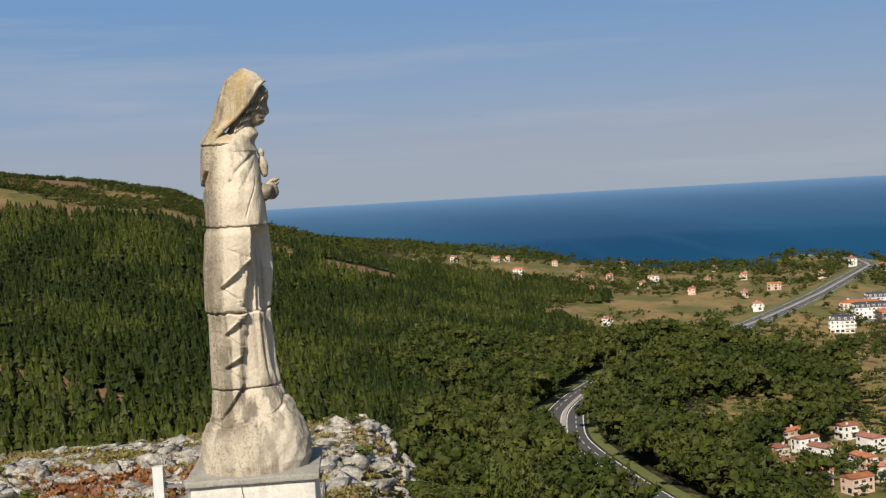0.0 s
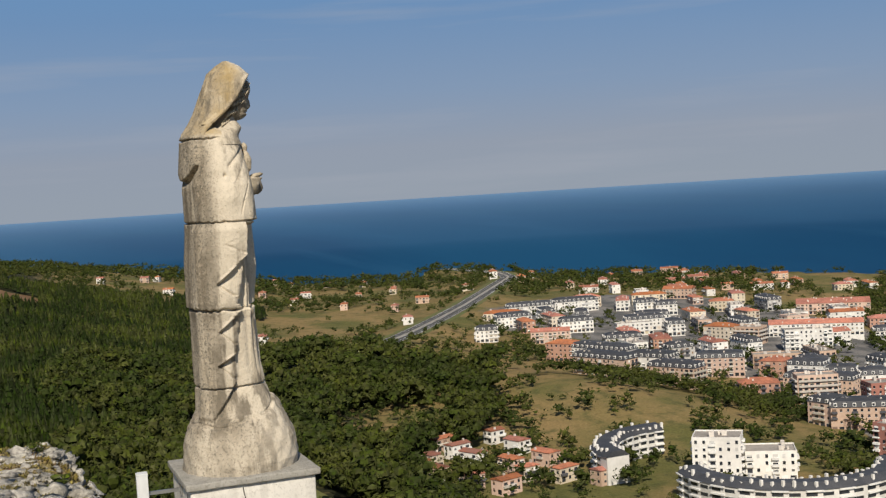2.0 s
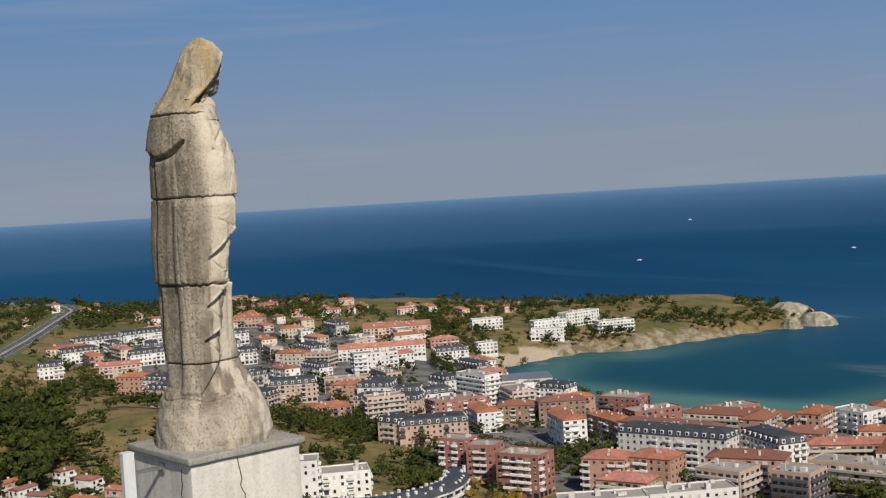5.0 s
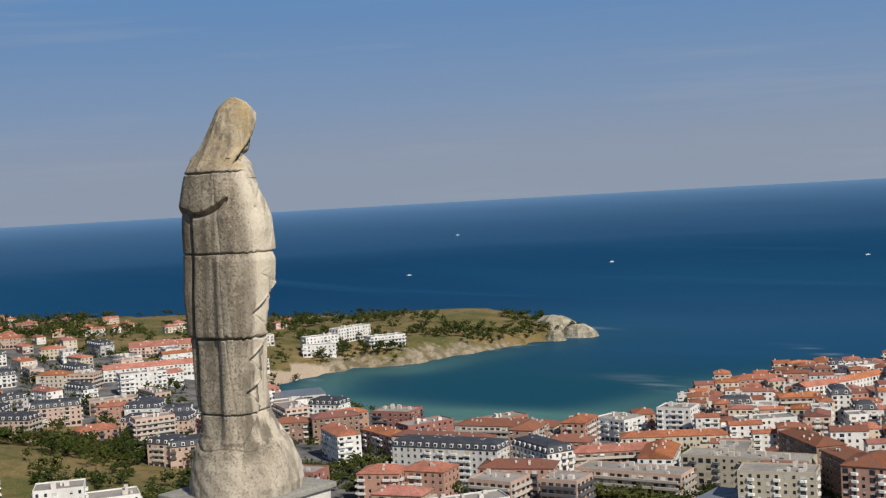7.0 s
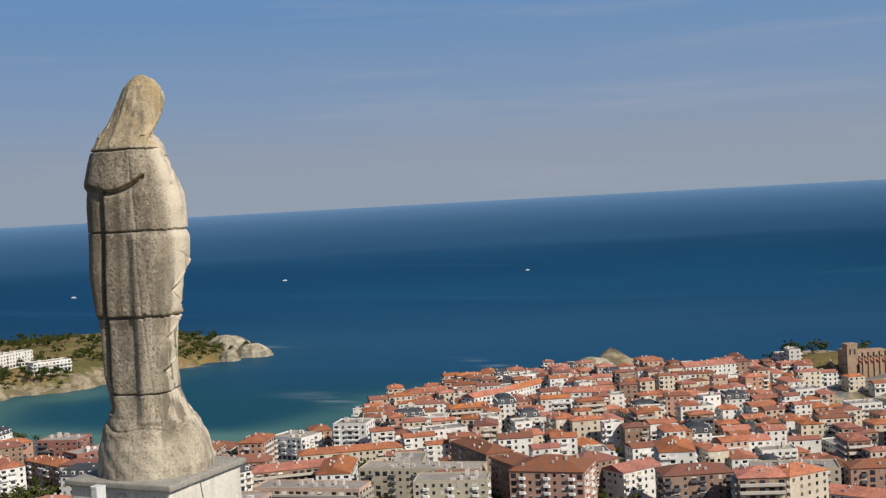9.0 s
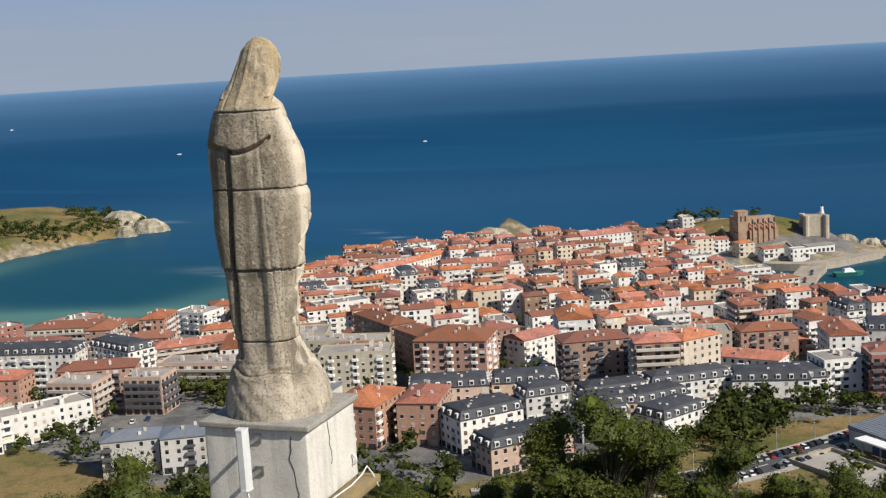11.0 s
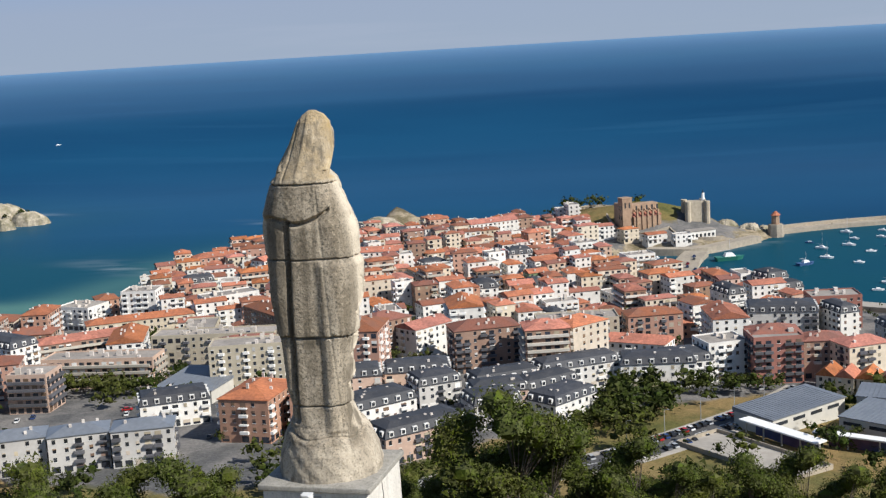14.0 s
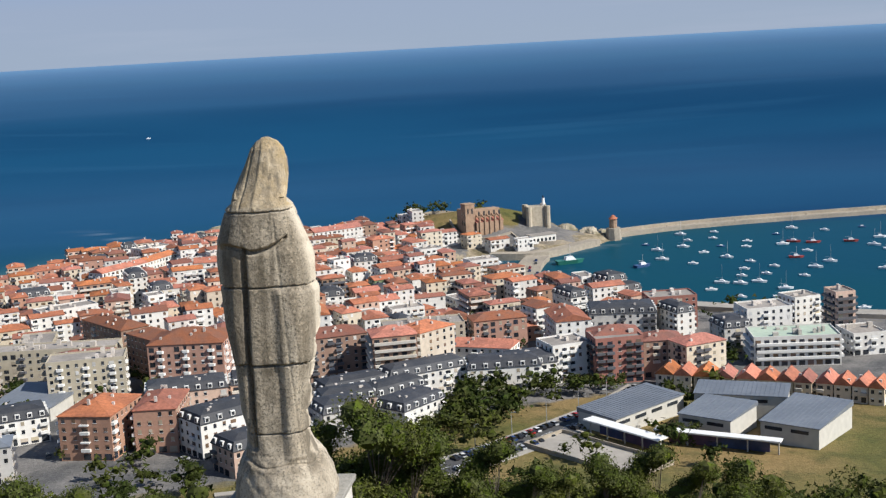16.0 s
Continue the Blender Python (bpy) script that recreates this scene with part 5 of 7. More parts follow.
put(-68, 770, 21.3, 14, 11, 3, "redroof")
put(-35, 701, 12.1, 10, 24, 3, "greenwall")
put(-16, 728, 12.4, 10, 26, 4, "greenwall")
put(-202, 852, 23.3, 14, 44, 4, "whiteflat")
put(-138, 763, 32.1, 14, 7, 4, "whitetile")
put(-246, 644, 8.4, 14, 13, 3, "whitetile")
put(85, 572, 31.7, 18, -3, 4, "greyslate")
put(112, 593, 23.8, 16, 4, 5, "brickflat")
put(102, 480, 18.9, 14, 23, 5, "creamtile")
put(89, 489, 16.9, 14, 3, 5, "brown")
put(70, 488, 20.1, 16, 3, 6, "brick")
put(148, 505, 36.0, 20, -4, 4, "green")
put(127, 528, 12.7, 16, 11, 4, "greyslate")
put(144, 538, 21.1, 16, 8, 6, "whiteflat")
put(167, 561, 13.7, 14, 18, 6, "whiteflat")
put(178, 536, 9.3, 12, 8, 8, "brownflat")
put(182, 520, 14.8, 18, 7, 3, "whiteflat")
put(87.7, 465.5, 6.8, 12, -25, 2, "terrace")
put(93.8, 461.4, 6.8, 10.5, -25, 2, "terrace")
put(101.4, 459.5, 7.3, 12, -23, 2, "terrace")
put(108.1, 455.4, 7.3, 10.5, -23, 2, "terrace")
put(116.6, 453.5, 6.9, 12, -24, 2, "terrace")
put(122.9, 449.4, 6.9, 10.5, -24, 2, "terrace")
put(130.0, 447.6, 6.3, 12, -28, 2, "terrace")
put(135.5, 443.3, 6.3, 10.5, -28, 2, "terrace")
put(143.1, 441.5, 6.0, 12, -28, 2, "terrace")
put(148.3, 437.4, 6.0, 10.5, -28, 2, "terrace")
put(154.5, 434.6, 5.5, 12, -33, 2, "terrace")
put(158.9, 430.4, 5.5, 10.5, -33, 2, "terrace")
put(-192, 368, 19.1, 13, 20, 4, "greymetal")
put(-172, 372, 19.6, 13, 20, 4, "greymetal")
put(-151, 376, 20.3, 13, 15, 4, "greymetal")
put(-157, 423, 25.4, 14, 23, 3, "whiteslate")
put(-407, 345, 20.4, 16, 45, 6, "whiteflat")
put(-395, 363, 21.2, 16, 51, 4, "whiteflat")
put(-384, 426, 14.2, 12, 10, 6, "brickflat")
put(-364, 422, 13.6, 12, 16, 6, "brickflat")
put(-336, 416, 21.6, 14, 8, 6, "brickflat")
put(-526, 605, 31.0, 12, -12, 7, "slab")
put(-668, 650, 33.6, 16, 56, 6, "whiteflat")
put(-709, 699, 70.0, 16, 47, 4, "whitetile")
put(-789, 798, 60.9, 20, 47, 3, "pinktile")
put(-738, 631, 25.0, 14, 22, 5, "creamtile")
put(-719, 641, 22.6, 14, 22, 5, "brownflat")
put(-694, 489, 48.8, 14, 13, 5, "whiteslate")
put(-633, 447, 41.6, 14, 14, 5, "brickslate")
put(-649, 496, 31.2, 14, 26, 5, "whiteslate")
put(-598, 475, 33.0, 14, 19, 5, "brickslate")
put(-626, 533, 31.1, 16, 49, 5, "brickslate")
put(-597, 554, 16.0, 16, 26, 5, "bricktile")
put(-575, 561, 22.9, 14, 26, 5, "whiteslate")
put(-548, 545, 43.1, 14, 23, 3, "brickslate")
put(-561, 574, 19.7, 14, 40, 4, "brickslate")
put(-532, 572, 18.1, 14, 55, 4, "whiteslate")
put(-470, 472, 15.2, 14, 5, 4, "brickslate")
put(-454, 483, 37.3, 16, 50, 4, "brickslate")
put(-461, 565, 22.8, 14, 33, 4, "brown")
put(-437, 576, 27.5, 14, 44, 5, "brown")
put(-519, 634, 22.6, 14, 57, 4, "whiteflat")
put(-489, 640, 23.2, 14, 5, 4, "whiteslate")
put(-504, 571, 25.8, 14, 37, 3, "creamtile")
put(-272, 383, 34.1, 14, 43, 4, "whiteflat")
put(-251, 412, 35.2, 14, 49, 4, "whiteflat")
put(-689, 892, 31.3, 12, 61, 5, "whiteflat")
put(-693, 945, 42.5, 12, 80, 5, "whiteflat")
put(-645, 933, 34.0, 14, 57, 4, "slab")
put(-677, 876, 29.2, 12, 35, 3, "whiteflat")
put(-689, 804, 17.6, 12, 60, 4, "whiteflat")
put(-754, 882, 29.4, 12, 55, 3, "whiteflat")
put(-976, 780, 29.4, 14, 36, 3, "pinktile")
put(-292, 430, 23.6, 14, 9, 3, "browntile")
put(-974, 604, 42.8, 13, 74, 4, "whiteslate")
put(-971, 652, 42.9, 13, 75, 4, "whiteslate")
put(-922, 554, 31.5, 13, 77, 4, "whiteslate")
put(-726, 479, 25.1, 13, 25, 5, "bricktile")
put(-820, 527, 30.5, 13, 57, 4, "pinktile")
put(-858, 491, 17.9, 12, 61, 4, "whiteslate")

for x, y, w, d, turn, floors, style in ((40, 856, 15, 9, 25, 2, "whitetile"), (22, 862, 12, 9, 30, 3, "creamtile"), (4, 872, 14, 10, 22, 3, "whitetile"), (-12, 892, 13, 10, 28, 3, "pinktile"), (58, 850, 12, 8, 20, 2, "whiteflat")):
    put(x, y, w, d, turn, floors, style, name="house", group="old town houses")


def fill(count, seed, spot, sizes, floors, styles, name, turn, group, wobble=7, gap=1.0):
    """More buildings of one quarter, set where nothing stands yet."""
    rnd = random.Random(seed)
    done = 0
    for _ in range(count * 12):
        x, y = spot(rnd)
        w, d = rnd.uniform(*sizes[0]), rnd.uniform(*sizes[1])
        if float(inland(np.array([x]), np.array([y]))[0]) < 12 or not free(x, y, max(w, d) * 0.42 + gap):
            continue
        a = turn + rnd.choice((0, 90)) + rnd.uniform(-wobble, wobble)
        put(x, y, w, d, a, max(2, rnd.randint(*floors) - (1 if y > 860 and x < 0 else 0)), rnd.choice(styles), name=name, group=group)
        done += 1
        if done == count:
            break


# the old town between the bay and the harbour
OLD = ["whitetile"] * 5 + ["creamtile"] * 4 + ["pinktile"] * 2 + ["browntile", "whiteflat", "whiteslate", "bricktile", "brown"]


def old_spot(rnd):
    y = rnd.uniform(565, 940)
    return rnd.uniform(np.interp(y, [565, 650, 700, 800, 930, 965], [-215, -240, -290, -280, -225, -120]), np.interp(y, [565, 690, 740, 800, 900, 965], [130, 70, 15, -2, -8, -60])), y


def sharp_roofs(count, seed):
    fill(count, seed, old_spot, ((9, 19), (8, 13)), (2, 5), OLD, "house", 22, "old town houses", gap=-1.2)


sharp_roofs(370, 5)
# flats between the old town and the foot of the hill
fill(26, 8, lambda r: (r.uniform(-300, 60), r.uniform(470, 600)), ((22, 42), (13, 16)), (5, 6), ["brown", "brick", "beige", "bricktile", "whitetile", "browntile"], "apartment_building", 12, "town flats")
# the western quarter behind the beach
fill(46, 9, lambda r: (r.uniform(-1000, -560), r.uniform(530, 800)), ((18, 36), (11, 14)), (3, 4), ["whiteslate", "whiteslate", "whitetile", "brownflat", "bricktile", "whiteflat", "greyslate", "creamtile"], "apartment_building", -25, "western flats", wobble=12, gap=3)
fill(34, 14, lambda r: (r.uniform(-560, -330), r.uniform(480, 610)), ((22, 40), (12, 15)), (4, 5), ["brown", "bricktile", "whitetile", "brickflat", "brownflat"], "apartment_building", -30, "bay flats", gap=3)
# low houses on the far plain
def far_spot(r):
    x = r.uniform(-1350, -800)
    return x, r.uniform(760, 1040)


fill(34, 11, far_spot, ((11, 26), (8, 12)), (2, 3), ["whitetile", "pinktile", "creamtile"], "villa", -30, "houses on the plain", gap=6)
fill(24, 12, lambda r: (r.uniform(-1700, -900), r.uniform(330, 720)), ((8, 14), (7, 9)), (1, 1), ["whitetile", "pinktile", "creamtile"], "farmhouse", -30, "scattered farmhouses", gap=25)
fill(16, 13, lambda r: (r.uniform(-535, -420), r.uniform(235, 335)), ((8, 12), (6, 8)), (1, 2), ["whitetile", "creamtile", "pinktile"], "house", 10, "village houses", gap=4)


# ---------------------------------------------------------------- woods, scrub and rocks
PINE = material("pine_needles", (0.019, 0.029, 0.007), 0.8, 0.4, 0.35, (0.048, 0.058, 0.012), 0.9, island=0.4, coarse=0.016, spec=0.05, lo=0.45, hi=0.56)
LEAF = material("broad_leaves", (0.031, 0.043, 0.010), 0.8, 0.4, 0.5, (0.072, 0.077, 0.018), 0.7, island=0.3, coarse=0.03, spec=0.05)
LEAF_NEAR = material("near_leaves", (0.058, 0.073, 0.016), 0.75, 0.3, 1.5, (0.095, 0.098, 0.020), 0.6, island=0.4, coarse=0.2, spec=0.06)
AUTUMN = material("yellowing_leaves", (0.22, 0.13, 0.02), 0.7, 0.3, 0.5, (0.12, 0.10, 0.02), 0.6, island=0.4, spec=0.2)
BARK = material("bark", (0.10, 0.08, 0.06), 0.95, 0.3, 3.0, (0.15, 0.13, 0.11), 0.6, bump=0.5)
LIMESTONE = material("limestone_rock", (0.43, 0.40, 0.345), 0.92, 0.5, 3.0, (0.20, 0.185, 0.155), 0.8, bump=1.0, island=0.18, coarse=0.7)
BRACKEN = material("rusty_bracken", (0.20, 0.085, 0.035), 0.9, 0.3, 0.8, (0.18, 0.145, 0.05), 0.9, island=0.4, spec=0.1)
HEATH = material("heath_grass", (0.165, 0.140, 0.048), 0.9, 0.3, 0.8, (0.25, 0.195, 0.085), 0.8, island=0.4, spec=0.1)


def cards(rng, centres, normals, size, droop=0.0):
    """Small leaf sprays: one bent quad each, as vertices (n, 4, 3)."""
    n = len(centres)
    r = rng.normal(size=(n, 3))
    u = np.cross(normals, r)
    u /= np.linalg.norm(u, axis=1, keepdims=True) + 1e-9
    w = np.cross(u, normals) * 0.6 + normals * 0.5 + rng.normal(size=(n, 3)) * 0.35
    w[:, 2] -= droop
    w /= np.linalg.norm(w, axis=1, keepdims=True) + 1e-9
    s = size * rng.uniform(0.6, 1.35, (n, 1))
    return np.stack([centres - u * s * 0.5, centres + w * s * 0.35 - u * s * 0.08, centres + u * s * 0.5, centres + w * s * 0.95 + u * s * 0.1], axis=1)


def pine_template(seed):
    """A ragged conifer one metre high: drooping tiers with torn edges, and a few loose sprays."""
    rng = np.random.default_rng(seed)
    out = []
    for z0, z1, r in ((0.18, 0.55, 0.20), (0.38, 0.74, 0.155), (0.58, 0.90, 0.105), (0.76, 1.0, 0.06)):
        k = 6
        a = rng.uniform(0, 6.28) + np.arange(k + 1) * 6.283 / k
        rr = r * rng.uniform(0.65, 1.25, k + 1)
        zz = z0 + rng.uniform(-0.05, 0.05, k + 1)
        rr[-1], zz[-1] = rr[0], zz[0]
        for i in range(k):
            m = (a[i] + a[i + 1]) / 2
            out.append([[rr[i] * np.cos(a[i]), rr[i] * np.sin(a[i]), zz[i]], [r * 0.8 * np.cos(m), r * 0.8 * np.sin(m), z0 + 0.06],
                        [rr[i + 1] * np.cos(a[i + 1]), rr[i + 1] * np.sin(a[i + 1]), zz[i + 1]], [0.01 * np.cos(m), 0.01 * np.sin(m), z1]])
    a = rng.uniform(0, 6.28, 10)
    nrm = np.stack([np.cos(a), np.sin(a), 0.3 + 0 * a], -1)
    z = rng.uniform(0.25, 0.8, 10)
    c = nrm * (0.2 * (1 - z))[:, None]
    c[:, 2] = z
    return np.concatenate([np.array(out), cards(rng, c, nrm, 0.10, 0.1)])


def broad_template(seed, n=64, squash=0.85, card=0.22, lumps=6):
    """A round-crowned tree one metre high: lumpy clumps with torn outlines, and leaf sprays over them."""
    rng = np.random.default_rng(seed)
    out = []
    clumps = rng.normal(size=(9, 3)) * np.array([0.17, 0.17, 0.13]) + np.array([0, 0, 0.62])
    clumps[0] = (0, 0, 0.66)
    for q, c in enumerate(clumps):
        k = n // 9
        nrm = rng.normal(size=(k, 3))
        nrm[:, 2] = np.abs(nrm[:, 2]) * 0.9 - 0.25
        nrm /= np.linalg.norm(nrm, axis=1, keepdims=True)
        out.append(cards(rng, c + nrm * 0.15 * np.array([1, 1, squash]), nrm, card))
        if q < lumps:
            lat, lon = np.meshgrid(np.linspace(-1.1, 1.5, 4), np.arange(6) * 1.047 + rng.uniform(0, 6), indexing="ij")
            rad = 0.13 * rng.uniform(0.7, 1.25, lat.shape)
            p = np.stack([np.cos(lat) * np.cos(lon) * rad, np.cos(lat) * np.sin(lon) * rad, np.sin(lat) * rad * squash], -1) + c
            nx = np.roll(p, -1, axis=1)
            out.append(np.stack([p[:-1], nx[:-1], nx[1:], p[1:]], 2).reshape(-1, 4, 3))
    return np.concatenate(out)


def scattered(name, templates, spots, sizes, mat, seed, label, category, spread=1.0):
    """Copies of the templates joined in one mesh, standing on the ground at the spots."""
    rng = np.random.default_rng(seed)
    vs = []
    pick = rng.integers(0, len(templates), len(spots))
    turn = rng.uniform(0, 6.283, len(spots))
    z = height(spots[:, 0], spots[:, 1])
    for k, t in enumerate(templates):
        sel = pick == k
        if not sel.any():
            continue
        c, s, h = np.cos(turn[sel])[:, None, None], np.sin(turn[sel])[:, None, None], sizes[sel][:, None, None]
        q = t[None]
        w = spread * rng.uniform(0.85, 1.2, (sel.sum(), 1, 1)) * h
        x = (q[..., 0] * c - q[..., 1] * s) * w + spots[sel, 0][:, None, None]
        y = (q[..., 0] * s + q[..., 1] * c) * w + spots[sel, 1][:, None, None]
        vs.append(np.stack([x, y, q[..., 2] * h + z[sel][:, None, None]], -1).reshape(-1, 3))
    v = np.concatenate(vs)
    me = array_mesh(name, v, np.arange(len(v)).reshape(-1, 4), mat)
    return tagged(new(name, me), label, category, kind="stuff")


def spots_in(rng, n, az, d, keep, clear=0.0):
    """n random places by bearing and distance where keep(x, y, r) allows."""
    a = np.radians(rng.uniform(*az, n))
    r = np.sqrt(rng.uniform(d[0] ** 2, d[1] ** 2, n))
    x, y = r * np.sin(a), r * np.cos(a)
    ok = keep(x, y, r) & (inland(x, y) > 8) & (beside(x, y, MOTORWAY)[0] > 14.5)
    x, y = x[ok], y[ok]
    if clear:
        hit = np.zeros(len(x), bool)
        for px, py, ra, rb, t in placed:
            dx, dy = x - px, y - py
            hit |= (np.abs(dx * math.cos(t) + dy * math.sin(t)) < ra + clear) & (np.abs(-dx * math.sin(t) + dy * math.cos(t)) < max(rb, 5) + clear)
        x, y = x[~hit], y[~hit]
    return np.stack([x, y], -1)


def patch(x, y, cx, cy, a, b, turn=0.0):
    c, s = math.cos(radians(turn)), math.sin(radians(turn))
    u, v = (x - cx) * c + (y - cy) * s, -(x - cx) * s + (y - cy) * c
    return (u / a) ** 2 + (v / b) ** 2 + 0.25 * ripple(x, y, 25, 3.0) < 1


def clearing(x, y):
    return patch(x, y, -1112, 158, 38, 60, 80) | patch(x, y, -548, -52, 62, 11, 46) | patch(x, y, -1120, -40, 150, 34, 100)


rng = np.random.default_rng(3)
pines = [pine_template(k) for k in range(6)]
broads = [broad_template(20 + k, 36, card=0.20, lumps=3) for k in range(6)]
fine = [broad_template(30 + k, 234, card=0.085, lumps=4) for k in range(6)]
middling = [broad_template(60 + k, 81, card=0.13, lumps=5) for k in range(6)]
pt = spots_in(rng, 24000, (-104, -66), (290, 1300), lambda x, y, r: ~clearing(x, y) & (ripple(x, y, 60, 5.0) < 0.8) & (np.degrees(np.arctan2(x, y)) < -72.5 + 5 * ripple(x, y, 120, 4.0)) & ((r < 1070) | (np.degrees(np.arctan2(x, y)) > -85)) & (rng.random(len(x)) < np.interp(r, [290, 700, 1300], [1.0, 0.9, 0.55])))
scattered("pine_forest", pines, pt, rng.uniform(7, 14, len(pt)) * (1 + 0.25 * ripple(pt[:, 0], pt[:, 1], 110, 2.0)), PINE, 1, "dense dark green pine forest on the hillside", "forest", 1.35)
pt = spots_in(rng, 9000, (-104, -83), (1150, 1800), lambda x, y, r: (ripple(x, y, 70, 3.0) < 0.5) & ~clearing(x, y))
scattered("ridge_scrub", broads, pt, rng.uniform(2.5, 6.5, len(pt)), LEAF, 15, "dark scrub on the bare brown ridge", "bushes", 1.6)
pt = spots_in(rng, 3600, (-80, -60), (380, 1000), lambda x, y, r: ~clearing(x, y) & (ripple(x, y, 45, 6.0) > -0.3) & ~patch(x, y, -470, 280, 42, 36) & (r < np.interp(np.degrees(np.arctan2(x, y)), [-80, -72, -66, -60], [700, 880, 860, 800])), 4)
scattered("broadleaf_wood", middling, pt, rng.uniform(10, 21, len(pt)), LEAF, 2, "mixed broadleaf wood beside the motorway", "forest", 1.0)
# hedges, copses and garden trees on the plain
pt = spots_in(rng, 8600, (-80, -34), (600, 2100), lambda x, y, r: (ripple(x, y, 75, 8.0) + 0.9 * ripple(x, y, 22, 3.0) > np.where(x < -880, 0.05, 0.1)) & ~patch(x, y, -575, 390, 150, 62, 8) & ~patch(x, y, -1010, 500, 70, 26, 30), 3)
scattered("hedges_and_copses", broads, pt, rng.uniform(4, 9, len(pt)), LEAF, 3, "hedges and copses of green trees", "trees", 1.25)
pt = spots_in(rng, 4200, (-86, -48), (1300, 2300), lambda x, y, r: (ripple(x, y, 150, 2.5) + 0.3 * ripple(x, y, 50, 1.0) > -0.15), 4)
scattered("far_woods", broads, pt, rng.uniform(7, 12, len(pt)), LEAF, 14, "distant dark green woods on the coastal plain", "forest", 1.5)
# the belt of trees at the foot of the hill
pt = spots_in(rng, 800, (-78, 26), (135, 365), lambda x, y, r: (r < np.interp(np.degrees(np.arctan2(x, y)), [-78, -60, -45, -30, -18, -10, 0, 12, 26], [400, 345, 300, 330, 362, 358, 345, 335, 345])), 6)
scattered("hillside_wood", fine, pt, rng.uniform(8, 12, len(pt)), LEAF, 4, "belt of green trees below the hill", "forest", 1.15)
pt = np.concatenate([
    spots_in(rng, 900, (-48, -33), (450, 720), lambda x, y, r: patch(x, y, -352, 455, 78, 42, 55) & ~patch(x, y, -350, 424, 40, 16, 10), 2),
    spots_in(rng, 1500, (-60, -40), (560, 760), lambda x, y, r: patch(x, y, -535, 465, 130, 26, 20) & (ripple(x, y, 30, 4.0) > -0.3), 2),
    spots_in(rng, 45, (-4, 2), (925, 970), lambda x, y, r: ripple(x, y, 12, 2.0) > 0.0, 2),
    spots_in(rng, 300, (-27, -18), (470, 560), lambda x, y, r: patch(x, y, -200, 482, 26, 20), 2),
    spots_in(rng, 500, (-6, 9), (390, 480), lambda x, y, r: patch(x, y, 10, 432, 17, 32, -20) | patch(x, y, 52, 462, 18, 7), 2),
    spots_in(rng, 2600, (-44, -24), (860, 1330), lambda x, y, r: ripple(x, y, 40, 2.0) + 0.5 * ripple(x, y, 13, 4.0) > 0.1, 2),
    spots_in(rng, 420, (-66, -50), (440, 600), lambda x, y, r: patch(x, y, -475, 285, 75, 55) & (ripple(x, y, 12, 2.0) > -0.1), 2),
    spots_in(rng, 1100, (-40, 18), (370, 640), lambda x, y, r: ripple(x, y, 30, 9.0) > 0.3, 3),
    spots_in(rng, 900, (-66, 14), (330, 560), lambda x, y, r: ripple(x, y, 14, 3.0) > 0.25, 2.5),
    spots_in(rng, 1900, (-68, -36), (590, 980), lambda x, y, r: ripple(x, y, 17, 5.0) > 0.15, 2.5)])
scattered("town_greenery", broads, pt, rng.uniform(4, 10.5, len(pt)), LEAF, 5, "trees and shrubs in gardens and on slopes", "trees", 1.25)
pt = spots_in(rng, 1500, (-68, -44), (440, 720), lambda x, y, r: (ripple(x, y, 26, 5.0) + 0.5 * ripple(x, y, 9, 2.0) > 0.42), 3)
scattered("meadow_bushes", broads, pt, rng.uniform(2, 7, len(pt)), LEAF, 6, "scattered bushes on the dry meadow", "bushes", 1.4)
pt = np.array([(-536, 247), (-540, 243), (-531, 250), (-330, 372), (-322, 381), (-312, 376), (-338, 380), (-343, 366)], float)
scattered("autumn_trees", broads, pt, np.linspace(9, 13, len(pt)), AUTUMN, 7, "trees turning yellow before autumn", "trees", 1.1)


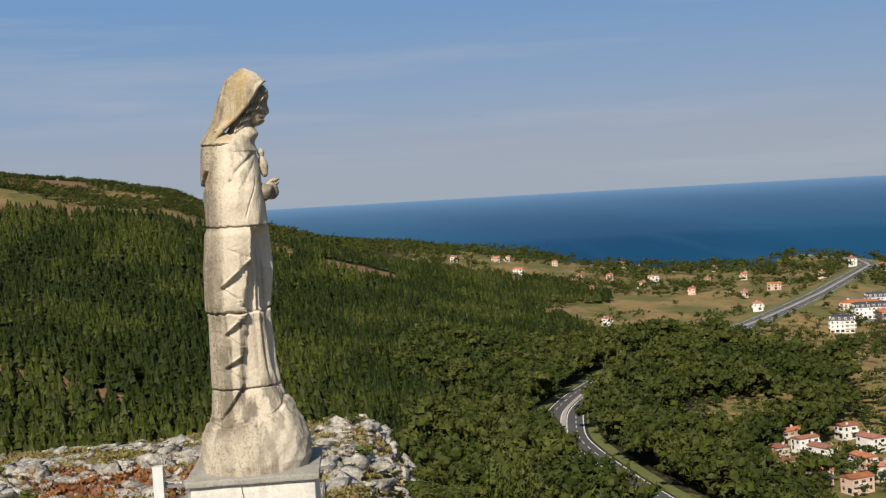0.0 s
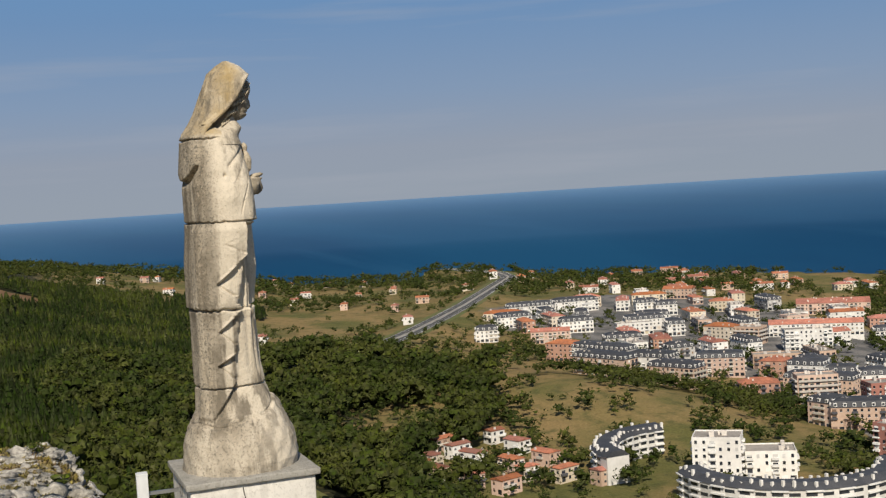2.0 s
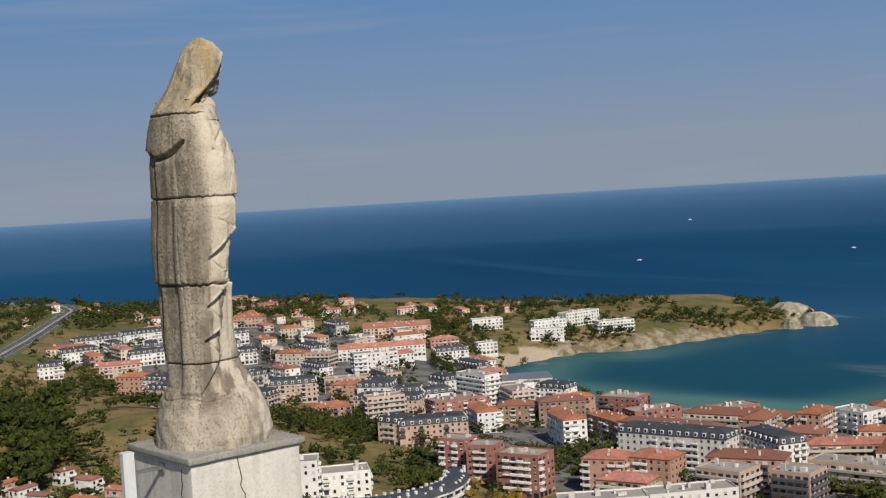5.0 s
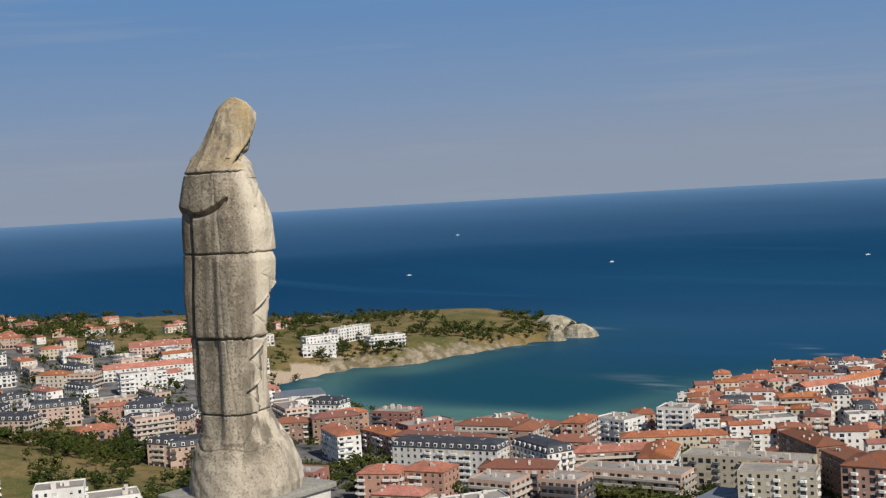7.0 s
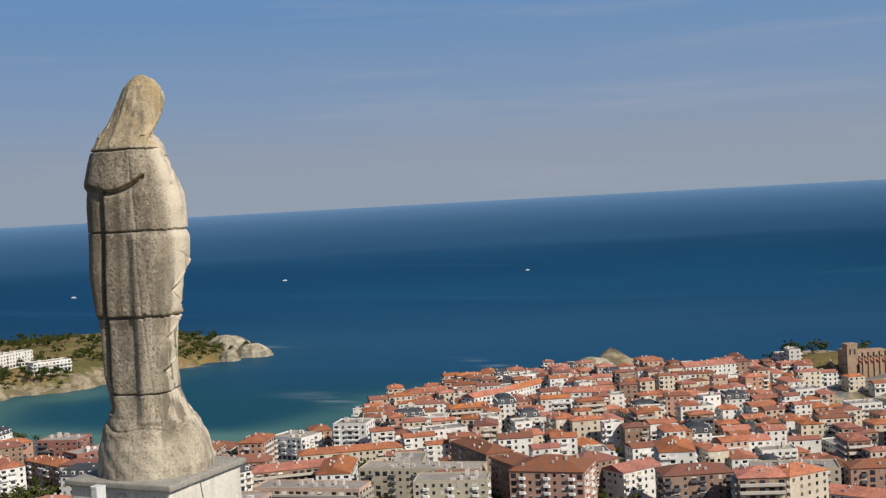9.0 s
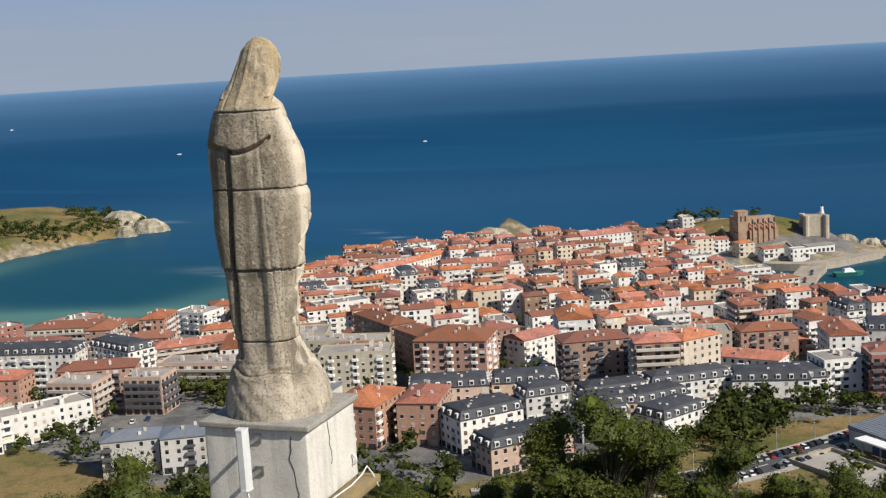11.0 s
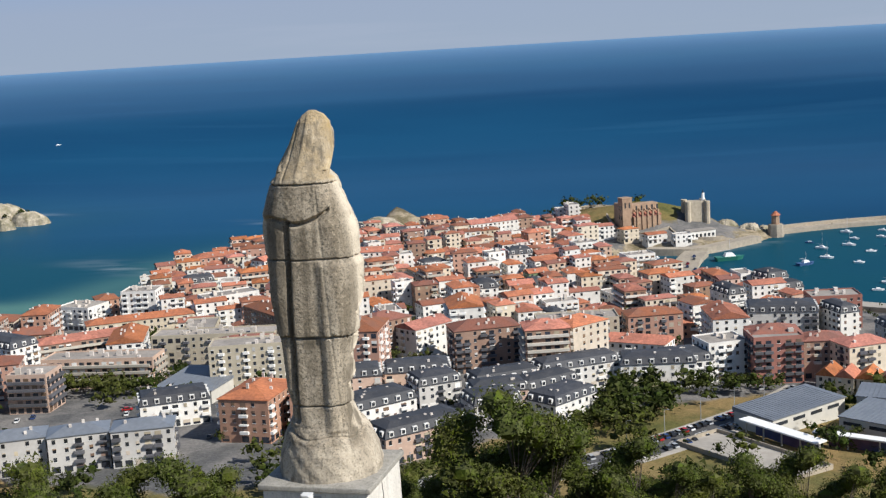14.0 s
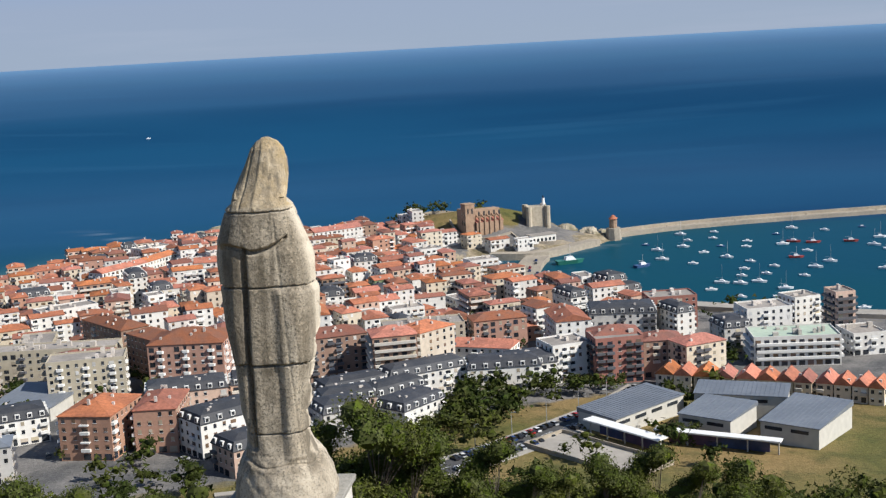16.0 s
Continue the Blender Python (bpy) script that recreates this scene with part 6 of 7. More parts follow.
def near_tree(name, seed, tall, label):
    """A broadleaf tree: tapered trunk, limbs, and a crown of many leaves in uneven clumps with gaps."""
    rnd = random.Random(seed)
    r = np.random.default_rng(seed)
    tree = tagged(new(name), label, "tree", "trees on the hillside")
    bm = bmesh.new()

    def limb(a, b, r0, r1):
        a, b = Vector(a), Vector(b)
        d = (b - a).normalized()
        u = d.orthogonal().normalized()
        w = d.cross(u)
        lo = [bm.verts.new(a + (u * math.cos(k * 1.047) + w * math.sin(k * 1.047)) * r0) for k in range(6)]
        hi = [bm.verts.new(b + (u * math.cos(k * 1.047) + w * math.sin(k * 1.047)) * r1) for k in range(6)]
        for k in range(6):
            bm.faces.new((lo[k], lo[(k + 1) % 6], hi[(k + 1) % 6], hi[k]))

    fork = (rnd.uniform(-0.2, 0.2), rnd.uniform(-0.2, 0.2), tall * 0.3)
    limb((0, 0, -0.6), fork, 0.26, 0.18)
    clumps = []
    for k in range(34):
        a, up = k * 2.4 + rnd.uniform(-0.3, 0.3), 0.17 + 0.80 * ((k * 0.618) % 1)
        out = tall * 0.31 * math.sin(0.35 + min(up, 0.9) * 2.6) ** 0.7 * rnd.uniform(0.55, 1.1)
        tip = (math.cos(a) * out, math.sin(a) * out, tall * up)
        limb(fork, tip, 0.05, 0.012)
        clumps.append((*tip, tall * rnd.uniform(0.11, 0.165)))
    me = bpy.data.meshes.new("trunk")
    bm.to_mesh(me)
    bm.free()
    me.materials.append(BARK)
    part("trunk", me, BARK, tree)
    out = []
    for x, y, z, s in clumps:
        n = 270
        nrm = r.normal(size=(n, 3))
        nrm[:, 2] = nrm[:, 2] * 0.7 + 0.25
        nrm /= np.linalg.norm(nrm, axis=1, keepdims=True)
        c = np.array([x, y, z]) + nrm * s * (0.35 + 0.85 * r.random((n, 1)) ** 0.6) * np.array([1.15, 1.15, 0.8])
        out.append(cards(r, c, nrm, 0.235, 0.1))
        lat, lon = np.meshgrid(np.linspace(-1.2, 1.5, 4), np.arange(6) * 1.047 + r.uniform(0, 6), indexing="ij")
        rad = s * 0.82 * r.uniform(0.7, 1.15, lat.shape)
        q = np.stack([np.cos(lat) * np.cos(lon) * rad, np.cos(lat) * np.sin(lon) * rad, np.sin(lat) * rad * 0.75], -1) + np.array([x, y, z])
        nx = np.roll(q, -1, axis=1)
        out.append(np.stack([q[:-1], nx[:-1], nx[1:], q[1:]], 2).reshape(-1, 4, 3))
    v = np.concatenate(out).reshape(-1, 3)
    part("crown", array_mesh("crown", v, np.arange(len(v)).reshape(-1, 4), LEAF_NEAR), LEAF_NEAR, tree)
    return tree


kinds = [near_tree("oak_tree", 40 + k, 7.0 + 0.7 * k, "green broadleaf tree with a full uneven crown on the slope") for k in range(4)]
kinds.append(near_tree("oak_tree", 51, 10.0, "tall thin broadleaf tree with loose foliage and dead twigs"))
rnd = random.Random(17)
first = set()
HERO = ((-28.6, 8), (-26.3, 7), (-24.3, 9), (-22.2, 9), (-20.7, 8.5), (-18.8, 7), (-31, 7.5), (-10.8, 5), (-8.4, 4.5), (-6.6, 9), (-4.9, 11), (-3.1, 9.5),
        (-1.6, 7), (0.9, 7.5), (2.6, 6), (4.4, 5), (6.3, 6.5), (8.6, 6.8), (10.4, 6), (13, 6), (-14.5, 5))
for az, tall in HERO:
    d = rnd.uniform(101, 108)
    x, y = 3.5 + d * math.sin(radians(az)), -12 + d * math.cos(radians(az))
    v = rnd.randrange(5)
    m = pose(x, y, ground(x, y) - 0.2, 0, 0, rnd.uniform(0, 360)) @ Matrix.Scale(1.12 * tall / (7.0 + 0.7 * v if v < 4 else 10.0), 4)
    if v in first:
        copy_thing(kinds[v], m)
    else:
        kinds[v].matrix_basis = pose(x, y, ground(x, y) - 0.2, 0, 0, 40 * v)
        first.add(v)
bx, by = 12 - 82 * math.sin(radians(76.3)), -0.5 + 82 * math.cos(radians(76.3))
for off, top_ in (((0, 0), 134.6), ((4.5, 5.5), 132.5), ((-6, -4), 131.5)):
    x, y = bx + off[0], by + off[1]
    copy_thing(kinds[1], pose(x, y, ground(x, y) - 0.3, 0, 0, 70 * off[0]) @ Matrix.Diagonal((1.15, 1.15, (top_ - ground(x, y)) / 8.2, 1)))
for k in range(30):
    az = rnd.uniform(-38, 20) if k < 21 else rnd.uniform(-79, -66)
    d = rnd.uniform(104, 130)
    if k >= 21:
        d = rnd.uniform(125, 175)
    x, y = d * math.sin(radians(az)), d * math.cos(radians(az))
    v = rnd.randrange(5)
    m = pose(x, y, ground(x, y), 0, 0, rnd.uniform(0, 360)) @ Matrix.Scale(rnd.uniform(0.75, 1.15) * (0.72 if az > 3 else 1.0), 4)
    if v in first:
        copy_thing(kinds[v], m)
    else:
        kinds[v].matrix_basis = m
        first.add(v)


def rocks(name, spots, sizes, seed, label):
    """Broken limestone: facetted lumps sunk in the ground, one mesh."""
    r = np.random.default_rng(seed)
    bm = bmesh.new()
    bmesh.ops.create_icosphere(bm, subdivisions=2, radius=1)
    for v in bm.verts:
        v.co *= 1 + 0.35 * noise.noise(v.co * 2.3)
    base = np.array([v.co[:] for v in bm.verts])
    tri = np.array([[v.index for v in f.verts] for f in bm.faces])
    bm.free()
    vs, fs = [], []
    z = height(spots[:, 0], spots[:, 1])
    for i, ((x, y), s) in enumerate(zip(spots, sizes)):
        q = base.copy()
        for _ in range(11):                      # cut flat faces
            n = r.normal(size=3)
            n /= np.linalg.norm(n)
            t = q @ n
            lim = r.uniform(0.22, 0.7)
            q -= np.clip(t - lim, 0, None)[:, None] * n
        q *= 1 + 0.15 * r.normal(size=(len(q), 1))
        q *= np.array([r.uniform(0.8, 1.5), r.uniform(0.6, 1.1), r.uniform(0.3, 0.65)]) * s
        a = r.uniform(0, 6.28)
        q = np.stack([q[:, 0] * math.cos(a) - q[:, 1] * math.sin(a) + x, q[:, 0] * math.sin(a) + q[:, 1] * math.cos(a) + y, q[:, 2] + z[i] + 0.12 * s], -1)
        vs.append(q)
        fs.append(tri + i * len(base))
    me = array_mesh(name, np.concatenate(vs), np.concatenate(fs), LIMESTONE)
    return tagged(new(name, me), label, "rocks", kind="stuff")


def tuft_template(seed, n=13):
    r = np.random.default_rng(seed)
    a = r.uniform(0, 6.28, n)
    nrm = np.stack([np.cos(a), np.sin(a), r.uniform(0.4, 1.4, n)], -1)
    nrm /= np.linalg.norm(nrm, axis=1, keepdims=True)
    return cards(r, nrm * np.array([0.5, 0.5, 0.4]) * r.uniform(0.2, 1.0, (n, 1)), nrm, 0.55)


def near_spots(rng, n, spur=1.0):
    a = spots_in(rng, n, (-30, 20), (44, 112), lambda x, y, r: r > 0)
    b = spots_in(rng, int(n * spur), (-104, -76), (34, 96), lambda x, y, r: r > 0)
    return np.concatenate([a, b])


sp = near_spots(rng, 1900, 1.6)
sp = sp[(ripple(sp[:, 0], sp[:, 1], 7, 1.0) + 0.4 * ripple(sp[:, 0], sp[:, 1], 2.2, 4.0)) > np.where(sp[:, 0] < -30, 0.12, 0.2)]
rocks("limestone_outcrops", sp, 0.2 + 0.8 * rng.random(len(sp)) ** 2.0, 5, "pale broken limestone rocks in the heath")
sp = near_spots(rng, 1100, 2.2)
sp = sp[(ripple(sp[:, 0], sp[:, 1], 5, 2.0) + 0.5 * ripple(sp[:, 0], sp[:, 1], 14, 2.0)) > np.where(sp[:, 0] < -30, 0.16, 0.22)]
rocks("limestone_boulders", sp, 0.45 + 0.95 * rng.random(len(sp)) ** 1.6, 6, "large pale limestone boulders on the hillside")
tufts = [tuft_template(k) for k in range(5)]
sp = near_spots(rng, 8200)
sp = sp[(sp[:, 0] > -30) | (rng.random(len(sp)) < 0.75)]
rust = (ripple(sp[:, 0], sp[:, 1], 11, 6.0) > np.where(sp[:, 0] > -30, 0.0, 0.35))
scattered("bracken", tufts, sp[rust], rng.uniform(0.25, 0.8, rust.sum()), BRACKEN, 8, "rust-coloured bracken on the hillside", "bracken")
scattered("heath_tufts", tufts, sp[~rust], rng.uniform(0.2, 0.6, (~rust).sum()), HEATH, 9, "dry grass and low heath tufts", "grass")
sp = near_spots(rng, 120, 0.1)
scattered("low_shrubs", fine, sp, rng.uniform(0.7, 1.7, len(sp)), LEAF_NEAR, 10, "low green shrubs among the rocks", "bushes", 1.5)


# ---------------------------------------------------------------- roads and cars
ASPHALT = material("asphalt", (0.065, 0.065, 0.068), 0.9, 0.15, 0.8, (0.085, 0.083, 0.08), 0.6)
PAINT = material("road_paint", (0.62, 0.62, 0.60), 0.8, 0.15, 0.8)
CONCRETE = material("pale_concrete", (0.36, 0.33, 0.29), 0.9, 0.15, 0.5, (0.28, 0.26, 0.23), 0.6)
QUAY = material("quay_stone", (0.36, 0.31, 0.24), 0.9, 0.2, 0.5, (0.25, 0.22, 0.18), 0.6, bump=0.3)
VERGE = material("grass_verge", (0.10, 0.12, 0.035), 0.95, 0.2, 0.4, (0.15, 0.13, 0.05), 0.6)


def dense(path, step=6.0):
    out = []
    for (ax, ay), (bx, by) in zip(path, path[1:]):
        n = max(1, int(math.hypot(bx - ax, by - ay) / step))
        out += [(ax + (bx - ax) * k / n, ay + (by - ay) * k / n) for k in range(n)]
    out.append(path[-1])
    for _ in range(12):
        out = [out[0]] + [((a[0] + 2 * b[0] + c[0]) / 4, (a[1] + 2 * b[1] + c[1]) / 4) for a, b, c in zip(out, out[1:], out[2:])] + [out[-1]]
    return out


def ribbon(path, left, right, level, lift, every=None, thick=0.3):
    """A strip along a path between two offsets, with thickness; every=(on, off) breaks it into dashes."""
    s = Solid()
    pts = []
    for i, (x, y) in enumerate(path):
        a, b = path[max(i - 1, 0)], path[min(i + 1, len(path) - 1)]
        n = math.hypot(b[0] - a[0], b[1] - a[1])
        nx, ny = (b[1] - a[1]) / n, -(b[0] - a[0]) / n
        z = level(x, y) + lift
        pts.append(((x + nx * left, y + ny * left, z), (x + nx * right, y + ny * right, z)))
    for i in range(len(pts) - 1):
        if every and i % (every[0] + every[1]) >= every[0]:
            continue
        (a, b), (c, d) = pts[i], pts[i + 1]
        top = [a, b, d, c]
        s.hull([(x, y, z - thick) for x, y, z in top], top)
    return s


mw = dense(MOTORWAY)


def mw_level(x, y):
    return float(road_level(beside(np.array([x]), np.array([y]), MOTORWAY)[1])[0])


motorway = tagged(part("motorway", ribbon(mw, -9.6, 9.6, mw_level, 0.25), ASPHALT), "grey dual carriageway curving through the woods", "road", kind="structure")
for off in (-9.0, -1.4, 1.4, 9.0):
    part("edge_line", ribbon(mw, off - 0.22, off + 0.22, mw_level, 0.262, thick=0.05), PAINT, motorway)
for off in (-5.6, 5.6):
    part("lane_dashes", ribbon(mw, off - 0.16, off + 0.16, mw_level, 0.262, (1, 1), 0.05), PAINT, motorway)
part("median", ribbon(mw, -1.0, 1.0, mw_level, 0.9, thick=0.8), CONCRETE, motorway)
for off in (-13, 13):
    part("verge", ribbon(mw, off - 2.4, off + 2.4, mw_level, 0.2), VERGE, motorway)

STREET = dense([(-70, 344), (-55, 347), (-30, 354), (-3, 367), (23, 393), (59, 433), (72, 450), (80, 466)])
street = tagged(part("street", ribbon(STREET, -6, 6, ground, 0.15), ASPHALT), "asphalt street lined with parked cars", "road", kind="structure")
for off in (-7.6, 7.6):
    part("kerb_walk", ribbon(STREET, off - 1.4, off + 1.4, ground, 0.30), CONCRETE, street)
part("centre_line", ribbon(STREET, -0.12, 0.12, ground, 0.162, (1, 1), 0.05), PAINT, street)

GLASSY = material("car_glass", (0.02, 0.022, 0.025), 0.08, 0.1, 2.0, spec=0.5)
TYRE = material("tyre_rubber", (0.02, 0.02, 0.02), 0.9)
CARS = [material("car_paint_" + n, c, 0.25, 0.03, 2.0, spec=0.5) for n, c in (("white", (0.7, 0.7, 0.7)), ("silver", (0.38, 0.39, 0.40)), ("black", (0.02, 0.02, 0.024)),
                                                                               ("red", (0.38, 0.02, 0.02)), ("blue", (0.03, 0.06, 0.17)), ("grey", (0.12, 0.125, 0.13)))]
CARW = ["white", "silver", "black", "red", "blue", "dark grey"]


def build_car(paint, word):
    car = tagged(new("car"), f"{word} parked car on the asphalt", "car", "parked cars")
    s = Solid()
    lo = [(-2.1, -0.85, 0.3), (2.1, -0.85, 0.3), (2.1, 0.85, 0.3), (-2.1, 0.85, 0.3)]
    hi = [(-2.05, -0.82, 0.85), (2.0, -0.82, 0.8), (2.0, 0.82, 0.8), (-2.05, 0.82, 0.85)]
    s.hull(lo, hi)
    s.hull([(-1.15, -0.66, 1.42), (0.55, -0.66, 1.42), (0.55, 0.66, 1.42), (-1.15, 0.66, 1.42)], [(-1.05, -0.6, 1.47), (0.45, -0.6, 1.47), (0.45, 0.6, 1.47), (-1.05, 0.6, 1.47)])
    part("body", s, paint, car)
    s = Solid()
    s.hull([(-1.85, -0.78, 0.85), (1.15, -0.78, 0.84), (1.15, 0.78, 0.84), (-1.85, 0.78, 0.85)], [(-1.15, -0.66, 1.415), (0.55, -0.66, 1.415), (0.55, 0.66, 1.415), (-1.15, 0.66, 1.415)])
    part("windows", s, GLASSY, car)
    for x in (-1.3, 1.3):
        for y in (-0.8, 0.8):
            s = Solid()
            ring = [(x + 0.32 * math.cos(k * 0.785), 0.32 + 0.32 * math.sin(k * 0.785)) for k in range(8)]
            s.hull([(a, y + 0.1, z) for a, z in ring], [(a, y - 0.1, z) for a, z in ring])
            part("wheel", s, TYRE, car)
    return car


models = [build_car(p, w) for p, w in zip(CARS, CARW)]
used = set()


def park(x, y, turn, k, lift=0.15):
    m = pose(x, y, ground(x, y) + lift, 0, 0, turn)
    if k in used:
        copy_thing(models[k], m)
    else:
        models[k].matrix_basis = m
        used.add(k)


rnd = random.Random(4)
for i in range(4, len(STREET) - 1):
    (ax, ay), (bx, by) = STREET[i], STREET[i + 1]
    n = math.hypot(bx - ax, by - ay)
    nx, ny = (by - ay) / n, -(bx - ax) / n
    a = math.degrees(math.atan2(by - ay, bx - ax))
    for off, skip in ((-4.6, 0.15), (4.6, 0.25)):
        for f in (0.0, 0.5):
            if rnd.random() > skip:
                park(ax + (bx - ax) * f + nx * off, ay + (by - ay) * f + ny * off, a + 75 + rnd.uniform(-4, 4), rnd.choice((0, 0, 1, 1, 2, 2, 3, 4, 5)))
for k in range(16):
    park(-64 + 3.0 * (k % 8), 340 + (k % 8) * 0.5 + 7 * (k // 8), 80, rnd.randrange(6), 0.2)
for k in range(18):
    x, y = rnd.uniform(-135, -75), rnd.uniform(418, 440)
    park(x, y, 20, rnd.randrange(6), 0.1)


# ---------------------------------------------------------------- halls and court
HALLWALL = material("hall_panels", (0.50, 0.48, 0.43), 0.8, 0.1, 0.4)
CANOPY = material("white_canopy", (0.75, 0.75, 0.73), 0.6, 0.05, 0.5)
BLUEPANEL = material("blue_panels", (0.05, 0.08, 0.18), 0.6, 0.3, 0.4, (0.2, 0.05, 0.05), 0.6)


def hall(name, x, y, w, d, turn, h, label, ridge=1.2):
    z = ground(x, y)
    b = tagged(new(name), label, "hall")
    b.matrix_world = pose(x, y, z, 0, 0, turn)
    placed.append((x, y, w / 2, d / 2, radians(turn)))
    s = Solid()
    s.box(0, 0, -4, w, d, h + 4)
    part("wall", s, HALLWALL, b)
    r = Solid()
    a, c = w / 2 + 0.4, d / 2 + 0.4
    r.hull([(-a, -c, h), (a, -c, h), (a, c, h), (-a, c, h)], [(-a, -c, h + 0.3), (a, -c, h + 0.3), (a, c, h + 0.3 + ridge), (-a, c, h + 0.3 + ridge)])
    part("roof", r, ROOF["metal"], b, "grey sheet-metal roof")
    for k in range(int(w / 1.6)):
        s = Solid()
        s.hull([(-a + 1.6 * k + 0.8, -c, h + 0.3), (-a + 1.6 * k + 0.9, -c, h + 0.3), (-a + 1.6 * k + 0.9, c, h + 0.3 + ridge), (-a + 1.6 * k + 0.8, c, h + 0.3 + ridge)],
               [(-a + 1.6 * k + 0.8, -c, h + 0.42), (-a + 1.6 * k + 0.9, -c, h + 0.42), (-a + 1.6 * k + 0.9, c, h + 0.42 + ridge), (-a + 1.6 * k + 0.8, c, h + 0.42 + ridge)])
        part("seam", s, ROOF["metal"], b)
    for k in range(max(1, int(w / 9))):
        s = Solid()
        s.box(-w / 2 + 4.5 + 9 * k, -d / 2, h - 2.4, 6, 0.2, 1.2)
        part("window", s, GLASS, b)
    return b


hall("sports_hall", 66, 419, 38, 17, 42, 6.5, "long hall with a grey sheet-metal roof")
hall("sports_hall", 93, 402, 19, 21, -38, 7.5, "pale hall with a grey sheet-metal roof")
hall("sports_hall", 121, 393, 20, 30, -38, 7.5, "large pale hall with a grey sheet-metal roof", 1.6)
hall("sports_hall", 106, 421, 32, 13, -20, 9, "narrow pale hall with a grey sheet-metal roof")
hall("market_hall", -161, 467, 26, 32, -10, 6, "flat grey hall with a sheet-metal roof")
hall("beach_hall", -560, 690, 44, 22, 48, 6, "long dark glass hall with a white curved roof edge")
for x, y, w, d, turn, z in ((59, 390, 34, 5, -52, 5.2), (88, 381, 42, 4, -28, 4.6)):
    c = tagged(new("canopy"), "long white flat entrance canopy on posts", "canopy")
    c.matrix_world = pose(x, y, ground(x, y), 0, 0, turn)
    s = Solid()
    s.box(0, 0, z, w, d, 0.5)
    part("slab", s, CANOPY, c)
    for k in range(5):
        s = Solid()
        s.box(-w / 2 + 1 + (w - 2) * k / 4, 0, -2, 0.4, 0.4, z + 2)
        part("post", s, HALLWALL, c)
    s = Solid()
    s.box(0, d / 2 - 0.3, 0, w * 0.8, 0.3, z - 1)
    part("screen", s, BLUEPANEL, c, "dark blue and red painted screen")
court = tagged(new("court"), "pale paved court with a low wall", "court")
court.matrix_world = pose(48, 378, ground(48, 378), 0, 0, -50)
s = Solid()
s.box(0, 0, -1.5, 48, 18, 2.0)
part("paving", s, CONCRETE, court)
for x, y, w, d in ((0, -9.2, 48.8, 0.4), (0, 9.2, 48.8, 0.4), (-24.2, 0, 0.4, 18), (24.2, 0, 0.4, 18)):
    s = Solid()
    s.box(x, y, -1.5, w, d, 3.2)
    part("low_wall", s, QUAY, court)


# ---------------------------------------------------------------- crescent flats
def crescent(x, y, radius, depth, a0, a1, floors, label):
    """A curved apartment block with ribbon windows, dark sloping roof and a row of chimneys."""
    z = ground(x, y)
    b = tagged(new("crescent_building"), label, "building", "crescent flats")
    b.matrix_world = pose(x, y, z)
    n = int((a1 - a0) / 2.6)
    h = floors * 3.0 + 0.5
    ang = [radians(a0 + (a1 - a0) * k / n) for k in range(n + 1)]

    def arc(profile, name, mat, k0=0, k1=None, kind=""):
        """One curved run with a four-cornered section: (radius, height) pairs."""
        s = Solid()
        run = ang[k0:(n if k1 is None else k1) + 1]
        for t in run:
            s.v += [(r * math.cos(t), r * math.sin(t), z_) for r, z_ in profile]
        for k in range(len(run) - 1):
            for i in range(4):
                a, c = 4 * k + i, 4 * k + (i + 1) % 4
                s.f.append((a, c, c + 4, a + 4))
                s.m.append(0)
        e = 4 * (len(run) - 1)
        s.f += [(3, 2, 1, 0), (e, e + 1, e + 2, e + 3)]
        s.m += [0, 0]
        return tagged(part(name, s, mat, b), kind=kind)

    def band(r0, r1, z0, z1):
        return ((r0, z0), (r1, z0), (r1, z1), (r0, z1))

    arc(band(radius, radius + depth, -5, h), "wall", WALL["white"])
    for f in range(floors):
        for k in range(0, n - 2, 3):
            arc(band(radius - 0.08, radius + depth + 0.08, f * 3.0 + 1.2, f * 3.0 + 2.5), "window", GLASS, k, k + 2)
        for k in range(0, n - 3, 6):
            arc(band(radius - 1.0, radius + depth + 1.0, f * 3.0 + 2.9, f * 3.0 + 3.5), "balcony", TRIM, k, k + 3)
    tagged(arc(((radius - 0.4, h), (radius + depth + 0.4, h), (radius + depth - 2.5, h + 2.4), (radius + 2.5, h + 2.4)), "roof", ROOF["slate"]), "dark sloping roof")
    top = Solid()
    rnd = random.Random(7)
    for k in range(0, n, 2):
        for r in (radius + rnd.uniform(1, 3), radius + depth - rnd.uniform(1, 3)):
            top.box(r * math.cos(ang[k]), r * math.sin(ang[k]), h + 0.4, 1.0, 1.0, rnd.choice((1.6, 2.4, 3.0)))
    tagged(part("chimneys", top, WALL["white"], b), kind="stuff")
    placed.append((x, y, radius + depth, radius + depth, 0))


crescent(-421, 344, 34, 11, 166, 266, 4, "pale curved apartment block with a row of white chimneys")
crescent(-371, 350, 34, 11, 247, 412, 4, "large pale curved apartment block with many white chimneys")


# ---------------------------------------------------------------- church, castle, mole and boats
MASONRY = material("church_stone", (0.36, 0.245, 0.165), 0.9, 0.25, 0.5, (0.22, 0.145, 0.10), 0.7, bump=0.3)
PALE = material("pale_castle_stone", (0.44, 0.38, 0.29), 0.9, 0.2, 0.6, (0.33, 0.28, 0.21), 0.6, bump=0.3)
church = tagged(new("church"), "old stone church with a massive tower and flying buttresses", "church")
church.matrix_world = pose(30, 893, ground(33, 893) - 1, 0, 0, 25) @ Matrix.Scale(0.83, 4)
s = Solid()
s.box(4, 0, -4, 26, 10, 22)
part("nave", s, MASONRY, church)
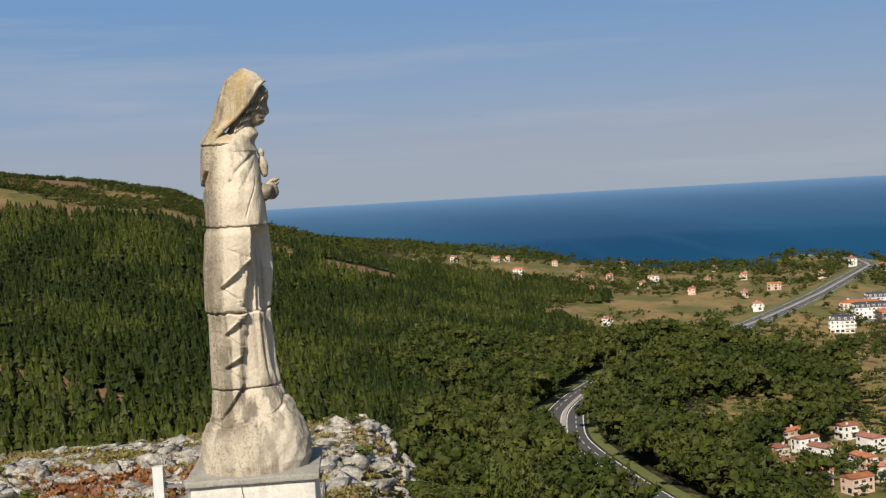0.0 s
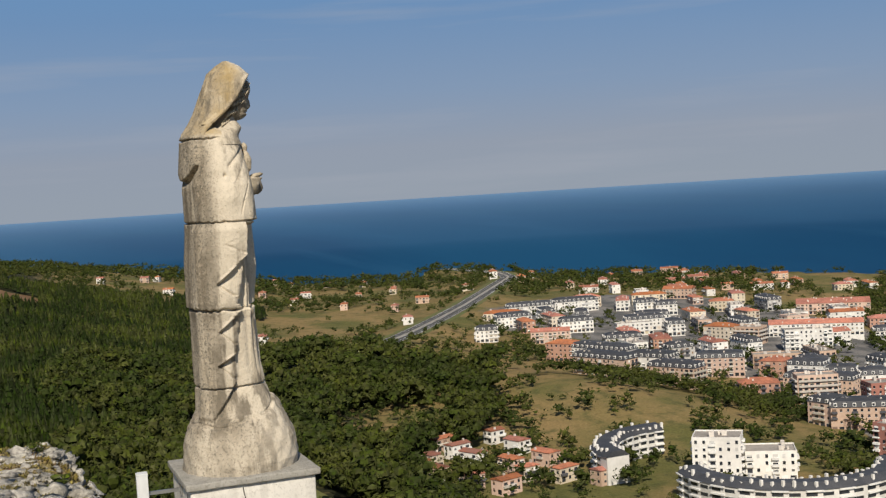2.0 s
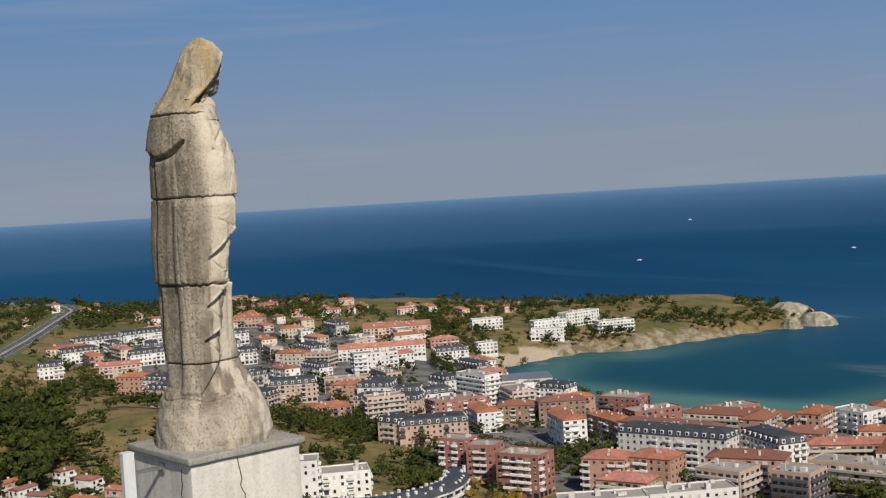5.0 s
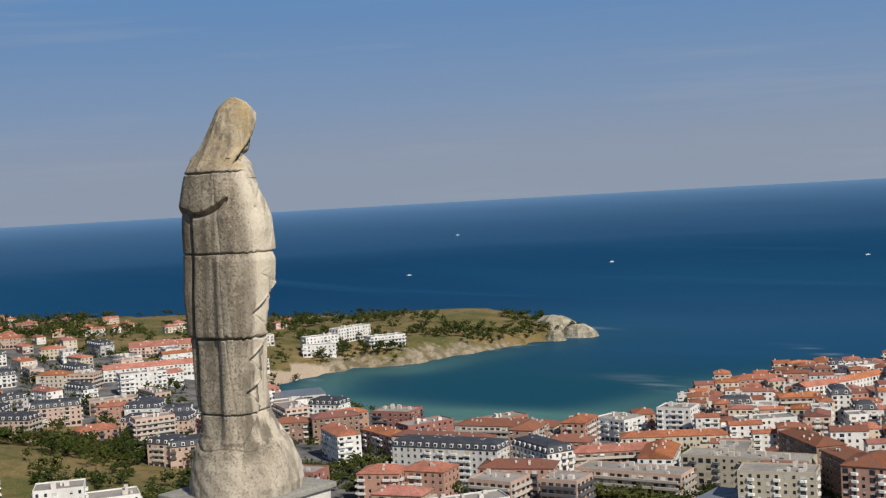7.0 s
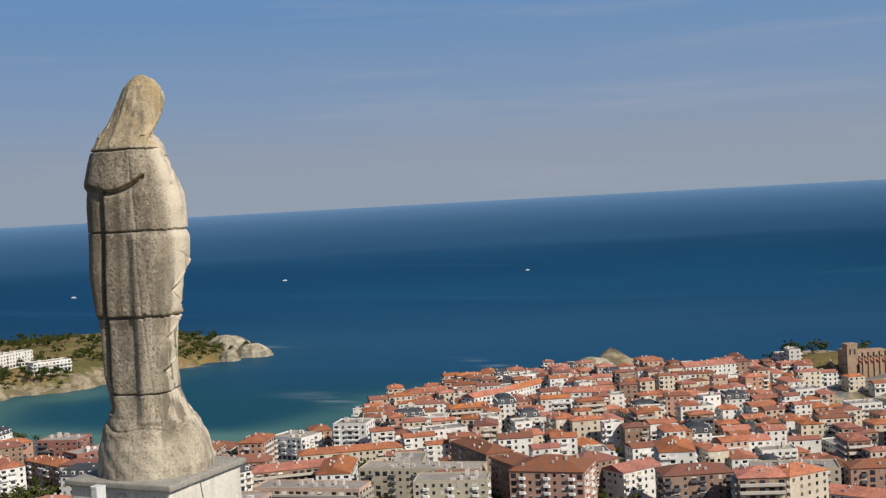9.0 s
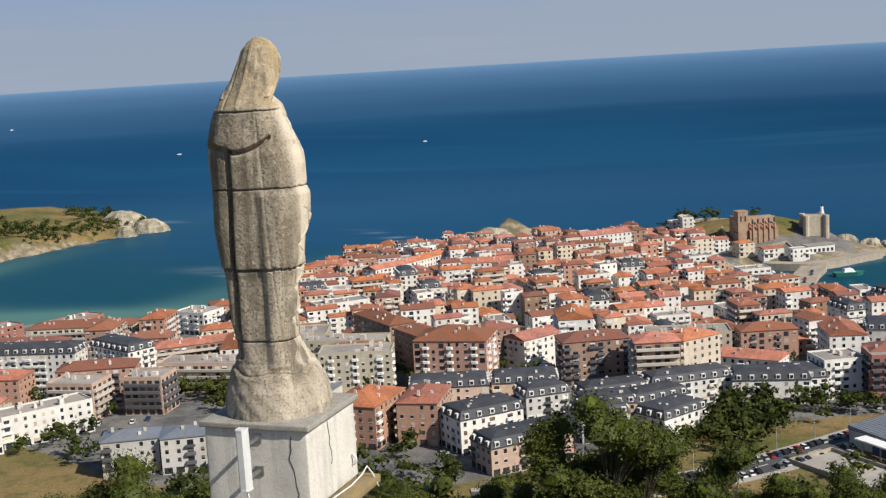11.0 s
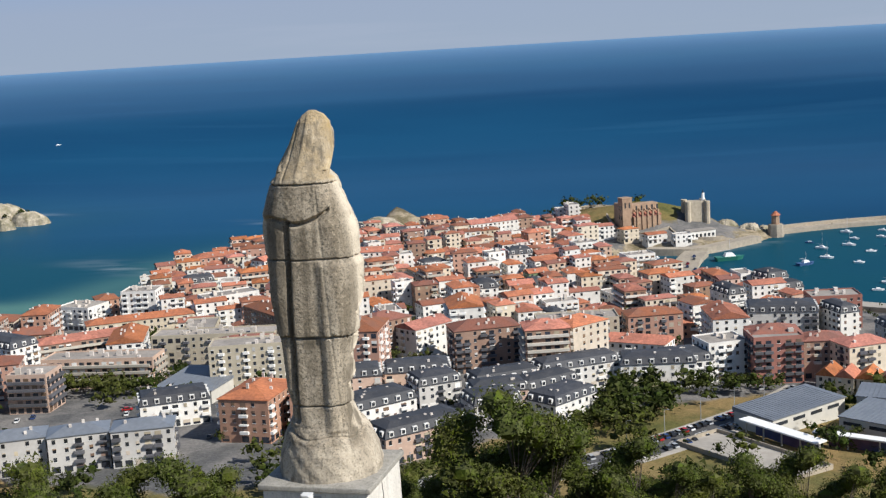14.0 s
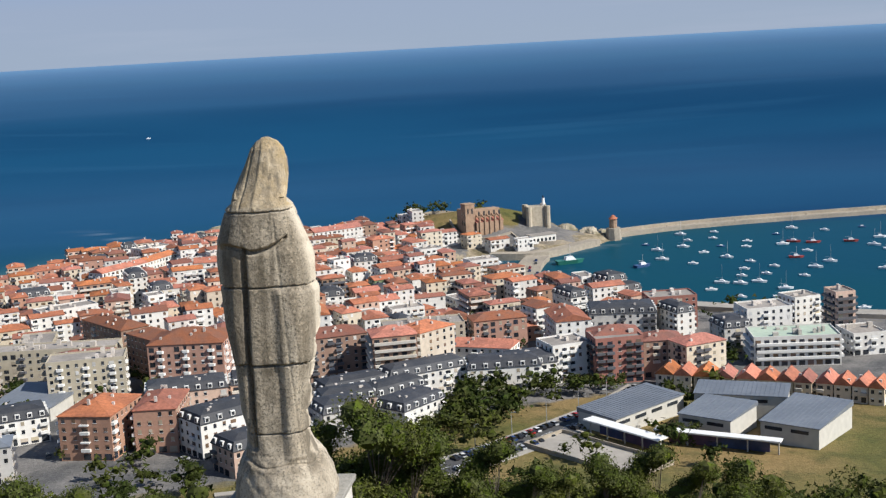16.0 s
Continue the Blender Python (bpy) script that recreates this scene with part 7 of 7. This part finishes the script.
for y in (-8, 8):
    s = Solid()
    s.box(4, y, -4, 26, 6.4, 12)
    part("aisle", s, MASONRY, church)
    s = Solid()
    lo = [(-9.5, y - 3.5, 8), (17.5, y - 3.5, 8), (17.5, y + 3.5, 8), (-9.5, y + 3.5, 8)]
    inn = math.copysign(3.4, -y)
    s.hull(lo, [(-9.5, y + inn, 11), (17.5, y + inn, 11), (17.5, y + inn + 0.1, 11), (-9.5, y + inn + 0.1, 11)])
    part("aisle_roof", s, ROOF["tile"], church, "orange tile lean-to roof")
    for k in range(5):
        s = Solid()
        s.box(-6 + 5 * k, y * 1.42, -4, 1.4, 1.6, 17)
        s.hull([(-6.4 + 5 * k, y * 0.62, 13), (-5.6 + 5 * k, y * 0.62, 13), (-5.6 + 5 * k, y * 1.4, 10), (-6.4 + 5 * k, y * 1.4, 10)] if y < 0 else [(-6.4 + 5 * k, y * 1.4, 10), (-5.6 + 5 * k, y * 1.4, 10), (-5.6 + 5 * k, y * 0.62, 13), (-6.4 + 5 * k, y * 0.62, 13)],
               [(-6.4 + 5 * k, y * 0.62, 14.4), (-5.6 + 5 * k, y * 0.62, 14.4), (-5.6 + 5 * k, y * 1.4, 11.2), (-6.4 + 5 * k, y * 1.4, 11.2)] if y < 0 else [(-6.4 + 5 * k, y * 1.4, 11.2), (-5.6 + 5 * k, y * 1.4, 11.2), (-5.6 + 5 * k, y * 0.62, 14.4), (-6.4 + 5 * k, y * 0.62, 14.4)])
        part("buttress", s, MASONRY, church)
        s = Solid()
        s.box(-3.5 + 5 * k, 5.0 if y > 0 else -5.0, 12.5, 1.5, 0.3, 4)
        part("window", s, GLASS, church)
s = Solid()
s.box(-14, -4.5, -4, 9, 9, 28)
s.box(-14, -4.5, 24.002, 9.6, 9.6, 0.8)
part("tower", s, MASONRY, church, "square stone bell tower")
s = Solid()
s.box(-13.5, 6, -4, 8, 8, 23)
part("side_tower", s, MASONRY, church)
for z0 in (6, 14):
    for y in (-6.5, -2.5):
        s = Solid()
        s.box(-18.5, y, z0, 0.3, 1.3, 4)
        part("opening", s, GLASS, church)
for x in (-16, -12):
    s = Solid()
    s.box(x, -9.0, 16, 1.3, 0.3, 4.5)
    part("opening", s, GLASS, church)

castle = tagged(new("castle"), "pale stone castle with corner towers and a lighthouse", "castle")
castle.matrix_world = pose(72, 905, ground(72, 905) - 1, 0, 0, 8) @ Matrix.Scale(0.86, 4)
s = Solid()
s.box(0, 0, -5, 16, 16, 20)
part("keep", s, PALE, castle)
for x in (-8, 8):
    for y in (-8, 8):
        s = Solid()
        ring = [(x + 2.6 * math.cos(k * 0.628), y + 2.6 * math.sin(k * 0.628)) for k in range(10)]
        s.hull([(*p, -5) for p in ring], [(*p, 15.8) for p in ring])
        part("corner_tower", s, PALE, castle)
s = Solid()
for k in range(7):
    s.box(-7 + 2.3 * k, -7.7, 15.002, 1.1, 0.5, 1.0)
    s.box(7.7, -7 + 2.3 * k, 15.002, 0.5, 1.1, 1.0)
part("battlement", s, PALE, castle)
s = Solid()
ring = [(7 + 1.6 * math.cos(k * 0.524), 2 + 1.6 * math.sin(k * 0.524)) for k in range(12)]
s.hull([(*p, 14) for p in ring], [(7 + (x - 7) * 0.75, 2 + (y - 2) * 0.75, 21.5) for x, y in ring])
lighthouse = part("lighthouse", s, CANOPY, castle, "white round lighthouse tower")
s = Solid()
s.hull([(7 + (x - 7) * 0.5, 2 + (y - 2) * 0.5, 21.5) for x, y in ring], [(7 + (x - 7) * 0.1, 2 + (y - 2) * 0.1, 24) for x, y in ring])
part("lantern", s, GLASS, lighthouse)

tower = tagged(new("mole_tower"), "small stone tower with a red roof at the mole's root", "tower")
tower.matrix_world = pose(127, 893, 0)
s = Solid()
ring = [(6.5 * math.cos(k * 0.785), 6.5 * math.sin(k * 0.785)) for k in range(8)]
s.hull([(*p, -5) for p in ring], [(x * 0.8, y * 0.8, 9) for x, y in ring])
part("rock_base", s, QUAY, tower)
s = Solid()
s.hull([(x * 0.45, y * 0.45, 9) for x, y in ring], [(x * 0.42, y * 0.42, 15.5) for x, y in ring])
part("shaft", s, MASONRY, tower)
s = Solid()
s.hull([(x * 0.56, y * 0.56, 15.5) for x, y in ring], [(x * 0.1, y * 0.1, 18.3) for x, y in ring])
part("roof", s, ROOF["tile"], tower, "red conical roof")


def flat_level(x, y):
    return 0.0


mole_path = dense([(132, 905), (170, 922), (224, 934), (300, 944), (380, 952), (520, 965)])
mole = tagged(part("breakwater", ribbon(mole_path, -4.0, 4.0, flat_level, 3.0, thick=9), QUAY), "long stone breakwater with a parapet wall", "pier", kind="structure")
part("parapet", ribbon(mole_path, -5.2, -4.002, flat_level, 5.2, thick=12), QUAY, mole, "high sea wall")
for k in range(6):
    x, y = mole_path[6 + 9 * k]
    s = Solid()
    s.box(x + 1, y - 2, 3.0, 0.8, 0.8, 1.6)
    part("bollard", s, QUAY, mole)
quay_path = dense([(66, 826), (58, 800), (54, 770), (52, 738)])
tagged(part("inner_pier", ribbon(quay_path, -8, 8, flat_level, 3.4, thick=8), QUAY), "stone pier with parked cars in the harbour", "pier", kind="structure")
quay2 = dense([(112, 872), (91, 853), (69, 826), (34, 838)])
tagged(part("quay_wall", ribbon(quay2, -3, 6, flat_level, 4.6, thick=9), QUAY), "stone quay round the old harbour", "quay", kind="structure")
prom = dense([(72, 703), (138, 645), (163, 634), (223, 603), (400, 557)])
tagged(part("promenade", ribbon(prom, -2, 9, flat_level, 5.0, thick=9), CONCRETE), "paved harbour promenade", "quay", kind="structure")

HULLS = [material("hull_" + n, c, 0.4, 0.06, 2.0) for n, c in (("white", (0.72, 0.72, 0.72)), ("blue", (0.05, 0.10, 0.22)), ("green", (0.03, 0.16, 0.12)), ("red", (0.30, 0.05, 0.04)))]
MAST = material("mast_metal", (0.5, 0.5, 0.5), 0.5, 0.05, 2.0, metal=0.5)


def build_boat(name, length, hull, label, mast, group):
    b = tagged(new(name), label, "boat", group)
    s = Solid()
    w = length * 0.17
    lo = [(-length * 0.45, -w * 0.7), (length * 0.2, -w * 0.7), (length * 0.42, 0), (length * 0.2, w * 0.7), (-length * 0.45, w * 0.7)]
    hi = [(-length * 0.5, -w), (length * 0.22, -w), (length * 0.5, 0), (length * 0.22, w), (-length * 0.5, w)]
    h = length * 0.13
    s.hull([(*p, -0.4) for p in lo], [(*p, h) for p in hi])
    part("hull", s, hull, b)
    s = Solid()
    s.hull([(-length * 0.2, -w * 0.6, h), (length * 0.18, -w * 0.6, h), (length * 0.18, w * 0.6, h), (-length * 0.2, w * 0.6, h)],
           [(-length * 0.16, -w * 0.5, h + length * 0.11), (length * 0.08, -w * 0.5, h + length * 0.11), (length * 0.08, w * 0.5, h + length * 0.11), (-length * 0.16, w * 0.5, h + length * 0.11)])
    part("cabin", s, HULLS[0], b)
    if mast:
        s = Solid()
        s.box(0, 0, h, 0.16, 0.16, length * mast)
        part("mast", s, MAST, b)
        s = Solid()
        s.box(-length * 0.2, 0, h + length * 0.2, length * 0.4, 0.14, 0.14)
        part("boom", s, MAST, b)
    return b


fleet = [build_boat("sailing_boat", 9, HULLS[0], "white sailing boat moored with a bare mast", 1.1, "moored boats"),
         build_boat("motor_boat", 7, HULLS[0], "small white motor boat at its mooring", 0, "moored boats"),
         build_boat("motor_boat", 6, HULLS[1], "small blue-hulled boat at its mooring", 0, "moored boats"),
         build_boat("fishing_boat", 10, HULLS[3], "red-hulled fishing boat at its mooring", 0.6, "moored boats")]
rnd = random.Random(9)
count, berths, seen_kind = 0, [], set()
while count < 88:
    x, y = rnd.uniform(140, 420), rnd.uniform(630, 905)
    sd = float(inland(np.array([x]), np.array([y]))[0])
    if sd > -20 or any(math.hypot(x - a, y - b) < 11 for a, b in berths) or y < 700 and rnd.random() < 0.4:
        continue
    berths.append((x, y))
    k = rnd.choice((0, 0, 1, 1, 1, 2, 3))
    m = pose(x, y, 0.05, 0, 0, -20 + rnd.uniform(-18, 18))
    if k in seen_kind:
        copy_thing(fleet[k], m)
    else:
        fleet[k].matrix_basis = m
        seen_kind.add(k)
    count += 1
for k in range(26):
    x, y = rnd.uniform(0, 42), rnd.uniform(780, 826)
    if float(inland(np.array([x]), np.array([y]))[0]) < -4 and not any(math.hypot(x - a, y - b) < 4 for a, b in berths):
        berths.append((x, y))
        copy_thing(fleet[1], pose(x, y, 0.05, 0, 0, rnd.choice((20, 110))) @ Matrix.Scale(0.8, 4))
trawler = build_boat("trawler", 20, HULLS[2], "green fishing trawler lying in the harbour", 0.55, "")
trawler.matrix_basis = pose(86, 808, 0.05, 0, 0, 15)
trawler2 = build_boat("trawler", 13, HULLS[1], "dark blue fishing boat lying in the harbour", 0.5, "")
trawler2.matrix_basis = pose(130, 782, 0.05, 0, 0, 30)
for x, y in ((-1013, 1536), (-1200, 1990), (-411, 1789), (-760, 1700)):
    copy_thing(fleet[1], pose(x, y, 0.05 + float(sea_level(math.hypot(x, y))), 0, 0, 30))


# ---------------------------------------------------------------- round the church: walls, boathouse, stacks
def ring_wall(path, h, label):
    p = dense(path, 4.0)
    return tagged(part("stone_wall", ribbon(p, -0.5, 0.5, ground, h, thick=h + 3), QUAY), label, "wall", kind="structure")


ring_wall([(8, 905), (14, 880), (32, 872), (52, 884)], 2.2, "stone retaining wall before the church")
ring_wall([(52, 884), (60, 862), (84, 862), (104, 874)], 1.6, "low stone wall along the old harbour road")
ring_wall([(-30, 930), (-8, 945), (20, 950)], 2.0, "old stone wall on the grassy knoll")
boathouse = tagged(new("boathouse"), "low white boathouse with a flat roof by the harbour", "building")
boathouse.matrix_world = pose(72, 868, ground(72, 868), 0, 0, 25)
s = Solid()
s.box(0, 0, -3, 20, 8, 8.5)
part("wall", s, WALL["white"], boathouse)
s = Solid()
s.box(0, 0, 5.5, 21, 9, 0.5)
part("roof", s, ROOF["gravel"], boathouse)
for k in range(6):
    s = Solid()
    s.box(-8 + 3.2 * k, -4.02, 1.2, 1.8, 0.2, 2.2)
    part("window", s, GLASS, boathouse)


SEA_ROCK = material("sea_rock", (0.40, 0.35, 0.27), 0.95, 0.3, 0.35, (0.17, 0.155, 0.09), 0.8, bump=0.7, coarse=0.12)


def stack(x, y, w, h, seed, label):
    """A weathered rock or ruined wall stump."""
    r = random.Random(seed)
    s = Solid()
    z = max(ground(x, y), 0) - 3
    n = 15
    ring = [(x + w * math.cos(k * 6.283 / n) * r.uniform(0.8, 1.2), y + w * 0.7 * math.sin(k * 6.283 / n) * r.uniform(0.8, 1.2), z) for k in range(n)]
    s.v += ring
    for lev in range(4):
        f = (0.98, 0.92, 0.86, 0.6)[lev] * r.uniform(0.93, 1.04)
        ring = [(x + (px - x) * f * r.uniform(0.85, 1.1), y + (py - y) * f * r.uniform(0.85, 1.1), z + (h + 3) * (lev + 1) / 4 * r.uniform(0.92, 1.05)) for px, py, pz in ring]
        s.v += ring
        s.f += [(n * lev + k, n * lev + (k + 1) % n, n * lev + n + (k + 1) % n, n * lev + n + k) for k in range(n)]
        s.m += [0] * n
    s.f.append(tuple(range(4 * n, 5 * n)))
    s.m.append(0)
    return tagged(part("rock_stack", s, SEA_ROCK), label, "rock")


for i, (x, y, w, h) in enumerate(((110, 898, 9, 3.5), (94, 908, 8, 2.5), (120, 903, 7, 3), (-265, 700, 7, 14), (-255, 708, 9, 9), (-541, 1122, 20, 13), (-552, 1092, 12, 10), (-575, 1135, 26, 11))):
    stack(x, y, w, h, 30 + i, "weathered rock stack at the water's edge")
# the crag behind the old town
for i, (x, y, w, top_) in enumerate(((-200, 952, 15, 10.5), (-186, 955, 18, 13), (-170, 957, 17, 16.5), (-160, 953, 12, 14), (-140, 945, 17, 9.5), (-124, 940, 9, 10.5))):
    stack(x, y, w, top_ - max(ground(x, y), 0), 50 + i, "pale limestone crag with sparse grass by the sea")


# ---------------------------------------------------------------- street lamps
POST = material("lamp_post_steel", (0.45, 0.46, 0.46), 0.5, 0.08, 2.0, metal=0.4)


def street_lamp():
    lamp = tagged(new("street_lamp"), "tall grey steel street lamp with a curved arm", "lamp", "street lamps")
    s = Solid()
    ring = [(math.cos(k * 1.047), math.sin(k * 1.047)) for k in range(6)]
    s.hull([(a * 0.16, b * 0.16, -0.5) for a, b in ring], [(a * 0.09, b * 0.09, 8.5) for a, b in ring])
    part("pole", s, POST, lamp)
    s = Solid()
    s.hull([(0, -0.07, 8.3), (1.6, -0.07, 8.9), (1.6, 0.07, 8.9), (0, 0.07, 8.3)], [(0, -0.07, 8.45), (1.6, -0.07, 9.05), (1.6, 0.07, 9.05), (0, 0.07, 8.45)])
    part("arm", s, POST, lamp)
    s = Solid()
    s.box(1.75, 0, 8.85, 0.8, 0.3, 0.18)
    part("head", s, POST, lamp)
    return lamp


first_lamp = street_lamp()
for k, i in enumerate(range(2, len(STREET) - 1, 3)):
    (ax, ay), (bx_, by_) = STREET[i], STREET[i + 1]
    n = math.hypot(bx_ - ax, by_ - ay)
    x, y = ax - (by_ - ay) / n * 7.5, ay + (bx_ - ax) / n * 7.5
    m = pose(x, y, ground(x, y) + 0.3, 0, 0, math.degrees(math.atan2(by_ - ay, bx_ - ax)) - 90)
    if k:
        copy_thing(first_lamp, m)
    else:
        first_lamp.matrix_basis = m
for x, y in ((60, 760), (57, 780), (63, 805), (48, 752), (56, 770), (62, 795)):
    copy_thing(models[(int(x) + int(y)) % 6], pose(x, y, 3.42, 0, 0, 80))
for k in range(60):
    x, y = rnd.uniform(-260, 120), rnd.uniform(385, 470)
    if free(x, y, 3.5) and town_mask(np.array([x]), np.array([y]))[0] > 0.8:
        park(x, y, rnd.choice((15, 105)), rnd.randrange(6), 0.05)
